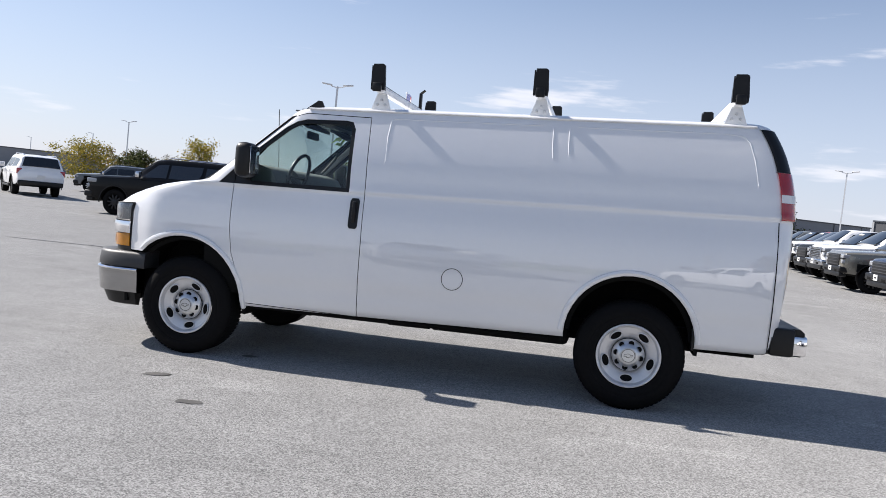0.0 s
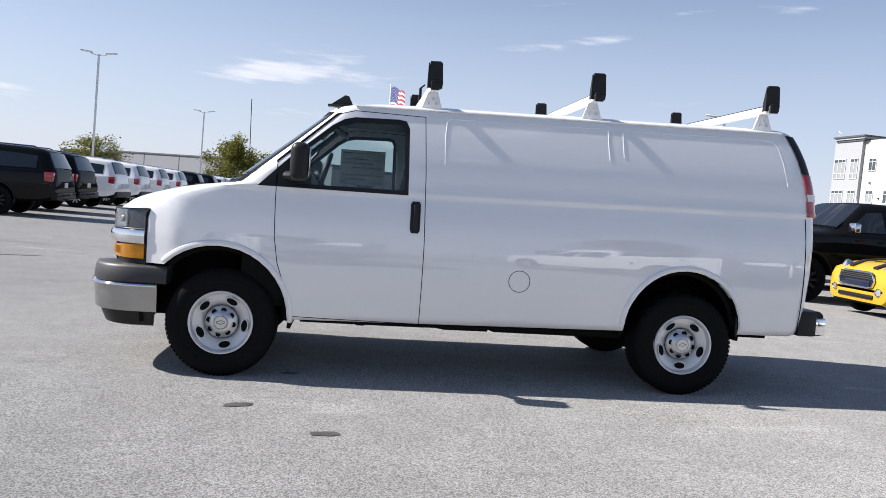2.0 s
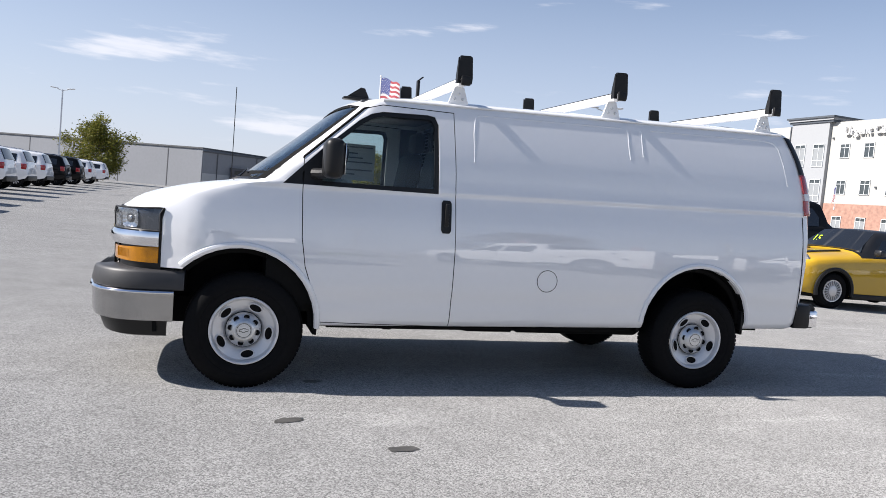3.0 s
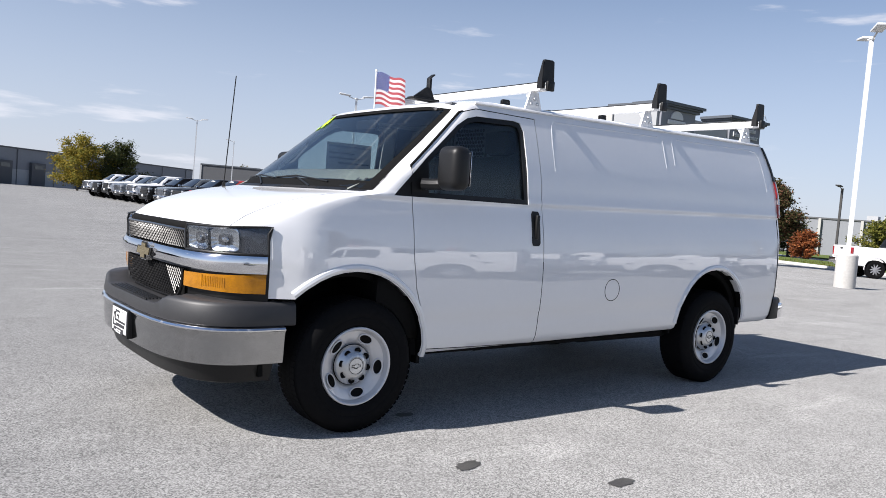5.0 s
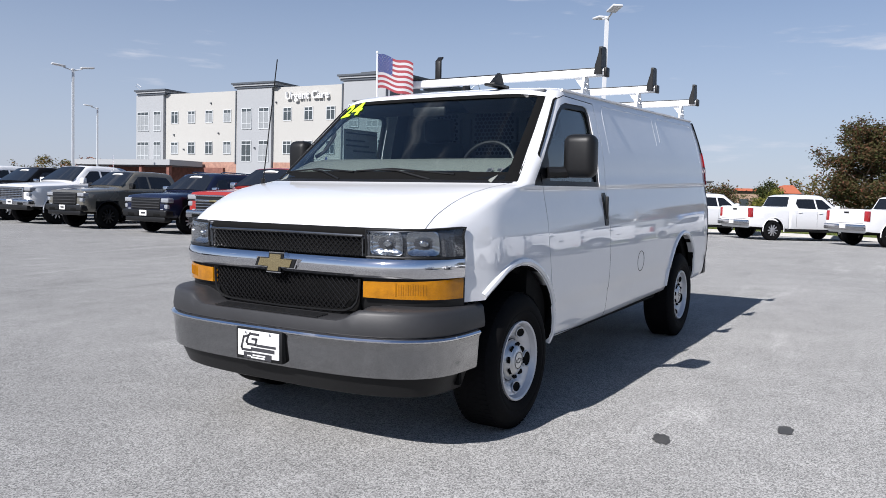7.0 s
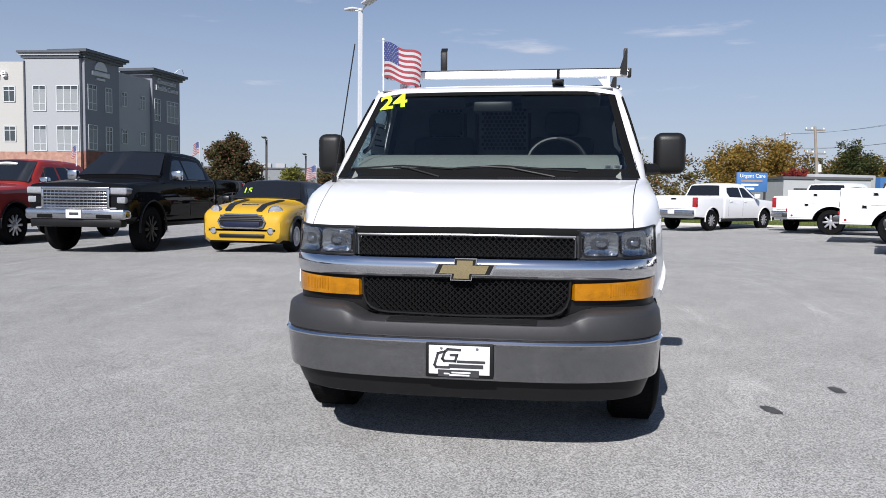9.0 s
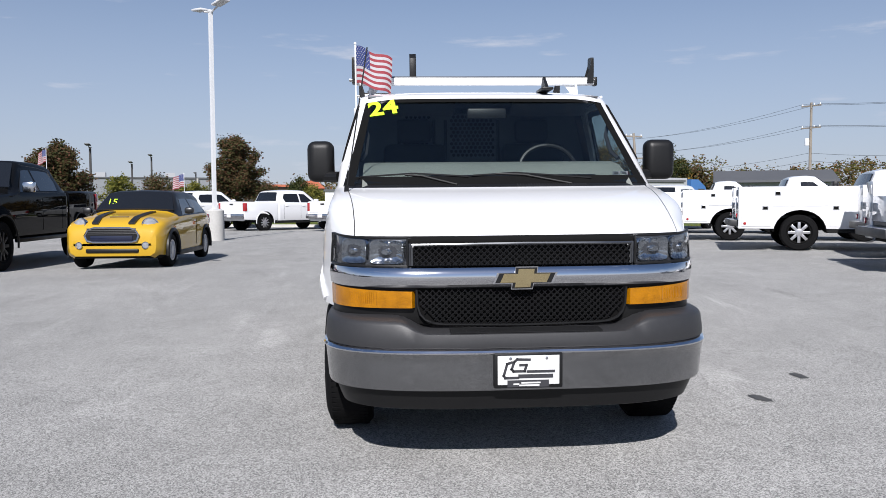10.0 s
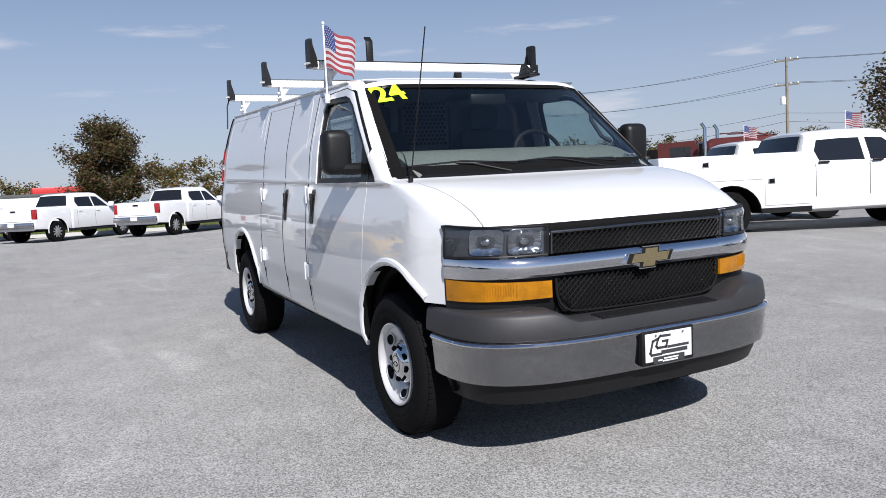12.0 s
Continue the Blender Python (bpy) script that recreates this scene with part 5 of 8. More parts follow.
def cross_glass(x0, z0, w0, x1, z1, w1, proud=0.012):
    """Windscreen or rear pane: a bowed sheet between a lower and an upper edge."""
    bm = bmesh.new()
    d = Vector((z1 - z0, 0, x0 - x1)).normalized() * (1 if x1 > x0 else 1)
    out = Vector((-(z1 - z0), 0, (x1 - x0))).normalized()
    if (x1 - x0) < 0:
        out = -out
    lay = []
    for g in (proud, -0.03):
        rows = []
        for v in (0.0, 0.5, 1.0):
            w = w0 + (w1 - w0) * v
            rows.append([bm.verts.new(Vector((x0 + (x1 - x0) * v, w * (2 * i / 8 - 1), z0 + (z1 - z0) * v)) + out * (g + 0.03 * (1 - (2 * i / 8 - 1) ** 2))) for i in range(9)])
        lay.append(rows)
    f, b = lay
    for k in range(2):
        for i in range(8):
            bm.faces.new((f[k][i], f[k][i + 1], f[k + 1][i + 1], f[k + 1][i]))
            bm.faces.new((b[k][i], b[k + 1][i], b[k + 1][i + 1], b[k][i + 1]))
    edge = [(0, i) for i in range(8)] + [(k, 8) for k in range(2)] + [(2, i) for i in range(8, 0, -1)] + [(k, 0) for k in range(2, 0, -1)]
    for (k, i), (k2, i2) in zip(edge, edge[1:] + edge[:1]):
        bm.faces.new((f[k][i], b[k][i], b[k2][i2], f[k2][i2]))
    bmesh.ops.recalc_face_normals(bm, faces=bm.faces)
    return bm


def pickup_stations(lift=0.0, long=0.0):
    s = [(-0.94, 0.56, 0.90, 0.84, 0.93, 0.7), (-0.91, 0.50, 1.10, 0.93, 1.13, 0.8), (-0.84, 0.46, 1.17, 0.98, 1.21, 0.8), (-0.5, 0.44, 1.20, 1.01, 1.26, 0.8), (0.35, 0.43, 1.25, 1.02, 1.32, 0.8), (0.52, 0.43, 1.27, 1.02, 1.36, 0.8), (0.82, 0.43, 1.29, 1.022, 1.575, 0.83), (1.22, 0.43, 1.30, 1.025, 1.88, 0.74), (1.45, 0.43, 1.30, 1.025, 1.905, 0.73), (2.1, 0.43, 1.31, 1.025, 1.91, 0.73), (2.62, 0.43, 1.32, 1.025, 1.885, 0.73), (2.76, 0.43, 1.32, 1.025, 1.845, 0.74), (2.86, 0.43, 1.33, 1.025, 1.60, 0.82), (2.96, 0.43, 1.33, 1.025, 1.36, 0.8), (3.0, 0.44, 1.33, 1.00, 1.345, 0.8), (3.02, 0.44, 1.33, 1.00, 1.345, 0.8), (3.05, 0.44, 1.345, 1.025, 1.36, 0.8), (4.0, 0.46, 1.355, 1.025, 1.37, 0.8), (4.82 + long, 0.50, 1.365, 1.01, 1.38, 0.8), (4.86 + long, 0.56, 1.36, 1.0, 1.375, 0.8)]
    return [(x, zb + lift, zs + lift, w, zt + lift, wt) for x, zb, zs, w, zt, wt in s]


def suv_stations(k=1.0, h=1.0):
    s = [(-0.95, 0.56, 0.90, 0.84, 0.93, 0.7), (-0.92, 0.48, 1.08, 0.92, 1.11, 0.8), (-0.84, 0.44, 1.14, 0.97, 1.18, 0.8), (-0.4, 0.42, 1.18, 1.0, 1.24, 0.8), (0.35, 0.41, 1.22, 1.01, 1.29, 0.8), (0.52, 0.41, 1.24, 1.01, 1.33, 0.8), (0.82, 0.41, 1.25, 1.01, 1.555, 0.84), (1.20, 0.41, 1.27, 1.015, 1.87, 0.76), (1.5, 0.41, 1.28, 1.015, 1.91, 0.76), (2.6, 0.41, 1.29, 1.015, 1.93, 0.76), (3.7, 0.42, 1.30, 1.01, 1.91, 0.76), (4.20, 0.44, 1.31, 1.0, 1.88, 0.76), (4.34, 0.46, 1.31, 0.985, 1.83, 0.76), (4.47, 0.50, 1.30, 0.97, 1.56, 0.80), (4.60, 0.54, 1.10, 0.95, 1.32, 0.8), (4.66, 0.58, 0.95, 0.93, 1.0, 0.8)]
    return [(x * k, zb * h, zs * h, w * (0.4 + 0.6 * k), zt * h, wt * (0.4 + 0.6 * k)) for x, zb, zs, w, zt, wt in s]


def car(name, label, category, m, paint, kind, rim=None, group="", grille="bars", spokes=10, k=1.0, h=1.0, lift=0.0, r=None, trim=None):
    top = empty(name, m, label, category, group)
    trim = trim or M_SILVERTRIM
    rim = rim or M_WHEELALU
    pick = kind == "pickup"
    st = pickup_stations(lift) if pick else suv_stations(k, h)
    base = 3.74 if pick else 3.22 * k
    r = r or (0.415 if pick else 0.40 * (0.5 + 0.5 * k))
    track = st[8][3] - 0.16
    arch = r + 0.075
    body = loft(st)
    for x in (0.0, base):
        for s in (-1, 1):
            body = cut(body, prism([(x + arch * math.cos(2 * math.pi * i / 24), r + 0.02 + arch * math.sin(2 * math.pi * i / 24)) for i in range(24)], "y", *sorted((s * (track - 0.22), s * 1.3))))
    if pick:
        body = cut(body, box(3.10, 4.78, -0.84, 0.84, 0.75 + lift, 2.4))
    b = part("body", body, paint, top)
    b.data.materials.append(M_DARK)
    for f in b.data.polygons:
        c = f.center
        if any(math.hypot(c.x - x, c.z - r - 0.02) < arch + 0.004 and abs(c.y) < st[8][3] - 0.005 for x in (0.0, base)) or f.normal.z < -0.8:
            f.material_index = 1
    xr = 4.86 if pick else 4.66 * k
    for x in (0.0, base):
        for s in (-1, 1):
            simple_wheel(top, x, s * track, r, rim, spokes)
            pts = [(x + (arch + 0.01) * math.cos(a), s * (st[8][3] + 0.002), r + 0.02 + (arch + 0.01) * math.sin(a)) for a in np.linspace(radians(-8), radians(188), 17)]
            part("arch_lip", tube(pts, 0.02, 5), M_PLASTIC if paint != M_WHITE or not pick else paint, top)
    # glass
    z_ws0, z_ws1 = section(st, 0.56 * k)[3] + 0.0, section(st, 1.2 * k)[3]
    part("windscreen", cross_glass(0.56 * k, st[5][4] + 0.02, st[5][3] * 0.86, 1.20 * k, st[7][4] - 0.03, st[7][5] - 0.06), M_DARKGLASS, top, "dark windscreen glass")
    if pick:
        part("rear_window", cross_glass(2.945, 1.40 + lift, 0.76, 2.79, 1.80 + lift, 0.64, 0.02), M_DARKGLASS, top)
        side = [[(0.80, 0.06), (1.62, 0.06), (1.62, 0.93), (1.28, 0.93)], [(1.70, 0.06), (2.55, 0.06), (2.62, 0.5), (2.50, 0.93), (1.70, 0.93)]]
    else:
        part("rear_window", cross_glass(4.57 * k, 1.38 * h, 0.78 * (0.4 + 0.6 * k), 4.37 * k, 1.80 * h, 0.66 * (0.4 + 0.6 * k), 0.02), M_DARKGLASS, top)
        side = [[(0.80, 0.06), (1.62, 0.06), (1.62, 0.93), (1.28, 0.93)], [(1.70, 0.06), (2.62, 0.06), (2.72, 0.5), (2.72, 0.93), (1.70, 0.93)], [(2.84, 0.06), (4.15, 0.10), (4.15, 0.88), (2.84, 0.93)]]
        side = [[(x * k, f) for x, f in p] for p in side]
    for s in (-1, 1):
        for p in side:
            part("side_window", side_glass(st, p, s), M_DARKGLASS, top)
        w = st[8][3]
        for x0 in ((1.66, 2.66) if pick else (1.66 * k, 2.76 * k)):
            zb, zs = section(st, x0)[:2]
            part("door_seam", tube([(x0, s * (w + 0.0025), zb + 0.14), (x0 + 0.01, s * (w + 0.005), zb + 0.45), (x0, s * (w + 0.001), zs - 0.1)], 0.004, 4), M_DARK, top)
            part("door_handle", box(x0 - 0.24, x0 - 0.06, *sorted((s * (w - 0.005), s * (w + 0.025))), zs - 0.17, zs - 0.135, 0.01), trim if trim != M_SILVERTRIM else paint, top)
        mz = section(st, 0.85 * k)[1]
        part("mirror", box(0.74 * k, 0.88 * k, *sorted((s * (w + 0.0), s * (w + 0.22))), mz + 0.0, mz + 0.20, 0.04), paint if paint == M_WHITE else trim, top, "door mirror")
        part("rocker", box(0.55 * k, base - 0.5, *sorted((s * (w - 0.08), s * (w + 0.02))), st[8][1] - 0.06, st[8][1] + 0.02, 0.02), M_PLASTIC, top)
        # lamps
        zf = st[2][2]
        kk, kw = (k if not pick else 1), 0.4 + 0.6 * k
        head = part("headlight", box(-0.945 * kk, -0.62, *sorted((s * 0.655 * kw, s * 0.988 * kw)), zf - 0.175, zf - 0.045, 0.03, seg=3), M_LAMPGLASS, top, "clear headlight")
        part("lamp_bezel", box(-0.952 * kk, -0.66, *sorted((s * 0.645 * kw, s * 0.980 * kw)), zf - 0.195, zf - 0.165, 0.01), M_PLASTIC, head)
        part("side_lamp", box(-0.950 * kk, -0.72, *sorted((s * 0.79 * kw, s * 0.965 * kw)), zf - 0.34, zf - 0.215, 0.03), M_LAMPGLASS, head)
        part("fog_lamp", box(-0.975 * (k if not pick else 1), -0.80, *sorted((s * 0.66 * (0.4 + 0.6 * k), s * 0.80 * (0.4 + 0.6 * k))), st[2][1] + 0.18, st[2][1] + 0.30, 0.03), M_LAMPGLASS, top)
        zt = st[-3][2]
        if pick:
            part("tail_light", box(xr - 0.13, xr + 0.012, *sorted((s * 0.86, s * 1.03)), 0.93 + lift, 1.31 + lift, 0.02), M_REDLENS, top, "red tail light")
        else:
            part("tail_light", box(4.35 * k, 4.60 * k, *sorted((s * 0.76 * (0.4 + 0.6 * k), s * 0.985 * (0.4 + 0.6 * k))), 1.0 * h, 1.27 * h, 0.03), M_REDLENS, top, "red tail light")
    nose = -0.95 * (k if not pick else 1)
    kw = 0.4 + 0.6 * k
    zf, zlo = st[2][2], st[2][1]
    zg0, zg1 = zlo + 0.27, zf - 0.045
    g = part("grille", box(nose - 0.015, nose + 0.12, -0.655 * kw, 0.655 * kw, zg0, zg1, 0.03), M_PLASTIC, top, "dark radiator grille")
    if grille == "bars":
        for f, t in ((0.04, 0.016), (0.24, 0.010), (0.42, 0.010), (0.62, 0.026), (0.94, 0.020)):
            z = zg0 + (zg1 - zg0) * f
            part("grille_bar", box(nose - 0.034, nose, -0.66 * kw, 0.66 * kw, z - t, z + t, 0.006), trim, g)
        part("badge", box(nose - 0.045, nose - 0.03, -0.13, 0.13, zg0 + (zg1 - zg0) * 0.55, zg0 + (zg1 - zg0) * 0.69, 0.01), M_GOLD, g)
    elif grille == "chrome":
        for y0, y1, z0, z1 in ((-0.67, 0.67, zg1 - 0.045, zg1 + 0.005), (-0.67, 0.67, zg0 - 0.01, zg0 + 0.03), (-0.67, -0.62, zg0, zg1), (0.62, 0.67, zg0, zg1)):
            part("grille_frame", box(nose - 0.035, nose, y0 * kw, y1 * kw, z0, z1, 0.008), trim, g)
        for i in range(6):
            z = zg0 + 0.055 + (zg1 - zg0 - 0.11) * i / 5
            part("grille_bar", box(nose - 0.028, nose, -0.62 * kw, 0.62 * kw, z - 0.012, z + 0.012, 0.004), trim, g)
        for i in range(15):
            y = -0.56 * kw + 0.08 * kw * i
            part("grille_bar", box(nose - 0.024, nose, y - 0.008, y + 0.008, zg0 + 0.03, zg1 - 0.04), trim, g)
    else:
        for i in range(4):
            z = zg0 + 0.05 + (zg1 - zg0 - 0.10) * i / 3
            part("grille_bar", box(nose - 0.028, nose, -0.63 * kw, 0.63 * kw, z - 0.014, z + 0.014, 0.006), M_GREYPLASTIC, g)
    bump = part("front_bumper", box(nose - 0.07, nose + 0.22, -0.985 * kw, 0.985 * kw, zlo + 0.07, zlo + 0.27, 0.05, seg=3), trim if trim == M_SILVERTRIM and grille != "plain" else M_PLASTIC, top, "front bumper")
    for s in (-1, 1):
        part("bumper_opening", box(nose - 0.076, nose, *sorted((s * 0.42 * kw, s * 0.74 * kw)), zlo + 0.09, zlo + 0.17, 0.02), M_DARK, bump)
    part("lower_guard", box(nose - 0.035, nose + 0.2, -0.90 * kw, 0.90 * kw, zlo - 0.07, zlo + 0.09, 0.04), M_PLASTIC, top)
    if grille != "chrome" and paint != M_WHITE:
        banner = cross_glass(1.05 * k, st[5][4] + (st[7][4] - st[5][4]) * 0.76, st[7][5] * 0.36, 1.10 * k, st[5][4] + (st[7][4] - st[5][4]) * 0.83, st[7][5] * 0.36, 0.030)
        part("windscreen_banner", banner, M_PAPER, top, "white paper banner on the windscreen")
    if pick:
        part("rear_bumper", box(xr - 0.02, xr + 0.16, -0.98, 0.98, 0.60 + lift, 0.82 + lift, 0.04), M_SILVERTRIM if paint == M_WHITE else trim, top, "chrome rear bumper")
        part("tailgate_seam", tube([(xr + 0.004, -0.85, 0.86 + lift), (xr + 0.004, 0.85, 0.86 + lift)], 0.006, 4), M_DARK, top)
        part("tailgate_handle", box(xr, xr + 0.02, -0.12, 0.12, 1.22 + lift, 1.28 + lift, 0.008), M_PLASTIC, top)
        part("plate", box(xr + 0.155, xr + 0.167, -0.15, 0.15, 0.66 + lift, 0.80 + lift), M_PAPER, top)
    else:
        part("rear_bumper", box(xr - 0.12, xr + 0.05, -0.93 * kw, 0.93 * kw, 0.50 * h, 0.72 * h, 0.04), M_PLASTIC if paint != M_BLACKPAINT else paint, top)
        part("plate", box(xr + 0.005, xr + 0.02, -0.15, 0.15, 0.86 * h, 1.0 * h), M_PAPER, top)
        for s in (-1, 1):
            part("roof_rail", tube([(1.5 * k, s * 0.66 * kw, 1.925 * h), (1.6 * k, s * 0.66 * kw, 1.965 * h), (4.0 * k, s * 0.66 * kw, 1.945 * h), (4.1 * k, s * 0.66 * kw, 1.90 * h)], 0.018, 5), trim, top)
    fp = part("front_plate", box(nose - 0.090, nose - 0.071, -0.15, 0.15, zlo + 0.10, zlo + 0.25), M_PAPER, top)
    part("print_bar", box(nose - 0.0935, nose - 0.0905, -0.10, 0.08, zlo + 0.15, zlo + 0.20), M_INK, fp)
    return top


ROW = "vehicles parked in a row"


def spot(x, y, turn=0):
    return pose(x, y, ground_z(x, y), 0, 0, turn)


car("pickup_truck", "black heavy-duty pickup with chrome grille on asphalt", "pickup", spot(9.58, 8.50, 2), M_BLACKPAINT, "pickup", M_WHEELDARK, ROW, "chrome", 10, lift=0.12, r=0.45)
car("pickup_truck", "bright red crew-cab pickup with silver bumper", "pickup", spot(10.85, 12.4), M_REDPAINT, "pickup", M_WHEELALU, ROW)
car("suv", "dark blue mid-size suv parked in a row", "suv", spot(11.1, 15.5), M_BLUEPAINT, "suv", M_WHEELALU, ROW, "plain", k=0.88, h=0.91)
car("pickup_truck", "tan grey crew-cab pickup with dark wheels", "pickup", spot(10.9, 18.9) @ Matrix.Scale(0.9, 4), M_TANPAINT, "pickup", M_WHEELDARK, ROW, "plain", trim=M_PLASTIC, lift=0.06)
white_heavy = car("pickup_truck", "white heavy-duty pickup with tall chrome grille", "pickup", spot(11.3, 22.2), M_WHITE, "pickup", M_WHEELALU, ROW, "chrome", lift=0.06, r=0.43)
black_two = car("pickup_truck", "glossy black crew-cab pickup parked in a row", "pickup", spot(11.6, 25.4), M_BLACKPAINT, "pickup", M_WHEELALU, ROW, "plain")
lifted = car("pickup_truck", "white lifted pickup with black wheels and grille", "pickup", spot(11.8, 28.6), M_WHITE, "pickup", M_WHEELDARK, ROW, "plain", lift=0.08, r=0.45, trim=M_PLASTIC)
grey_far = car("pickup_truck", "metallic grey pickup with chrome bumper", "pickup", spot(12.2, 31.7), M_GREYPAINT, "pickup", M_WHEELALU, ROW, "chrome")
car("pickup_truck", "deep red crew-cab pickup parked in a row", "pickup", spot(12.6, 34.8), M_REDPAINT, "pickup", M_WHEELALU, ROW)
for ob, y in ((black_two, 38.2), (grey_far, 41.6), (black_two, 45.2), (white_heavy, 48.9), (grey_far, 52.6), (lifted, 56.4), (black_two, 60.3), (white_heavy, 64.2)):
    copy_thing(ob, spot(12.8 + 0.045 * (y - 36), y))

# white work pickups, tails to the lot
work = car("pickup_truck", "white crew-cab work pickup with chrome rear bumper", "pickup", spot(33.7, 0.4, 136), M_WHITE, "pickup", M_WHEELALU, "white pickups parked at an angle")
for k in (-2, -1, 1, 2, 3):
    copy_thing(work, spot(33.7 - 1.45 * k, 0.4 - 4.25 * k, 136))

# big SUVs, tails to the lot
SUVS = "suvs parked in a row"
black_suv = car("suv", "black full-size suv parked beside its like", "suv", spot(-12.1, 16.6, 4), M_BLACKPAINT, "suv", M_WHEELDARK, SUVS, "plain", k=1.03)
white_suv = car("suv", "white full-size suv with dark rear glass", "suv", spot(-12.7, 25.2), M_WHITE, "suv", M_WHEELALU, SUVS, "plain", k=1.0)
copy_thing(black_suv, spot(-12.6, 20.4))
for ob, x, y in ((white_suv, -13.0, 29.8), (white_suv, -13.2, 34.6), (white_suv, -13.4, 39.8), (black_suv, -13.6, 45.6), (black_suv, -13.7, 51.6), (white_suv, -13.8, 58.4), (white_suv, -13.8, 66.0)):
    copy_thing(ob, spot(x, y))
cross_white = car("suv", "white crossover with black roof and wheels", "suv", spot(-22.6, 24.4, -42), M_WHITE, "suv", M_WHEELDARK, "", "plain", k=0.86, h=0.88)
cross_grey = car("suv", "dark grey crossover parked on the lot", "suv", spot(-20.6, 29.0, 32), M_GREYPAINT, "suv", M_WHEELALU, "", "plain", k=0.86, h=0.88)
copy_thing(cross_grey, spot(-26.5, 34.5, 30))
copy_thing(cross_grey, spot(-24.5, 38.5, 30))
copy_thing(cross_white, spot(-16.0, 43.0, 10))


# ---- the small yellow hatchback ----
def build_hatch():
    top = empty("hatchback", spot(9.98, 5.52), "small yellow hatchback with black roof and bonnet stripes", "car", ROW)
    st = [(-0.68, 0.30, 0.52, 0.66, 0.55, 0.5), (-0.66, 0.24, 0.66, 0.74, 0.69, 0.6), (-0.58, 0.20, 0.76, 0.80, 0.80, 0.6), (-0.35, 0.18, 0.83, 0.845, 0.90, 0.6), (0.0, 0.17, 0.87, 0.86, 0.95, 0.6), (0.45, 0.17, 0.90, 0.86, 0.99, 0.6), (0.55, 0.17, 0.905, 0.86, 1.03, 0.6), (0.76, 0.17, 0.915, 0.86, 1.195, 0.72), (0.98, 0.17, 0.92, 0.86, 1.37, 0.64), (1.2, 0.17, 0.925, 0.86, 1.40, 0.62), (2.0, 0.18, 0.94, 0.86, 1.40, 0.62), (2.6, 0.20, 0.95, 0.85, 1.36, 0.60), (2.78, 0.22, 0.94, 0.84, 1.31, 0.60), (2.94, 0.26, 0.90, 0.82, 1.14, 0.62), (3.10, 0.30, 0.82, 0.78, 0.93, 0.6), (3.16, 0.34, 0.66, 0.74, 0.70, 0.5)]
    r, base, track = 0.308, 2.50, 0.745
    body = loft(st)
    for x in (0.0, base):
        for s in (-1, 1):
            body = cut(body, prism([(x + (r + 0.045) * math.cos(2 * math.pi * i / 28), r + (r + 0.045) * math.sin(2 * math.pi * i / 28)) for i in range(28)], "y", *sorted((s * 0.55, s * 1.1))))
    b = part("body", body, M_YELLOW, top)
    b.data.materials.append(M_DARK)
    b.data.materials.append(M_STRIPE)
    for f in b.data.polygons:
        c = f.center
        if any(math.hypot(c.x - x, c.z - r) < r + 0.05 and abs(c.y) < 0.84 for x in (0.0, base)) or f.normal.z < -0.8:
            f.material_index = 1
        elif 0.60 < c.x < 3.02 and c.z > section(st, c.x)[1] + (0.03 if c.x < 2.75 else 0.22):
            f.material_index = 2
    for x in (0.0, base):
        for s in (-1, 1):
            simple_wheel(top, x, s * track, r, M_WHEELALU, 20, 0.21)
            pts = [(x + (r + 0.07) * math.cos(a), s * (section(st, x)[2] + 0.002), r + (r + 0.07) * math.sin(a)) for a in np.linspace(radians(-12), radians(192), 21)]
            part("arch_trim", tube(pts, 0.035, 6), M_PLASTIC, top)
    part("windscreen", cross_glass(0.57, 1.02, 0.72, 0.98, 1.35, 0.58, 0.02), M_DARKGLASS, top)
    part("rear_window", cross_glass(3.06, 0.985, 0.62, 2.83, 1.26, 0.52, 0.015), M_DARKGLASS, top)
    for s in (-1, 1):
        for p in ([(0.80, 0.08), (1.62, 0.08), (1.60, 0.97), (1.08, 0.97)], [(1.68, 0.08), (2.55, 0.12), (2.62, 0.6), (2.45, 0.95), (1.68, 0.97)]):
            part("side_window", side_glass(st, p, s), M_DARKGLASS, top)
        part("door_seam", tube([(1.66, s * 0.866, 0.34), (1.66, s * 0.868, 0.85)], 0.004, 4), M_DARK, top)
        part("door_handle", box(1.44, 1.58, *sorted((s * 0.855, s * 0.885)), 0.80, 0.83, 0.01), M_CHROME, top)
        part("mirror", box(0.72, 0.86, *sorted((s * 0.87, s * 1.04)), 0.96, 1.08, 0.04), M_STRIPE, top, "black door mirror")
        part("sill_trim", box(0.38, 2.12, *sorted((s * 0.80, s * 0.875)), 0.19, 0.28, 0.02), M_PLASTIC, top)
        # round lamps
        m = pose(-0.50, s * 0.60, 0.76, 0, 0, s * -24) @ pose(0, 0, 0, 0, 22, 0)
        lamp = part("headlight", moved(lathe([(0.0, -0.075), (0.06, -0.068), (0.118, -0.040), (0.134, 0.02)], 28, "x"), m), M_LAMPGLASS, top, "round headlight")
        part("lamp_ring", moved(lathe([(0.124, -0.03), (0.136, -0.050), (0.150, -0.03), (0.146, 0.03)], 28, "x"), m), M_CHROME, lamp, "chrome ring")
        m = pose(-0.665, s * 0.56, 0.43, 0, 0, s * -14)
        fog = part("fog_lamp", moved(lathe([(0.0, -0.03), (0.05, -0.025), (0.055, 0.03)], 20, "x"), m), M_LAMPGLASS, top)
        part("lamp_ring", moved(lathe([(0.052, -0.03), (0.06, -0.038), (0.066, -0.03), (0.064, 0.03)], 20, "x"), m), M_CHROME, fog)
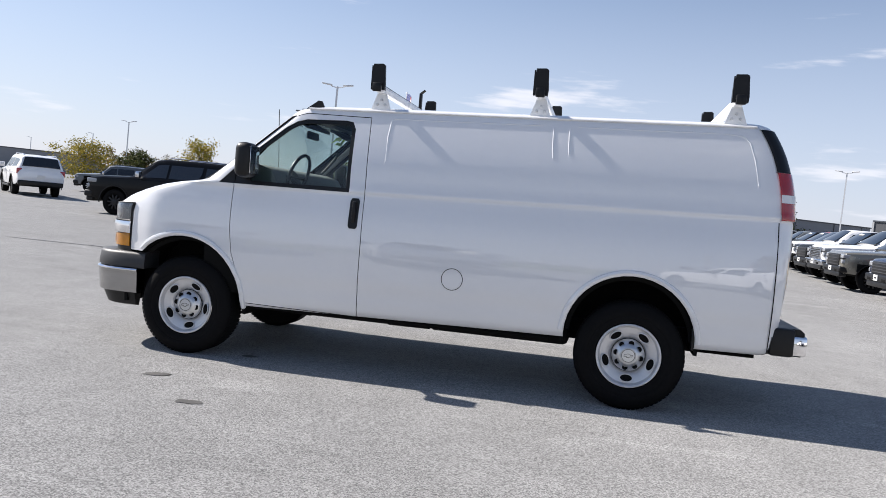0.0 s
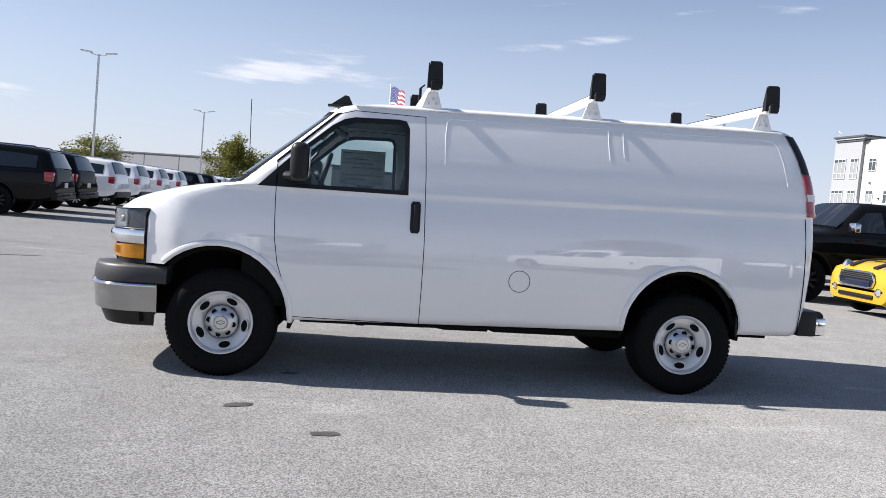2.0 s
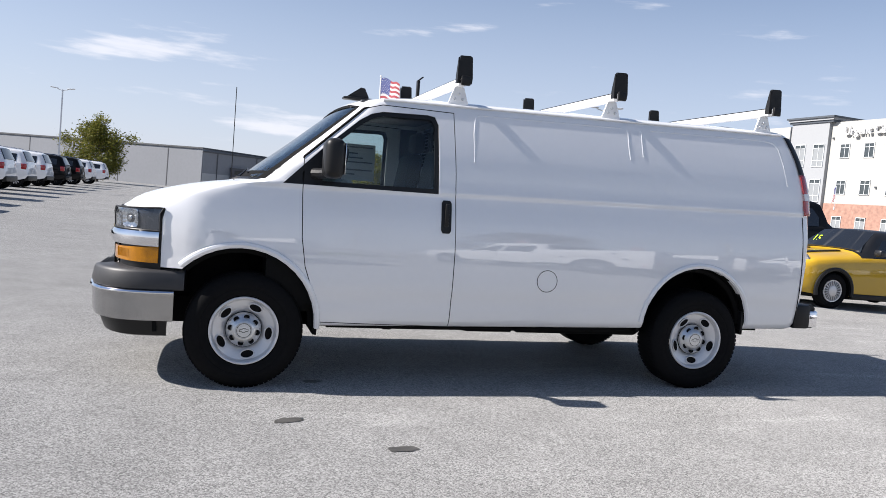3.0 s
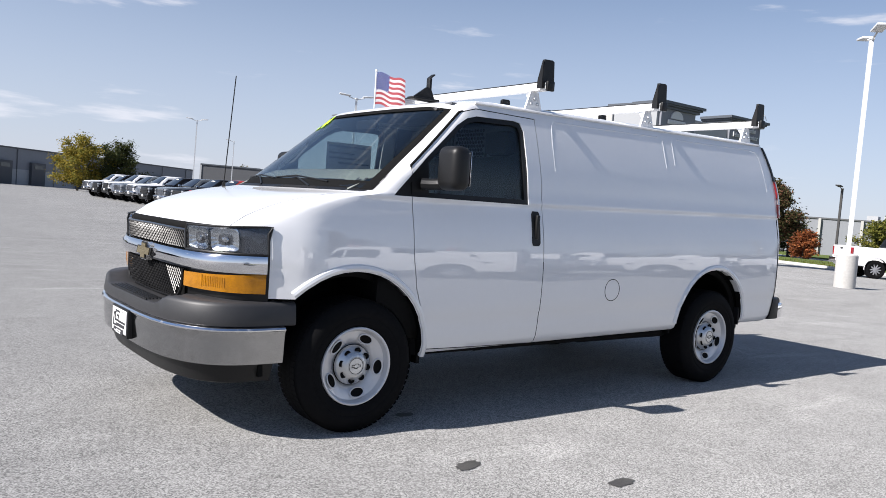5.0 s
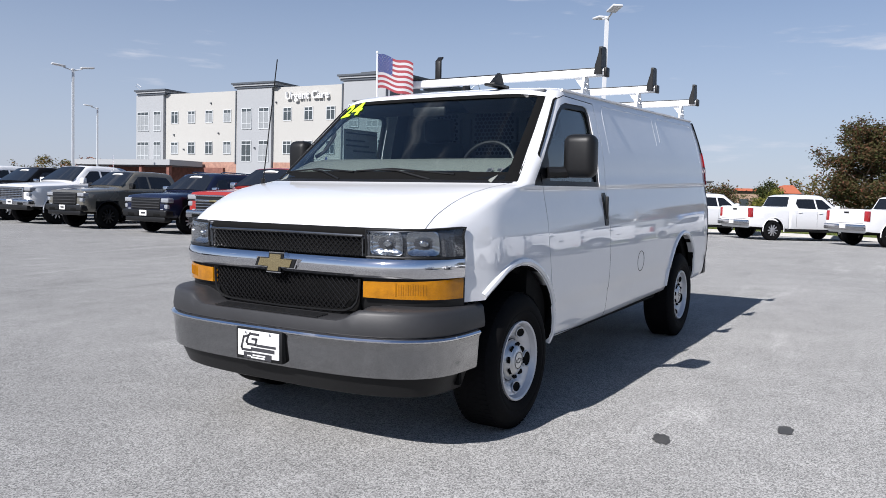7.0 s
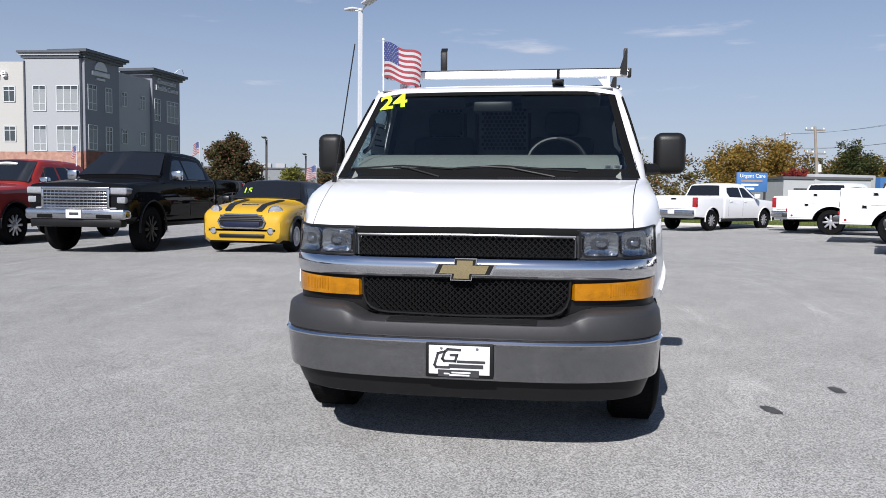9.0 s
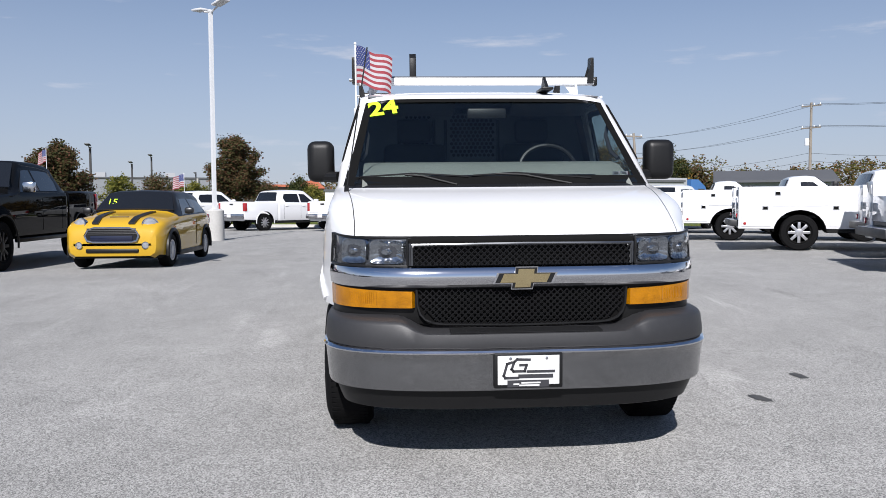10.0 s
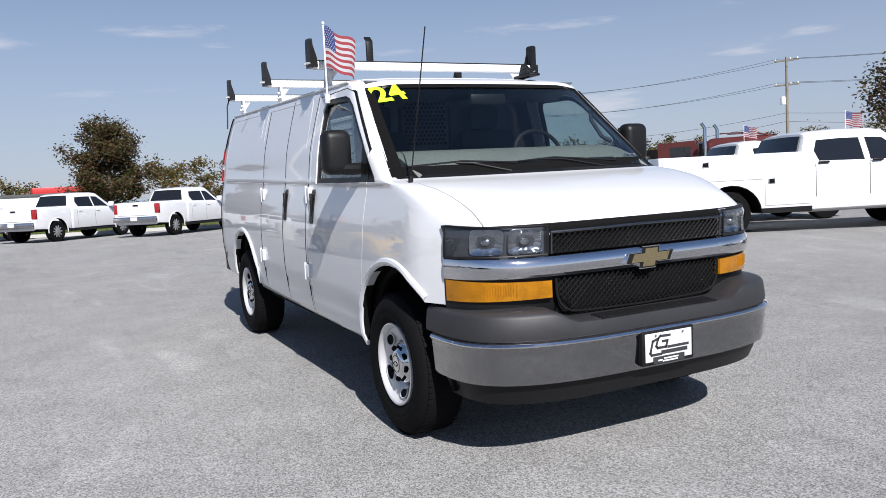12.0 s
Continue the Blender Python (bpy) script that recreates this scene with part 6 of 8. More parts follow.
        pts = [(-0.60, s * 0.31, 0.795), (-0.35, s * 0.33, 0.893), (0.0, s * 0.35, 0.94), (0.45, s * 0.37, 0.982)]
        strip = bmesh.new()
        rows = [[strip.verts.new((x, y - 0.055, z + 0.034 - 0.05 * abs(abs(y) - 0.3))) for x, y, z in pts], [strip.verts.new((x, y + 0.055, z + 0.034 - 0.05 * abs(abs(y) - 0.3))) for x, y, z in pts]]
        for i in range(3):
            strip.faces.new((rows[0][i], rows[0][i + 1], rows[1][i + 1], rows[1][i]))
        ext = bmesh.ops.extrude_face_region(strip, geom=strip.faces[:])
        for v in ext["geom"]:
            if isinstance(v, bmesh.types.BMVert):
                v.co.z -= 0.03
        part("bonnet_stripe", strip, M_STRIPE, top, "black bonnet stripe")
        part("tail_light", box(2.98, 3.13, *sorted((s * 0.66, s * 0.80)), 0.72, 0.92, 0.02), M_REDLENS, top)
    hexa = [(-0.46, 0.60), (-0.40, 0.70), (-0.30, 0.735), (0.30, 0.735), (0.40, 0.70), (0.46, 0.60), (0.42, 0.51), (0.32, 0.485), (-0.32, 0.485), (-0.42, 0.51)]
    g = part("grille", prism(hexa, "x", -0.705, -0.55), M_PLASTIC, top, "black grille with chrome frame")
    part("grille_frame", tube([(-0.70, y, z) for y, z in hexa + hexa[:1]], 0.018, 6), M_CHROME, g)
    for z in (0.62, 0.65, 0.68, 0.71):
        part("grille_bar", box(-0.715, -0.70, -0.42, 0.42, z, z + 0.018, 0.004), M_GREYPLASTIC, g)
    part("grille_panel", box(-0.718, -0.70, -0.36, 0.36, 0.50, 0.60, 0.01), M_BLUEPAINT, g, "dark blue blank plate")
    part("lower_intake", box(-0.705, -0.55, -0.45, 0.45, 0.30, 0.37, 0.02), M_PLASTIC, top)
    part("bonnet_scoop", box(-0.30, -0.24, -0.16, 0.16, 0.905, 0.925, 0.006), M_PLASTIC, top)
    m = Matrix(((0, 0.66, -0.75, 0.70), (-1, 0, 0, 0.46), (0, 0.75, 0.66, 1.12), (0, 0, 0, 1)))
    flat_text("15", 0.20, M_LIME, "marker_writing", top, m @ Matrix.Translation((0, 0, 0.035)), 0.004)
    return top


build_hatch()


# ---- service trucks ----
def build_service_truck(m, crew, label):
    top = empty("service_truck", m, label, "utility truck", "white service trucks in a row")
    lift, r = -0.05, 0.415
    cab = [s for s in pickup_stations(lift)][:14]
    shift = 0.0 if crew else 0.85
    if not crew:
        cab = [(x if x < 1.5 else x - 0.85, *rest) for x, *rest in cab]
        cab = [c for i, c in enumerate(cab) if i == 0 or c[0] > cab[i - 1][0]]
    st = cab
    base = 4.35 - shift
    body = loft(st)
    arch = 0.50
    for s in (-1, 1):
        body = cut(body, prism([(arch * math.cos(2 * math.pi * i / 24), r + 0.02 + arch * math.sin(2 * math.pi * i / 24)) for i in range(24)], "y", *sorted((s * 0.6, s * 1.3))))
    part("cab", body, M_WHITE, top)
    part("windscreen", cross_glass(0.56, st[5][4] + 0.02, st[5][3] * 0.86, 1.20, st[7][4] - 0.03, st[7][5] - 0.06), M_DARKGLASS, top)
    part("rear_window", cross_glass(2.955 - shift, 1.40 + lift, 0.78, 2.80 - shift, 1.80 + lift, 0.66), M_DARKGLASS, top)
    panes = [[(0.80, 0.06), (1.62, 0.06), (1.62, 0.93), (1.28, 0.93)]]
    if crew:
        panes.append([(1.74, 0.06), (2.62, 0.06), (2.66, 0.5), (2.56, 0.93), (1.74, 0.93)])
    for s in (-1, 1):
        for p in panes:
            part("side_window", side_glass(st, p, s), M_DARKGLASS, top)
        for x0 in ((1.68, 2.72) if crew else (1.75,)):
            part("door_seam", tube([(x0, s * 1.029, 0.66), (x0, s * 1.03, 1.35)], 0.005, 4), M_DARK, top)
            part("door_handle", box(x0 - 0.26, x0 - 0.05, *sorted((s * 1.01, s * 1.05)), 1.245, 1.285, 0.015), M_PLASTIC, top, "black door handle")
        part("mirror", box(0.72, 0.88, *sorted((s * 1.08, s * 1.30)), 1.40, 1.68, 0.04), M_PLASTIC, top)
        part("tail_lamp", moved(lathe([(0.0, -0.01), (0.05, -0.008), (0.055, 0.02)], 16, "x"), Matrix.Diagonal((-1, 1, 1, 1)) @ pose(-(base + 1.36), s * 0.98, 0.80)), M_REDLENS, top)
    # service body: two side packs with doors, open bed between
    x0, x1, zl, zh = base - 1.53, base + 1.30, 0.50, 1.47
    for s in (-1, 1):
        pack = box(x0, x1, *sorted((s * 0.64, s * 1.10)), zl, zh, 0.015)
        hole = prism([(base + 0.56 * math.cos(2 * math.pi * i / 24), r + 0.02 + 0.50 * math.sin(2 * math.pi * i / 24)) for i in range(24)], "y", *sorted((s * 0.6, s * 1.2)))
        pk = part("side_pack", cut(pack, hole), M_WHITE, top, "white steel tool compartments", smooth=30)
        part("wheel_well", box(base - 0.60, base + 0.60, *sorted((s * 0.60, s * 0.655)), 0.46, 1.0), M_DARK, pk)
        ring = [(base + 0.56 * math.cos(q), r + 0.02 + 0.50 * math.sin(q)) for q in np.linspace(0, math.pi, 17)] + [(base + 0.545 * math.cos(q), r + 0.02 + 0.485 * math.sin(q)) for q in np.linspace(math.pi, 0, 17)]
        part("well_liner", prism(ring, "y", *sorted((s * 0.66, s * 1.094))), M_DARK, pk)
        # black strip along the foot of the pack, ahead of the wheel
        part("lower_black_strip", box(x0 + 0.02, base - 0.57, *sorted((s * 0.70, s * 1.085)), zl - 0.09, zl - 0.002), M_PLASTIC, pk)
        part("side_lamp", moved(lathe([(0.0, -0.012), (0.03, -0.010), (0.035, 0.0)], 14, "y"), pose(x1 - 0.12, s * 1.112, zl + 0.12, 0, 0, 0 if s < 0 else 180)), M_REDLENS, pk)
        doors = [(x0 + 0.04, base - 0.62, zl + 0.05, zh - 0.05), (base - 0.60, base + 0.60, 1.02, zh - 0.05), (base + 0.62, x1 - 0.05, zl + 0.05, zh - 0.05)]
        for a, b, c, d in doors:
            door = part("tool_door", box(a, b, *sorted((s * 1.098, s * 1.112)), c, d, 0.006), M_WHITE, pk)
            xm = b - 0.12 if a < base else a + 0.12
            lz = (c + d) / 2 if c < 1.0 else d - 0.10
            part("latch", box(xm - 0.065, xm + 0.065, *sorted((s * 1.110, s * 1.120)), lz - 0.055, lz + 0.055, 0.008), M_ALU, door, "steel paddle latch")
            part("latch_hole", box(xm - 0.048, xm + 0.048, *sorted((s * 1.118, s * 1.124)), lz - 0.04, lz + 0.03, 0.004), M_DARK, door)
        part("rear_post", box(x1 - 0.02, x1 + 0.02, *sorted((s * 0.62, s * 1.10)), zl, zh, 0.01), M_WHITE, pk)
        for z in (0.95, 1.25):
            part("hinge", box(x1 + 0.02, x1 + 0.05, *sorted((s * 0.66, s * 0.74)), z, z + 0.16, 0.01), M_ALU, pk)
    part("bed_floor", box(x0, x1, -0.66, 0.66, 0.74, 0.80), M_GREYPLASTIC, top)
    part("tailgate", box(x1 - 0.03, x1 + 0.02, -0.62, 0.62, 0.80, 1.22, 0.01), M_WHITE, top)
    part("rear_bumper", box(x1 + 0.02, x1 + 0.20, -1.0, 1.0, 0.56, 0.70, 0.015), M_GREYPLASTIC, top, "dark step bumper")
    part("step_grip", box(x1 + 0.03, x1 + 0.18, -0.9, 0.9, 0.702, 0.71), M_ALU, top)
    part("frame_rail", box(-0.6, x1, -0.45, 0.45, 0.48, 0.66), M_DARK, top)
    part("front_bumper", box(-1.02, -0.75, -0.96, 0.96, 0.62, 0.86, 0.06), M_SILVERTRIM, top)
    for x in (0.0, base):
        for s in (-1, 1):
            simple_wheel(top, x, s * 0.88, r, M_WHEELALU, 8)
    return top


build_service_truck(spot(5.65, -12.58, 70), True, "white crew-cab service truck with tool compartments")
short_truck = build_service_truck(spot(12.51, -12.27, 70), False, "white service truck with steel tool compartments")
for x, y in ((9.0, -13.5), (17.2, -12.7), (22.6, -12.8), (-1.2, -13.1), (-6.6, -13.4)):
    copy_thing(short_truck, spot(x, y, 70))

# flags on parked vehicles
small = build_flag(LEVEL @ pose(2.0, 20.0, 1.9), "small flag on a parked vehicle")
for x, y, z, turn in ((13.0, 8.17, 2.02, 60), (12.4, 5.08, 1.46, 70), (13.2, 11.5, 1.93, 60), (6.25, -11.35, 1.92, 215), (9.5, -12.2, 1.93, 215)):
    copy_thing(small, pose(x, y, z, 0, 0, turn))
small.matrix_world = pose(13.5, 21.4, 1.98, 0, 0, 60)

# ---- the site: grass, lamps, buildings, trees ----
M_GRASS = material("dry_autumn_grass", (0.10, 0.13, 0.035), 0.9, vary=0.45, scale=0.6, bump=0.8, bump_scale=14, spec=0.1)
M_KERB = material("kerb_concrete", (0.50, 0.49, 0.46), 0.85, vary=0.15, scale=1.0)
M_EIFSWHITE = material("off_white_render", (0.41, 0.403, 0.38), 0.9, vary=0.03, scale=0.4)
M_EIFSGREY = material("pale_blue_grey_render", (0.32, 0.331, 0.343), 0.9, vary=0.03, scale=0.4)
M_CHARCOAL = material("charcoal_render", (0.20, 0.21, 0.24), 0.85, vary=0.06, scale=0.5)
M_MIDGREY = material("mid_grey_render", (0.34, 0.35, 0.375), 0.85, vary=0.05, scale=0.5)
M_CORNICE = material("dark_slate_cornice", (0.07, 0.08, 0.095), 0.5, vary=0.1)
M_FRAME = material("pale_window_frame", (0.52, 0.54, 0.55), 0.5, vary=0.05)
M_BLIND = material("window_blind", (0.24, 0.255, 0.265), 0.6, vary=0.1, scale=0.8)
M_PANE = material("building_glass", (0.05, 0.06, 0.065), 0.06, vary=0.3, scale=0.9, spec=0.7)
M_WARE = material("grey_cladding", (0.21, 0.22, 0.24), 0.7, vary=0.07, scale=0.2)
M_WARELIGHT = material("light_grey_cladding", (0.36, 0.37, 0.38), 0.7, vary=0.07, scale=0.2)
M_WAREDARK = material("dark_grey_cladding", (0.085, 0.088, 0.095), 0.7, vary=0.08, scale=0.2)
M_TANWALL = material("tan_brick", (0.30, 0.21, 0.15), 0.85, vary=0.1, scale=0.5)
M_ROOFRED = material("orange_red_roof", (0.42, 0.12, 0.06), 0.7, vary=0.1, scale=0.6)
M_CANOPYRED = material("red_canopy", (0.5, 0.03, 0.03), 0.4, vary=0.05)
M_SIGNBLUE = material("blue_sign_board", (0.06, 0.16, 0.38), 0.4, vary=0.05)
M_LETTER = material("sign_letter", (0.78, 0.78, 0.78), 0.4, vary=0.02)
M_LETTERDARK = material("grey_sign_letter", (0.5, 0.51, 0.52), 0.4, vary=0.05)
M_BARK = material("grey_brown_bark", (0.11, 0.085, 0.065), 0.9, vary=0.3, scale=4, bump=0.6, bump_scale=18)
M_POLEWOOD = material("weathered_pole_wood", (0.24, 0.21, 0.175), 0.9, vary=0.2, scale=2)
M_DARKPOLE = material("dark_bronze_pole", (0.035, 0.034, 0.034), 0.5, vary=0.1)
# wooded ridge in blue-grey: the haze of distance is mixed into the colour
M_RIDGE = material("haze_tinted_ridge", (0.20, 0.25, 0.30), 1.0, vary=0.12, scale=0.01, spec=0.0)


def brick_wall(name, tone):
    m = bpy.data.materials.new(name)
    m.use_nodes = True
    n, l = m.node_tree.nodes, m.node_tree.links
    p = n["Principled BSDF"]
    p.inputs["Roughness"].default_value = 0.85
    co, tex = n.new("ShaderNodeTexCoord"), n.new("ShaderNodeTexNoise")
    tex.inputs["Scale"].default_value, tex.inputs["Detail"].default_value = 2.5, 8
    l.new(co.outputs["Object"], tex.inputs["Vector"])
    ramp = n.new("ShaderNodeValToRGB")
    e = ramp.color_ramp.elements
    e[0].position, e[0].color = 0.3, (*[c * 0.72 for c in tone], 1)
    e[1].position, e[1].color = 0.7, (*[c * 1.2 for c in tone], 1)
    l.new(tex.outputs["Fac"], ramp.inputs["Fac"])
    l.new(ramp.outputs[0], p.inputs["Base Color"])
    return m


M_SALMON = brick_wall("salmon_brick", (0.36, 0.205, 0.155))
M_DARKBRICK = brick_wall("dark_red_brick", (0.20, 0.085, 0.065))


def leaf_material(name, tones):
    """Leaves whose colour changes from clump to clump; light shines through them a little."""
    m = bpy.data.materials.new(name)
    m.use_nodes = True
    n, l = m.node_tree.nodes, m.node_tree.links
    p = n["Principled BSDF"]
    p.inputs["Roughness"].default_value, p.inputs["Specular IOR Level"].default_value = 0.7, 0.2
    geo_in, ramp = n.new("ShaderNodeNewGeometry"), n.new("ShaderNodeValToRGB")
    e = ramp.color_ramp.elements
    while len(e) < len(tones):
        e.new(0.5)
    for i, c in enumerate(tones):
        e[i].position, e[i].color = i / (len(tones) - 1), (*c, 1)
    l.new(geo_in.outputs["Random Per Island"], ramp.inputs["Fac"])
    l.new(ramp.outputs[0], p.inputs["Base Color"])
    through_leaf, blend = n.new("ShaderNodeBsdfTranslucent"), n.new("ShaderNodeMixShader")
    l.new(ramp.outputs[0], through_leaf.inputs["Color"])
    blend.inputs[0].default_value = 0.3
    l.new(p.outputs[0], blend.inputs[1])
    l.new(through_leaf.outputs[0], blend.inputs[2])
    l.new(blend.outputs[0], n["Material Output"].inputs["Surface"])
    return m


LEAF_RUST = leaf_material("rust_leaves", [(0.055, 0.065, 0.022), (0.12, 0.055, 0.032), (0.065, 0.085, 0.028), (0.15, 0.065, 0.04), (0.045, 0.055, 0.02), (0.075, 0.075, 0.03)])
LEAF_GOLD = leaf_material("gold_leaves", [(0.20, 0.13, 0.025), (0.32, 0.20, 0.04), (0.14, 0.12, 0.03), (0.26, 0.13, 0.03)])
LEAF_CRIMSON = leaf_material("crimson_leaves", [(0.22, 0.025, 0.025), (0.15, 0.02, 0.02), (0.30, 0.05, 0.035)])
LEAF_YELLOW = leaf_material("yellow_leaves", [(0.17, 0.16, 0.03), (0.34, 0.25, 0.035), (0.12, 0.14, 0.03), (0.42, 0.30, 0.05)])
LEAF_OLIVE = leaf_material("olive_leaves", [(0.10, 0.12, 0.025), (0.20, 0.19, 0.035), (0.07, 0.09, 0.02), (0.25, 0.21, 0.04)])
LEAF_GREEN = leaf_material("dark_green_leaves", [(0.035, 0.05, 0.015), (0.06, 0.075, 0.02), (0.025, 0.035, 0.012), (0.10, 0.09, 0.03)])
LEAF_RED = leaf_material("red_orange_leaves", [(0.26, 0.07, 0.03), (0.36, 0.13, 0.04), (0.14, 0.05, 0.03), (0.28, 0.10, 0.03)])
LEAF_MIXED = leaf_material("mixed_autumn_leaves", [(0.06, 0.08, 0.02), (0.16, 0.12, 0.035), (0.10, 0.11, 0.03), (0.20, 0.09, 0.035), (0.045, 0.055, 0.02)])


def leaves(rng, clumps, per, size, spread):
    """Many small folded leaves round clump centres, as plain lists for one mesh."""
    verts, faces = [], []
    for c in clumps:
        for _ in range(per):
            o = Vector((rng.gauss(0, spread), rng.gauss(0, spread), rng.gauss(0, spread * 0.8)))
            p = Vector(c) + o
            a = Vector((rng.uniform(-1, 1), rng.uniform(-1, 1), rng.uniform(-0.6, 0.6))).normalized()
            b = a.cross(Vector((rng.uniform(-1, 1), rng.uniform(-1, 1), rng.uniform(-1, 1)))).normalized()
            s = size * rng.uniform(0.6, 1.3)
            k = len(verts)
            verts += [p - a * s, p + b * s * 0.5, p + a * s, p - b * s * 0.5]
            faces.append((k, k + 1, k + 2, k + 3))
    return verts, faces


def leaf_mesh(name, verts, faces, mat, parent=None):
    me = bpy.data.meshes.new(name)
    me.from_pydata([tuple(v) for v in verts], [], faces)
    me.materials.append(mat)
    ob = new(name, me)
    if parent:
        ob.parent = parent
    return ob


def build_tree(x, y, height, radius, mat, label, seed, low=0.22, per=38, size=0.11, clumps=70, z=0.0, wide_at=0.45):
    """A trunk with limbs that rise outwards; leaf clumps hang along each limb, so the crown has lobes and gaps."""
    rng = random.Random(seed)
    top = empty("tree", pose(x, y, z), label, "tree")
    trunk = bmesh.new()
    spine = [Vector((0, 0, -0.1)), Vector((0.03, 0.02, height * 0.3)), Vector((-0.03, 0.05, height * 0.6)), Vector((0.02, 0.0, height * 0.86))]
    tube(spine, height * 0.018 + 0.02, 8, trunk, 0.25)
    centres = []
    limbs = max(9, clumps // 5)
    for i in range(limbs):
        h = (i + rng.random()) / limbs
        a = i * 2.4 + rng.uniform(-0.5, 0.5)
        reach = radius * (0.35 + 0.65 * math.sin(math.pi * min(1.0, 0.18 + 0.80 * h) ** 0.85)) * rng.uniform(0.72, 1.18)
        start = Vector((0, 0, height * (max(low - 0.08, 0.05) + (0.70 - low * 0.5) * h)))
        end = Vector((reach * math.cos(a), reach * math.sin(a), height * (low + (1.0 - low) * (0.10 + 0.86 * h)) + rng.uniform(-0.05, 0.05) * height))
        end.z = min(end.z, height * 0.98)
        mid = start.lerp(end, 0.5) + Vector((0, 0, -0.02 * height))
        tube([start, mid, end], 0.010 * height * (1.15 - 0.6 * h), 5, trunk, 0.2)
        n = max(3, round(clumps / limbs))
        for k in range(n):
            u = 0.30 + 0.70 * (k + rng.random()) / n
            c = start.lerp(end, u)
            centres.append(c + Vector((rng.gauss(0, 1), rng.gauss(0, 1), rng.gauss(0, 0.8))) * radius * 0.09)
    for k in range(max(3, clumps // 14)):
        centres.append(Vector((rng.gauss(0, 0.12) * radius, rng.gauss(0, 0.12) * radius, height * rng.uniform(0.55, 0.97))))
    part("trunk", trunk, M_BARK, top, smooth=60)
    v, f = leaves(rng, centres, per, size, radius * 0.115)
    leaf_mesh("crown", v, f, mat, top)
    return top


# reddish trees behind the work pickups
RUST = "young tree with rust-red and green autumn leaves"
build_tree(39.6, -0.4, 5.75, 2.0, LEAF_RUST, RUST, 1, 0.26, 150, 0.075, 150, 0.0, 0.6)
build_tree(40.2, 9.5, 5.05, 1.45, LEAF_RUST, RUST, 2, 0.30, 190, 0.08, 110, 0.0, 0.6)
build_tree(35.8, 17.4, 4.5, 1.5, LEAF_RUST, RUST, 3, 0.30, 190, 0.08, 110, 0.0, 0.6)
# yellow ones along the warehouse, dark ones between
YEL = "broad tree with yellowing autumn leaves"
build_tree(-56.5, 74.5, 4.6, 3.6, LEAF_YELLOW, YEL, 4, 0.14, 45, 0.13, 90)
build_tree(-51.5, 77.0, 4.2, 2.6, LEAF_GREEN, "dark green tree beside a yellow one", 5, 0.12, 90, 0.13, 60)
build_tree(-43.0, 76.4, 5.9, 2.9, LEAF_YELLOW, YEL, 6, 0.16, 50, 0.13, 90)
build_tree(-27.6, 83.8, 5.7, 3.3, LEAF_OLIVE, YEL, 7, 0.16, 50, 0.13, 95)
build_tree(-12.1, 82.0, 6.6, 3.2, LEAF_OLIVE, "round olive-yellow tree before a grey warehouse", 8, 0.16, 140, 0.12, 100)
build_tree(18.6, 92.2, 6.5, 3.0, LEAF_YELLOW, YEL, 9, 0.14, 120, 0.13, 95)
build_tree(22.8, 92.4, 6.1, 3.0, LEAF_GREEN, "dark green tree beside a yellow one", 10, 0.14, 120, 0.13, 95)
for k, (x, y, h, r) in enumerate(((31.8, 68.0, 3.9, 1.7), (40.4, 63.2, 4.0, 2.1), (35.5, 72.0, 3.2, 1.3))):
    build_tree(x, y, h, r, LEAF_RED, "small tree with orange-red autumn leaves", 20 + k, 0.2, 80, 0.10, 70)
# shrubs and trees round the far side
for k, (x, y, h, r, mt, word) in enumerate((
        (62.0, 23.4, 3.6, 1.9, LEAF_OLIVE, "small yellow-green tree by a grey building"),
        (66.0, 21.5, 3.7, 2.6, LEAF_RUST, "bushy tree with reddish-brown autumn leaves"),
        (69.0, 19.2, 3.2, 1.8, LEAF_OLIVE, "small yellow-green tree by a grey building"),
        (60.0, 28.3, 2.4, 1.3, LEAF_RED, "low bush with orange-brown leaves"),
        (62.5, 31.0, 3.6, 2.4, LEAF_GREEN, "dark green tree near a grey building"),
        (72.0, 13.6, 3.5, 2.6, LEAF_RUST, "bushy tree with reddish-brown autumn leaves"),
        (74.5, 9.0, 2.9, 2.2, LEAF_OLIVE, "low bush with olive-green leaves"),
        (87.0, 11.5, 4.2, 2.4, LEAF_GREEN, "dark green tree near a grey building"))):
    build_tree(x, y, h, r, mt, word, 40 + k, 0.10, 80, 0.11, 70)
build_tree(10.7, -21.9, 5.4, 2.2, LEAF_RUST, "tall dark tree on a grass strip", 60, 0.28, 150, 0.065, 90)
build_tree(66.0, -24.6, 6.4, 2.3, LEAF_GREEN, "tall dark green tree by the road", 61, 0.12, 120, 0.10, 90)
build_tree(66.5, -15.5, 6.3, 3.2, LEAF_GOLD, "tall golden autumn tree by the road", 64, 0.12, 130, 0.11, 110)
build_tree(68.0, -19.0, 6.5, 3.0, LEAF_GOLD, "tall golden autumn tree by the road", 65, 0.12, 130, 0.11, 110)
build_tree(60.0, -18.2, 3.9, 1.5, LEAF_CRIMSON, "small crimson autumn tree by the road", 66, 0.15, 110, 0.09, 70)
build_tree(70.5, -26.0, 5.2, 3.0, LEAF_GOLD, "broad yellow-brown autumn tree by the road", 62, 0.12, 90, 0.13, 85)
build_tree(72.0, -29.5, 4.6, 2.6, LEAF_RUST, "bushy tree with reddish-brown autumn leaves", 63, 0.12, 55, 0.17, 75)


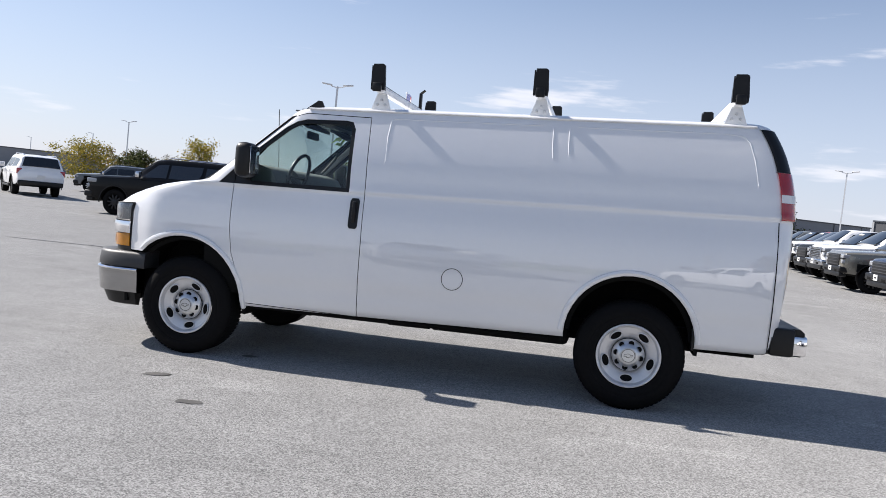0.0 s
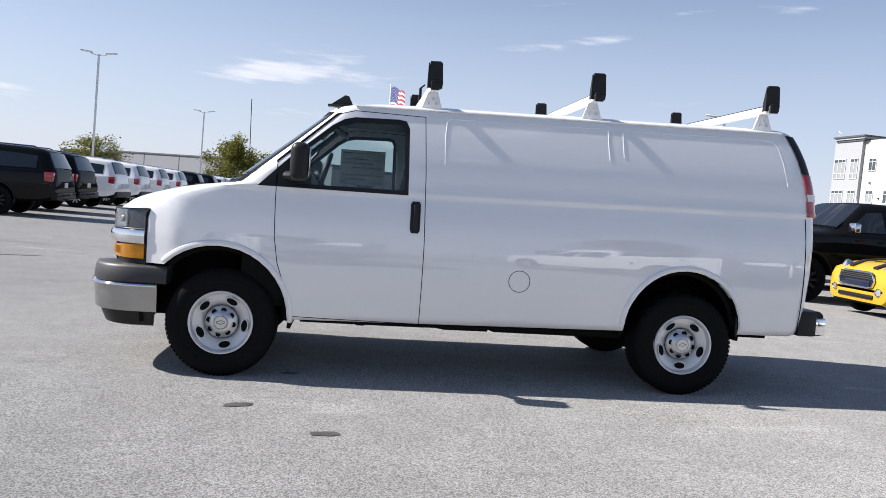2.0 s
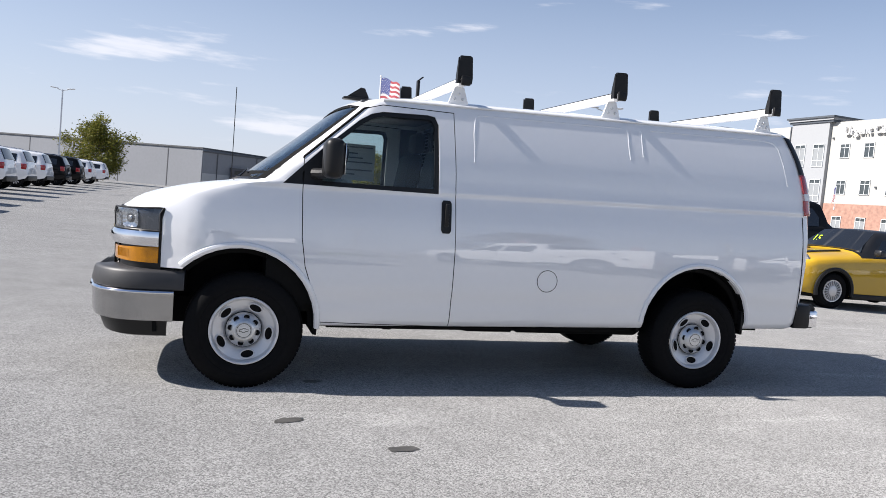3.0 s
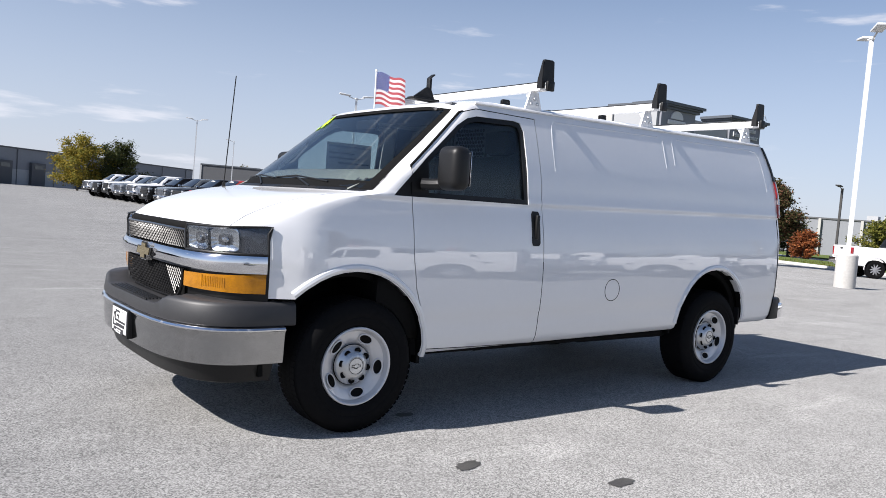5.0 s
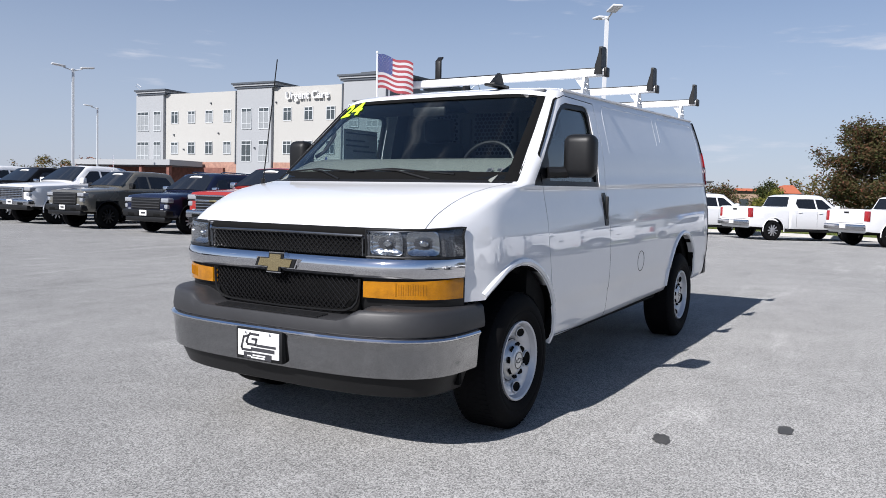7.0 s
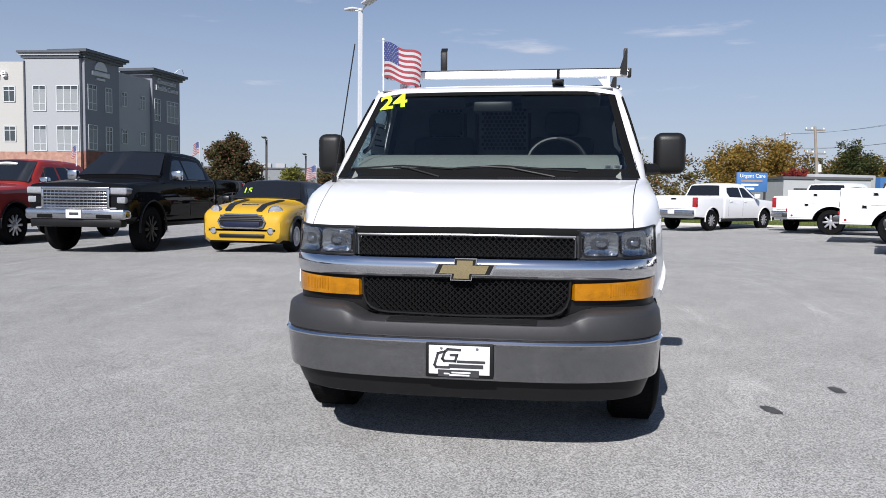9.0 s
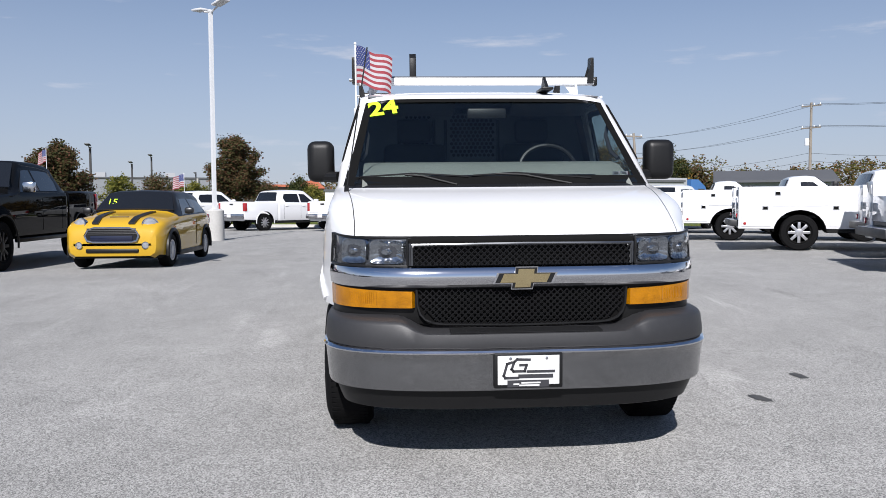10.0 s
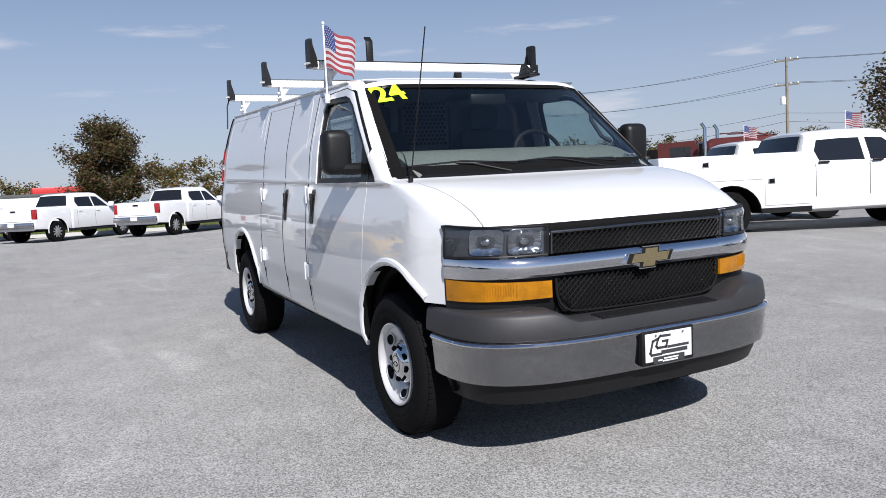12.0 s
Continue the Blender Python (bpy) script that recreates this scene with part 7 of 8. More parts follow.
def build_woods():
    """Far belts of trees, seen as one mass."""
    rng = random.Random(77)
    spans = ((82, 88, 118, 4.9, 1.0), (95, 112, 110, 5.8, 1.4), (112, 128, 130, 6.2, 1.5), (128, 150, 140, 6.5, 1.6), (23, 36, 190, 6.5, 1.5), (-36, -22, 170, 5.0, 1.2))
    verts, faces = [], []
    for a0, a1, d, h, dh in spans:
        steps = int((a1 - a0) * 1.5)
        for i in range(steps):
            a = radians(a0 + (a1 - a0) * (i + rng.random()) / steps)
            dd, hh, rr = d + rng.uniform(-8, 8), h + rng.uniform(-dh, dh), rng.uniform(1.6, 3.0)
            x, y = dd * math.sin(a) - 4, dd * math.cos(a)
            cs = []
            for _ in range(26):
                u = rng.uniform(0.08, 1.0)
                w = rr * math.sin(math.pi * min(u * 0.85 + 0.12, 1.0)) ** 0.6
                b = rng.uniform(0, 2 * math.pi)
                cs.append((x + w * math.cos(b) * rng.random() ** 0.5, y + w * math.sin(b) * rng.random() ** 0.5, hh * u))
            v, f = leaves(rng, cs, 30, 0.22, rr * 0.2)
            k = len(verts)
            verts += v
            faces += [tuple(j + k for j in q) for q in f]
    ob = leaf_mesh("woods", verts, faces, LEAF_MIXED)
    return tagged(ob, "distant belt of mixed autumn woods", "woods", kind="stuff")


build_woods()


def build_ridge():
    bm = bmesh.new()
    rows = []
    for k in range(140):
        a = radians(-75 + 230 * k / 139)
        h = 9 + 7 * noise.noise(Vector((k * 0.11, 3.0, 0))) + 2.5 * noise.noise(Vector((k * 0.6, 9.0, 0)))
        d = 1400
        rows.append([bm.verts.new((d * math.sin(a), d * math.cos(a), z)) for z in (-4, h * 0.6, h)] + [bm.verts.new(((d + 60) * math.sin(a), (d + 60) * math.cos(a), h * 0.9))])
    for p, q in zip(rows, rows[1:]):
        for i in range(3):
            bm.faces.new((p[i], q[i], q[i + 1], p[i + 1]))
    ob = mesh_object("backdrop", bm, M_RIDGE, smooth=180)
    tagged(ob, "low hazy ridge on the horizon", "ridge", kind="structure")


build_ridge()

# grass strip and its kerb
EDGE = [(44.0, 60.0), (44.0, 25.0), (38.9, 9.2), (35.9, 0.3), (31.3, -13.0), (28.5, -17.2), (3.0, -17.6), (-14.0, -17.6)]


def offset_line(line, d):
    out = []
    for i, p in enumerate(line):
        a, b = Vector(line[max(i - 1, 0)]), Vector(line[min(i + 1, len(line) - 1)])
        n = (b - a).normalized()
        out.append((p[0] - n.y * d, p[1] + n.x * d))
    return out


def strip(line, d0, d1, z0, z1, steps=1):
    """A raised band between two offsets of a line, with its faces down to the ground."""
    bm = bmesh.new()
    lo, hi = offset_line(line, d0), offset_line(line, d1)
    rows = [[bm.verts.new((*p, z)) for p, z in ((a, z0), (a, z1), (b, z1), (b, z0))] for a, b in zip(lo, hi)]
    for p, q in zip(rows, rows[1:]):
        for i in range(3):
            bm.faces.new((p[i], q[i], q[i + 1], p[i + 1]))
    for p in (rows[0], rows[-1]):
        bm.faces.new(p)
    return bm


tagged(mesh_object("kerb", strip(EDGE, 0, 0.16, -0.05, 0.15), M_KERB, smooth=0), "pale concrete kerb along a grass strip", "kerb", kind="structure")
tagged(mesh_object("grass", strip(EDGE, 0.16, 11.0, -0.05, 0.13), M_GRASS, smooth=0), "dry green grass strip beside the lot", "grass", kind="structure")
tagged(mesh_object("grass", strip([(90, 70), (62, 20), (60, -8), (40, -33), (-5, -40)], 0, 30.0, -0.05, 0.10), M_GRASS, smooth=0), "dry grass beyond the road", "grass", kind="structure")


def grass_tufts():
    rng = random.Random(5)
    verts, faces = [], []
    for i in range(len(EDGE) - 1):
        (ax, ay), (bx, by) = EDGE[i], EDGE[i + 1]
        ln = math.hypot(bx - ax, by - ay)
        nx, ny = -(by - ay) / ln, (bx - ax) / ln
        for _ in range(int(ln * 60)):
            u, w = rng.random(), 0.22 + rng.random() ** 2 * 8
            x, y = ax + (bx - ax) * u + nx * w, ay + (by - ay) * u + ny * w
            for _ in range(2):
                a, h = rng.uniform(0, 6.3), rng.uniform(0.05, 0.13)
                k = len(verts)
                verts += [(x - 0.02 * math.cos(a), y - 0.02 * math.sin(a), 0.12), (x + 0.02 * math.cos(a), y + 0.02 * math.sin(a), 0.12), (x + 0.05 * math.sin(a), y, 0.12 + h)]
                faces.append((k, k + 1, k + 2))
    tagged(leaf_mesh("grass_blades", verts, faces, LEAF_OLIVE), "tufts of dry grass on the strip", "grass", kind="stuff")


grass_tufts()


# ---- lamp posts ----
def build_lamp(x, y, h, heads, turn, label, base=True, dark=False, thick=0.11):
    top = empty("lot_lamp", pose(x, y, ground_z(x, y), 0, 0, turn), label, "lamp post")
    mt = M_DARKPOLE if dark else M_POLE
    z0 = 0.0
    if base:
        part("plinth", lathe([(0.0, -0.1), (0.30, -0.1), (0.30, 0.97), (0.27, 1.0), (0.0, 1.0)], 28, "z"), M_CONCRETE, top, "round concrete plinth")
        part("base_plate", box(-0.17, 0.17, -0.17, 0.17, 1.0, 1.03, 0.005), mt, top)
        z0 = 1.03
    w = thick / 2
    part("pole", prism([(-w, -w), (w, -w), (w, w), (-w, w)], "z", z0, h - 0.12), mt, top, smooth=0)
    part("pole_cap", box(-w - 0.015, w + 0.015, -w - 0.015, w + 0.015, h - 0.13, h - 0.05, 0.01), mt, top)
    for s in heads:
        arm = part("arm", tube([(0, 0, h - 0.14), (s * 0.25, 0, h - 0.08), (s * 0.45, 0, h - 0.03)], 0.03, 6), mt, top)
        head = moved(box(0.36, 1.02, -0.17, 0.17, -0.045, 0.03, 0.03), pose(0, 0, 0, 0, -6, 0))
        if s < 0:
            moved(head, pose(0, 0, 0, 0, 0, 180))
        moved(head, pose(0, 0, h))
        part("lamp_head", head, mt, top, "flat lamp head")
    return top


LOT = "white square lamp post with two flat heads"
build_lamp(21.5, 6.5, 7.5, (-1, 1), 40, "white lamp post with two heads on a concrete plinth")
build_lamp(20.7, 34.7, 7.35, (-1, 1), -20, LOT)
build_lamp(34.8, 53.0, 7.7, (-1,), -20, "white square lamp post with one flat head")
build_lamp(24.1, 70.2, 8.0, (-1, 1), -20, LOT)
build_lamp(36.7, 91.9, 8.0, (-1,), -20, "white square lamp post with one flat head")
build_lamp(-14.5, 41.7, 8.3, (-1, 1), 8, LOT)
build_lamp(-14.1, 72.2, 8.2, (-1, 1), 0, LOT)
build_lamp(-58.0, 84.8, 7.9, (-1, 1), 8, LOT)
build_lamp(-90.7, 123.0, 7.9, (-1,), 8, "white square lamp post with one flat head")
build_lamp(-124.1, 147.7, 7.0, (-1,), 8, "white square lamp post with one flat head")
SLIM = "slim dark street lamp with one flat head"
for x, y, h in ((52.9, 22.2, 5.4), (71.0, 25.2, 5.1), (71.7, 23.6, 5.8), (70.7, -3.0, 7.6), (95.7, -3.8, 7.4), (92.0, 24.5, 4.9), (92.5, 23.0, 4.8)):
    build_lamp(x, y, h, (-1,), 8, SLIM, False, True, 0.14)


# ---- medical building ----
def on_line(p, d):
    """Local frame of a wall: x along it, -y out of it."""
    return Matrix.Translation((p[0], p[1], 0)) @ Matrix.Rotation(math.atan2(d[1], d[0]), 4, "Z")


WINDOWS = {}


def wall_window(parent, m, w, h, cols, rows):
    """A window as frame with mullions over dark panes, some with a blind; alike ones share meshes."""
    key = (round(w, 2), round(h, 2), cols, rows)
    if key not in WINDOWS:
        fr = bmesh.new()
        t = 0.07
        for x0, x1, z0, z1 in ((0, w, 0, t), (0, w, h - t, h), (0, t, 0, h), (w - t, w, 0, h)):
            box(x0, x1, -0.05, 0.06, z0, z1, 0, fr)
        for i in range(1, cols):
            box(w * i / cols - 0.03, w * i / cols + 0.03, -0.04, 0.05, t, h - t, 0, fr)
        for z in rows:
            box(t, w - t, -0.035, 0.05, h * z - 0.03, h * z + 0.03, 0, fr)
        pane = box(t / 2, w - t / 2, 0.0, 0.02, t / 2, h - t / 2)
        blind = box(t, w - t, -0.012, -0.004, t, h * (rows[-1] if rows else 0.6) - 0.03)
        made = []
        for nm, b, mt in (("window", fr, M_FRAME), ("pane", pane, M_PANE), ("blind", blind, M_BLIND)):
            ob = mesh_object(nm, b, mt, smooth=0)
            made.append(ob.data)
            bpy.data.objects.remove(ob)
        WINDOWS[key] = made
    made = WINDOWS[key]
    o = new("window", made[0])
    o.parent, o.matrix_basis = parent, m
    for nm, d in (("pane", made[1]), ("blind", made[2])):
        if nm == "blind" and random.random() < 0.45:
            continue
        c = new(nm, d)
        c.parent = o
    return o


def wall_letters(words, size, mat, parent, m, deep=0.12):
    return flat_text(words, size, mat, "lettering", parent, m, deep, 0.012)


def build_medical():
    top = empty("medical_building", Matrix.Translation((0, 0, 0.5)) @ on_line((43.17, 58.99), (0.058, -0.998)) @ Matrix.Scale(0.76, 4), "three-storey medical building with white and grey bays", "building")

    def slab(name, x0, x1, out, z0, z1, mt, back=14.0, label=""):
        return part(name, box(x0, x1, -out, back, z0, z1), mt, top, label, smooth=0)

    back = 15.8
    slab("bay", 0.0, 4.55, 0.35, -0.8, 12.3, M_EIFSGREY, back, "pale grey bay")
    slab("bay", 4.55, 15.98, 0.0, 4.45, 12.35, M_EIFSWHITE, back, "off-white bay")
    slab("bay", 15.98, 20.9, 0.35, -0.8, 12.5, M_EIFSGREY, back, "pale grey bay")
    slab("bay", 20.9, 30.3, 0.0, 4.45, 12.5, M_EIFSWHITE, back, "off-white bay")
    slab("brick_base", 4.55, 15.98, 0.04, -0.8, 4.45, M_SALMON, back, "salmon brick ground floor")
    slab("brick_base", 20.9, 30.3, 0.04, -0.8, 4.45, M_SALMON, back, "salmon brick ground floor")
    slab("bay", 30.3, 35.4, 0.35, 4.5, 12.8, M_EIFSGREY, 2.0, "pale grey corner bay")
    slab("brick_base", 30.3, 35.42, 0.37, -0.8, 4.5, M_SALMON, 2.0)
    for x0, x1, z, bk in ((-0.3, 5.5, 12.3, 6.0), (15.1, 22.0, 12.5, 6.0), (29.4, 36.0, 12.75, 5.2)):
        for g, a, b in ((0.12, 0.0, 0.22), (0.24, 0.22, 0.44), (0.38, 0.44, 0.62)):
            part("cornice", box(x0 + 0.7 - g, x1 - 0.7 + g, -0.35 - g, bk, z + a, z + b), M_CORNICE if a != 0.22 else M_EIFSGREY, top, smooth=0)
    for x, z0, z1 in ((15.9, 4.2, 12.3), (30.25, 4.2, 12.5)):
        part("downpipe", box(x - 0.06, x + 0.06, -0.47, -0.36 if x < 16 else -0.02, z0, z1), M_CORNICE, top, smooth=0)
    for lower in (0, 1):
        dz = -3.55 * lower
        for x, w, c in ((0.22, 1.97, 3), (2.97, 1.22, 2), (16.7, 1.44, 2), (19.15, 1.44, 2), (31.0, 1.25, 2), (33.2, 2.1, 3)):
            wall_window(top, pose(x, -0.37, 8.05 + dz), w, 2.3, c, (0.28, 0.82))
        for x in (5.5, 8.2, 10.93, 13.69, 22.25, 25.08, 27.95):
            wall_window(top, pose(x, -0.02, 8.9 + dz), 1.15, 1.42, 2, (0.72,))
    # ground floor
    for x, w, c, out in ((16.7, 1.44, 2, 0.37), (19.15, 1.44, 2, 0.37), (31.0, 1.25, 2, 0.39), (33.2, 2.1, 3, 0.39)):
        wall_window(top, pose(x, -out, 0.95), w, 2.3, c, (0.28, 0.82))
    for x in (22.25, 25.08, 27.95):
        wall_window(top, pose(x, -0.06, 1.8), 1.15, 1.42, 2, (0.72,))
    for x, z in ((7.6, 5.9), (18.65, 6.0), (26.9, 6.1), (6.0, 7.6), (13.0, 7.7), (11.8, 11.1), (21.3, 10.9)):
        part("wall_light", box(x - 0.08, x + 0.08, -0.52 if 16 < x < 20.9 else -0.16, -0.36 if 16 < x < 20.9 else -0.01, z - 0.08, z + 0.09, 0.02), M_CORNICE, top)
    # flat porch roof
    can = part("canopy", box(-5.0, 10.9, -5.2, -0.36, 3.85, 4.45, 0.0), M_EIFSGREY, top, "flat entrance canopy", smooth=0)
    part("canopy_soffit", box(-4.8, 10.7, -5.0, -0.40, 3.78, 3.85), M_CORNICE, can, smooth=0)
    for x in (-4.4, 1.0, 6.0, 10.3):
        part("canopy_post", box(x - 0.2, x + 0.2, -4.9, -4.5, -0.8, 3.8), M_DARKBRICK, can, smooth=0)
    part("porch_wall", box(-4.6, 14.0, -0.36, -0.05, -0.8, 3.8), M_DARKBRICK, top, smooth=0)
    wall_letters("Urgent Care", 1.12, M_LETTER, top, Matrix.Translation((25.55, -0.2, 11.15)) @ pose(0, 0, 0, 90, 0, 0))
    # charcoal end face
    end = on_line((57.4, 76.4), (0.064, -0.998)).inverted() @ on_line((59.67, 41.07), (0.9987, -0.05))

    def face(name, x0, x1, out, z0, z1, mt, deep=3.0, label=""):
        return part(name, moved(box(x0, x1, -out, deep, z0, z1), end), mt, top, label, smooth=0)

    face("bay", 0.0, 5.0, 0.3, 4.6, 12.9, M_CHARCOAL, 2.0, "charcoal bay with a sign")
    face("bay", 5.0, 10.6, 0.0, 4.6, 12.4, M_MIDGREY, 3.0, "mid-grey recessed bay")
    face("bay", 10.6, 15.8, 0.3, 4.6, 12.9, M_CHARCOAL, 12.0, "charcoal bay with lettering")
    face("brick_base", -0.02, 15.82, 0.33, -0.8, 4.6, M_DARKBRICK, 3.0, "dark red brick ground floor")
    for x0, x1 in ((-0.6, 5.7), (9.9, 16.4)):
        for g, a, b in ((0.25, 0.0, 0.25), (0.45, 0.25, 0.42), (0.65, 0.42, 0.68)):
            part("cornice", moved(box(x0 + 0.6 - g, x1 - 0.6 + g, -0.3 - g, 3.0, 12.85 + a, 12.85 + b), end), M_CORNICE, top, smooth=0)
    for lower in (0, 1):
        dz = -3.6 * lower
        for x, w, c in ((0.35, 1.25, 2), (2.85, 1.0, 2), (10.9, 1.05, 2), (13.2, 2.2, 3)):
            wall_window(top, end @ pose(x, -0.32, 8.3 + dz), w, 2.3, c, (0.28, 0.82))
        for x, w in ((5.75, 0.9), (8.75, 0.95)):
            wall_window(top, end @ pose(x, -0.02, 9.2 + dz), w, 1.4, 2, (0.72,))
    sign = part("sign_emblem", moved(prism([(1.3 + 0.9 * math.cos(a), 12.0 + 0.8 * math.sin(a)) for a in np.linspace(0, math.pi, 16)], "y", -0.42, -0.3), end @ pose(0.9, 0, 0)), M_LETTERDARK, top, "plain half-round emblem")
    part("sign_bar", moved(box(0.9, 3.5, -0.42, -0.3, 11.45, 11.9, 0.05), end), M_LETTERDARK, sign)
    part("sign_bar", moved(box(1.6, 2.8, -0.42, -0.3, 11.1, 11.3, 0.03), end), M_LETTERDARK, sign)
    wall_letters("Greencastle", 0.72, M_LETTERDARK, top, end @ Matrix.Translation((13.1, -0.34, 12.2)) @ pose(0, 0, 0, 90, 0, 0))
    wall_letters("Health Center", 0.72, M_LETTERDARK, top, end @ Matrix.Translation((13.2, -0.34, 11.5)) @ pose(0, 0, 0, 90, 0, 0))
    part("roof_aerial", tube([(0.2, 0.3, 12.9), (-0.3, -0.2, 13.5), (0.1, -0.3, 13.7), (0.8, -0.3, 13.3)], 0.03, 5), M_POLE, top)
    part("roof_aerial", moved(tube([(15.2, 0.3, 13.5), (15.7, -0.2, 14.2), (16.3, -0.3, 14.4), (16.7, -0.3, 13.9)], 0.04, 5), end), M_POLE, top)
    return top


random.seed(11)
build_medical()


# ---- long low buildings ----
def wall_body(name, p, q, h, deep, mt, label, band=None, base=None):
    d = (q[0] - p[0], q[1] - p[1])
    ln = math.hypot(*d)
    top = empty(name, on_line(p, d), label, "building")
    part("wall", box(0, ln, 0, deep, 0, h), mt, top, smooth=0)
    part("roof_edge", box(-0.1, ln + 0.1, -0.12, deep + 0.1, h, h + 0.18), M_WAREDARK if mt != M_WAREDARK else M_CORNICE, top, smooth=0)
    if band:
        part("wall_band", box(-0.02, ln + 0.02, -0.06, -0.004, 0, band), base, top, smooth=0)
    return top, ln


ware, ln = wall_body("warehouse", (-2.0, 95.0), (44.0, 127.0), 4.55, 30, M_WARE, "long grey warehouse with a lighter lower band", 2.0, M_WARELIGHT)
for x in (4.0, 11.5, 16.8, 22.0, 30.0, 38.0, 46.0):
    bx = part("window_bay", box(x, x + 2.2, -0.5, -0.07, 0, 3.0), M_WAREDARK, ware, "dark window box", smooth=0)
    part("pane", box(x + 0.4, x + 1.8, -0.53, -0.49, 2.2, 2.7), M_PANE, bx, smooth=0)
for x in (2, 8, 14, 20, 26, 32, 40, 48, 54):
    part("wall_seam", box(x, x + 0.12, -0.09, -0.06, 0, 4.5), M_WAREDARK, ware, smooth=0)
ware, ln = wall_body("warehouse", (-36.0, 122.0), (-2.1, 94.9), 4.95, 20, M_WARE, "grey warehouse wing with dark upper wall")
for x in (6, 14, 22, 30, 38):
    part("wall_seam", box(x, x + 0.12, -0.03, -0.004, 0, 4.9), M_WAREDARK, ware, smooth=0)
wall_body("warehouse", (-46.0, 126.0), (-36.1, 122.0), 4.6, 18, M_WAREDARK, "dark low warehouse end")
far, ln = wall_body("industrial_building", (38.5, 108.0), (45.5, 103.5), 5.1, 12, M_WAREDARK, "dark grey flat-roofed industrial building")
part("corner_strip", box(-0.15, 0.1, -0.1, -0.004, 0, 5.1), M_WARELIGHT, far, smooth=0)
far, ln = wall_body("industrial_building", (-118.0, 92.0), (-84.0, 115.0), 3.4, 25, M_WARE, "low grey industrial building with roof units")
part("tower", box(9, 13, -0.5, 6, 0, 3.7), M_WAREDARK, far, smooth=0)
for x in (3, 14, 17, 21, 24):
    part("roof_unit", box(x, x + 1.6, 3, 5, 3.6, 4.3), M_WARELIGHT, far, smooth=0)
grey, ln = wall_body("industrial_building", (88.0, 54.0), (98.0, 20.0), 4.4, 18, M_WARE, "long grey industrial building with white posts")
for k in range(8):
    part("post", box(2 + k * 4.6, 2.3 + k * 4.6, -0.4, -0.08, 0, 4.45), M_EIFSWHITE, grey, "white post", smooth=0)
for x in (7, 16, 17.8, 26):
    part("roof_unit", box(x, x + 1.2, 2, 4, 4.58, 5.2), M_WARELIGHT, grey, smooth=0)
tan, ln = wall_body("shop_building", (97.5, 17.5), (99.5, 9.5), 3.2, 14, M_TANWALL, "tan brick shop with orange-red roof")
part("roof", moved(prism([(0, 0), (3.0, 0), (2.0, 1.0), (1.0, 1.0)], "y", -0.6, 5.0), pose(5.0, 0, 3.2)), M_ROOFRED, tan, "orange-red hipped roof", smooth=0)
part("roof", box(0.5, 4.0, -0.4, 6, 3.38, 3.7), M_ROOFRED, tan, "orange-red parapet", smooth=0)
for x in (1, 3, 5, 6.6):
    part("pane", box(x, x + 1.1, -0.05, -0.01, 0.6, 2.4), M_PANE, tan, smooth=0)
trailer, ln = wall_body("box_trailer", (64.0, 6.6), (64.5, 1.6), 2.3, 2.4, M_WHITE, "long white box trailer parked by the road")
gas = empty("fuel_station", on_line((104.0, 4.0), (0.05, -1)), "fuel station with a flat red canopy", "fuel station")
part("canopy", box(0, 9, 0, 7, 3.0, 3.9, 0.05), M_CANOPYRED, gas, "red canopy")
part("canopy_stripe", box(-0.02, 9.02, -0.03, 7.03, 3.0, 3.15), M_LETTER, gas)
for x in (1.2, 4.4, 7.6):
    part("canopy_post", box(x, x + 0.35, 3, 3.4, 0, 3.0), M_LETTER, gas)
shop, ln = wall_body("shop_building", (58.0, -16.8), (59.5, -23.5), 2.9, 8, M_WARELIGHT, "low pale grey shop by the road")
for x in (0.8, 3.0, 5.0):
    part("pane", box(x, x + 1.4, -0.05, -0.01, 0.8, 2.2), M_PANE, shop, smooth=0)
board = empty("roadside_sign", on_line((55.4, -12.9), (0.23, -0.973)), "roadside sign board with blue face and pale bars", "sign")
part("board", box(0, 2.3, 0, 0.2, 1.85, 3.27, 0.02), M_SIGNBLUE, board, "blue board")
flat_text("Urgent Care", 0.38, M_LETTER, "lettering", board, Matrix.Translation((1.15, -0.02, 2.9)) @ pose(0, 0, 0, 90, 0, 0), 0.01)
for k in range(3):
    part("sign_bar", box(0.3, 1.9 - 0.3 * k, -0.03, -0.005, 2.58 - 0.28 * k, 2.72 - 0.28 * k), M_LETTER if k else M_TANWALL, board)
for x in (0.2, 2.2):
    part("post", box(x - 0.1, x + 0.02, 0.04, 0.16, 0, 1.85), M_DARKPOLE, board)
shop, ln = wall_body("barn", (62.0, -27.5), (58.5, -36.0), 2.9, 10, M_MIDGREY, "low grey building with a pitched dark roof")
part("roof", prism([(-0.4, 2.9), (10.4, 2.9), (5.0, 4.1)], "x", -0.4, ln + 0.4), M_WAREDARK, shop, "dark pitched roof", smooth=0)
for x in (1.5, 4.0, 6.5):
    part("loading_door", box(x, x + 1.8, -0.06, -0.01, 0, 2.3), M_EIFSWHITE, shop, smooth=0)


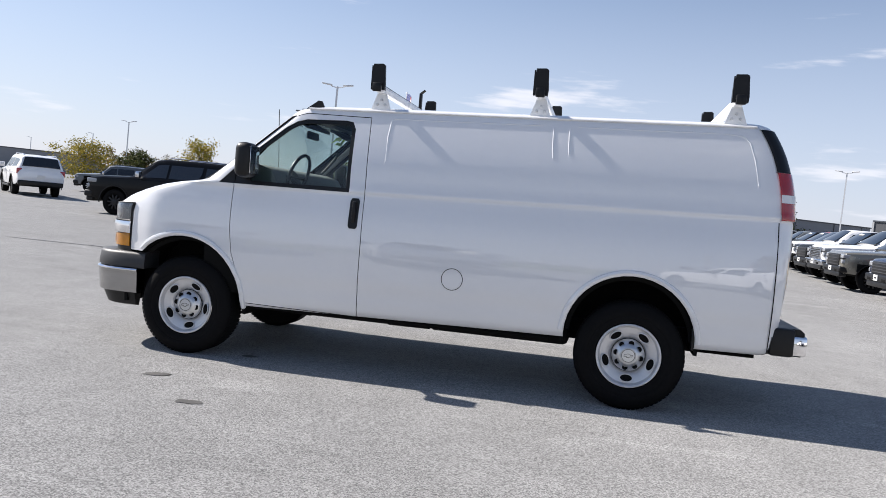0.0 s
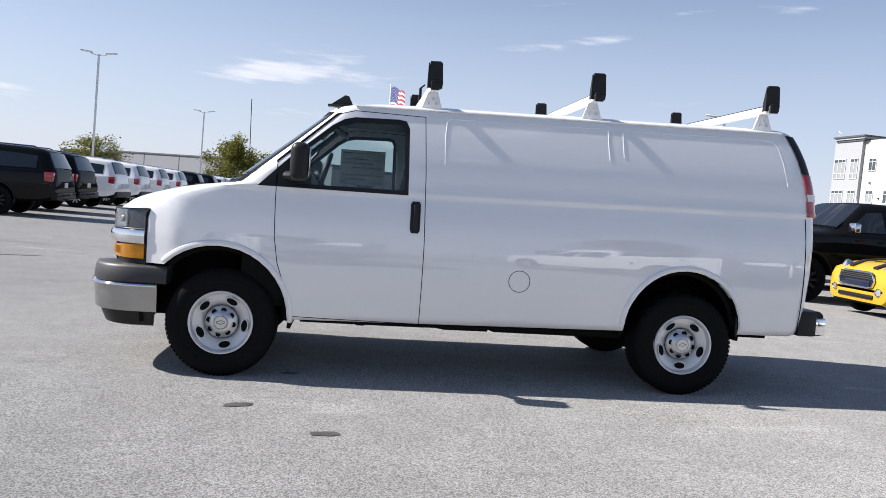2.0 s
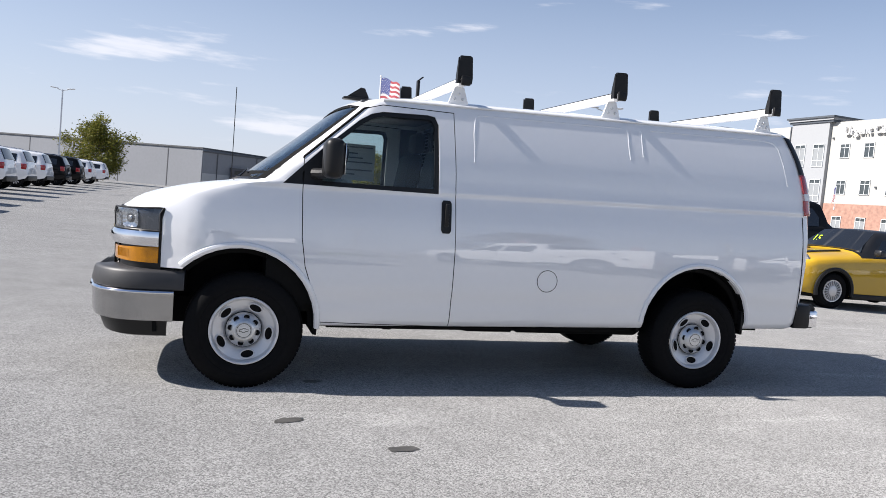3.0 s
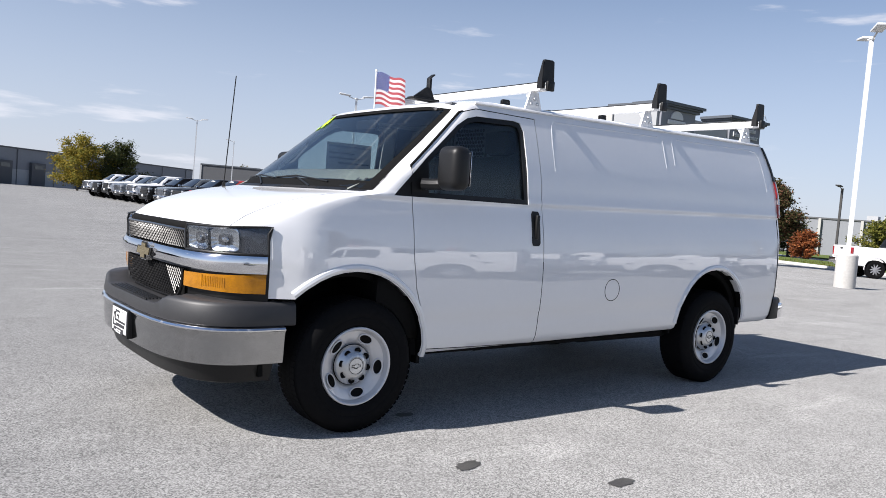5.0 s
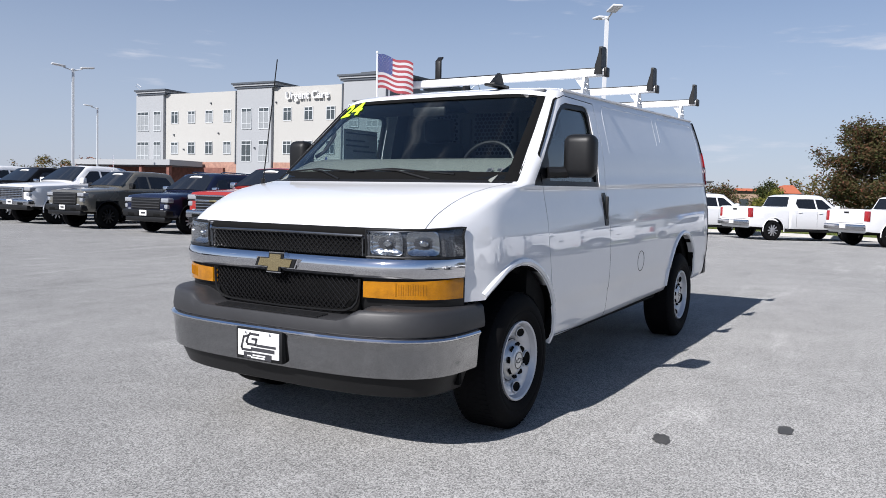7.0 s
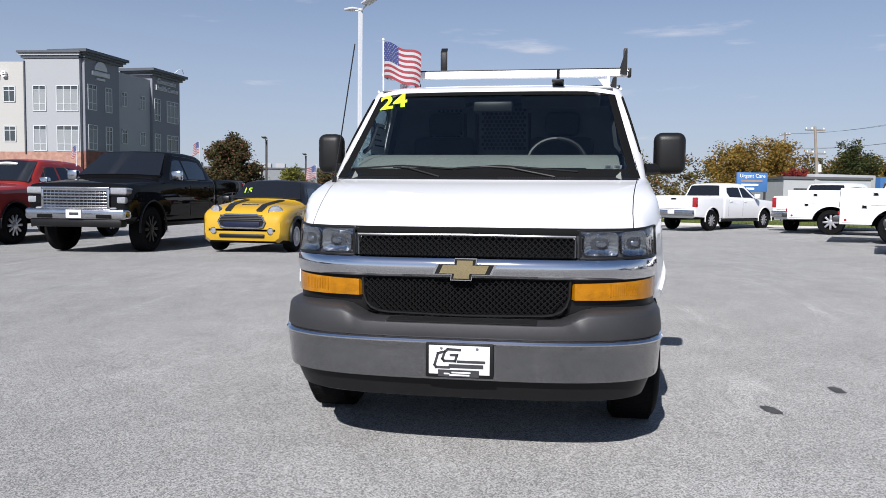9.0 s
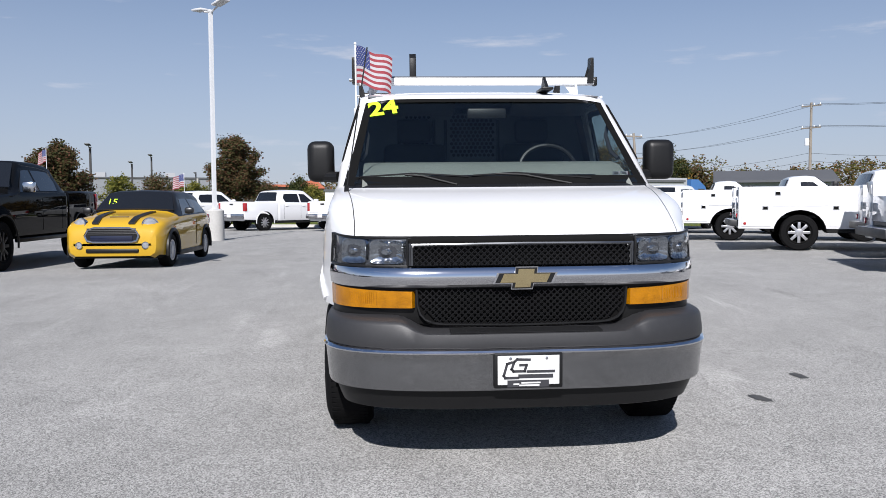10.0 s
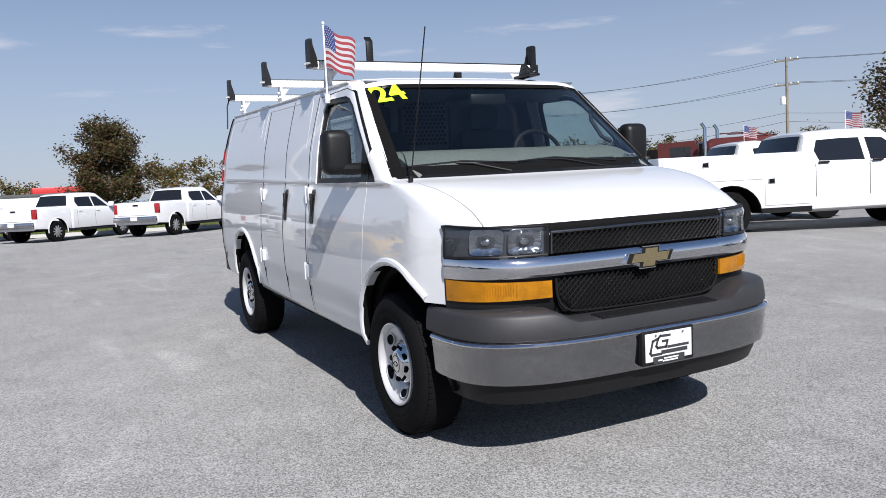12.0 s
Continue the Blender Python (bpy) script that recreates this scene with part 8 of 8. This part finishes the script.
def build_semi():
    top = empty("semi_truck", pose(62.6, -24.4, 0, 0, 0, -62), "blue semi truck with a long grey trailer", "truck")
    part("trailer", box(-6.6, -0.6, -1.25, 1.25, 0.95, 3.3, 0.04), M_WARELIGHT, top, "grey box trailer")
    cab = part("cab", prism([(0.0, 0.7), (3.0, 0.7), (3.0, 1.5), (2.2, 1.75), (1.8, 2.6), (0.9, 3.2), (0.0, 3.2)], "y", -1.15, 1.15), M_SIGNBLUE, top, "blue sleeper cab")
    part("windscreen", moved(box(-0.02, 0.02, -1.0, 1.0, -0.38, 0.38), pose(2.03, 0, 2.2, 0, -25, 0)), M_DARKGLASS, cab)
    for s in (-1, 1):
        part("side_window", box(0.9, 1.7, *sorted((s * 1.14, s * 1.16)), 1.8, 2.4), M_DARKGLASS, cab)
        for x in (-5.6, -4.4, 0.4, 2.3):
            simple_wheel(top, x, s * 0.95, 0.5, M_WHEELALU, 8, 0.3)
    return top


build_semi()


# ---- utility poles and wires ----
def build_utility_pole(x, y, h, turn, lean=0.0):
    top = empty("utility_pole", pose(x, y, 0, lean, 0, turn), "weathered wooden utility pole with cross-arms", "utility pole", "poles along the road")
    part("pole", tube([(0, 0, -0.2), (0, 0, h)], 0.16, 10, None, 0.65), M_POLEWOOD, top)
    for z in (h - 0.3, h - 2.3):
        arm = part("cross_arm", box(-0.95, 0.95, -0.06, 0.06, z - 0.06, z + 0.06), M_POLEWOOD, top)
        for s in (-0.85, -0.3, 0.85):
            part("insulator", lathe([(0.0, 0.0), (0.05, 0.0), (0.06, 0.08), (0.03, 0.16), (0.0, 0.17)], 8, "z"), M_GALV, arm).location = (s, 0, z + 0.06)
    part("transformer", moved(lathe([(0.0, 0.0), (0.2, 0.0), (0.2, 0.6), (0.16, 0.66), (0.0, 0.66)], 14, "z"), pose(0.3, 0.1, h - 3.9)), M_GALV, top)
    return top


POLES = [(109.0, -30.0, 10.5), (65.5, -37.6, 10.3), (41.8, -53.0, 10.6), (12.0, -66.0, 10.5)]
for x, y, h in POLES:
    build_utility_pole(x, y, h, 30)
build_utility_pole(65.3, -21.6, 7.6, -68, -7.0)


def build_wires():
    for (ax, ay, ah), (bx, by, bh) in zip(POLES, POLES[1:]):
        for dz, off, sag in ((-0.15, -0.8, 0.8), (-0.15, 0.8, 0.9), (-2.1, -0.8, 0.8), (-2.1, 0.8, 0.9), (-4.6, 0.1, 0.9), (-5.3, 0.1, 1.0)):
            pts = []
            for i in range(17):
                u = i / 16
                pts.append((ax + (bx - ax) * u + off * 0.5, ay + (by - ay) * u + off * 0.8, ah + (bh - ah) * u + dz - sag * 4 * u * (1 - u)))
            ob = mesh_object("overhead_wire", tube(pts, 0.013, 4), M_DARKPOLE)
            tagged(ob, "dark overhead wire between utility poles", "wire", "overhead wires")


build_wires()


# ---- red heavy truck beyond the service trucks ----
M_MAROON = material("faded_maroon_paint", (0.10, 0.022, 0.02), 0.5, vary=0.2, scale=2)


def build_heavy_truck():
    top = empty("heavy_truck", pose(27.2, -29.4, 0, 0, 0, 28), "red heavy truck with tall exhaust stacks", "truck")
    part("frame_rail", box(-3.6, 4.2, -0.5, 0.5, 0.6, 0.95), M_DARK, top)
    cab = part("cab", prism([(0.2, 0.8), (2.6, 0.8), (2.6, 3.05), (0.6, 3.1), (0.3, 2.3), (0.2, 2.2)], "y", -1.15, 1.15), M_MAROON, top)
    part("bonnet", box(-3.3, 0.25, -0.95, 0.95, 1.1, 3.15, 0.45, seg=4), M_MAROON, top, "rounded faded red bonnet")
    part("grille", box(-3.36, -3.2, -0.6, 0.6, 1.3, 2.7, 0.05), M_CHROME, top)
    part("windscreen", moved(box(-0.02, 0.02, -1.0, 1.0, -0.36, 0.36), pose(0.42, 0, 2.68, 0, 22, 0)), M_DARKGLASS, cab)
    part("sleeper_box", box(2.65, 3.9, -1.2, 1.2, 1.0, 2.75, 0.06), M_DARK, top, "black equipment box")
    for s in (-1, 1):
        part("side_window", box(0.8, 1.9, *sorted((s * 1.14, s * 1.165)), 2.1, 2.8), M_DARKGLASS, cab)
        part("exhaust_stack", tube([(0.05, s * 1.12, 1.0), (0.05, s * 1.12, 3.7), (0.22, s * 1.12, 3.95)], 0.09, 10), M_CHROME, top, "chrome exhaust stack")
        part("mirror", box(0.1, 0.25, *sorted((s * 1.35, s * 1.5)), 2.2, 2.9), M_DARK, top)
        part("grab_rail", tube([(-3.0, s * 0.7, 3.1), (-2.2, s * 0.72, 3.32), (-0.6, s * 0.72, 3.36)], 0.03, 6), M_MAROON, top)
        for x in (-2.4, 2.2, 3.4):
            simple_wheel(top, x, s * 0.95, 0.5, M_WHEELALU, 8, 0.3)
    return top


build_heavy_truck()


# ---- marks on the asphalt ----
M_OIL = material("oil_stain", (0.06, 0.058, 0.055), 0.6, vary=0.5, scale=9)
M_TAR = material("tar_seam", (0.035, 0.035, 0.036), 0.6, vary=0.3, scale=5)


def stain(x, y, r, seed, mat, label, stretch=(1.0, 1.0, 0.0), lift=0.004):
    rng = random.Random(seed)
    bm = bmesh.new()
    c, s = math.cos(radians(stretch[2])), math.sin(radians(stretch[2]))
    ring = []
    for k in range(40):
        a = 2 * math.pi * k / 40
        q = r * (1 + 0.28 * noise.noise(Vector((2.2 * math.cos(a), 2.2 * math.sin(a), seed * 3.7))) + 0.1 * rng.uniform(-1, 1))
        u, v = q * math.cos(a) * stretch[0], q * math.sin(a) * stretch[1]
        px, py = x + u * c - v * s, y + u * s + v * c
        ring.append(bm.verts.new((px, py, ground_z(px, py) + lift)))
    mid = bm.verts.new((x, y, ground_z(x, y) + lift))
    for k in range(40):
        bm.faces.new((mid, ring[k], ring[(k + 1) % 40]))
    ob = mesh_object("ground_stain", bm, mat, smooth=180)
    return tagged(ob, label, "stain", kind="structure")


OIL = "dark oil stain on grey asphalt"
stain(0.245, -1.74, 0.062, 1, M_OIL, OIL, (1.5, 0.8, 20))
stain(0.80, -2.29, 0.055, 2, M_OIL, OIL, (1.5, 0.8, 10))
stain(0.49, -0.80, 0.05, 3, M_OIL, OIL, (1.3, 0.8, 0))
for k, (x, y, r, sx, sy, a) in enumerate(((-6.7, 6.2, 0.95, 1.0, 0.035, 17), (-4.65, 6.5, 0.68, 1.0, 0.04, 25), (-5.9, 6.35, 0.3, 1.0, 0.06, -20))):
    stain(x, y, r, 10 + k, M_TAR, "dark tar seam in the asphalt", (sx, sy, a))
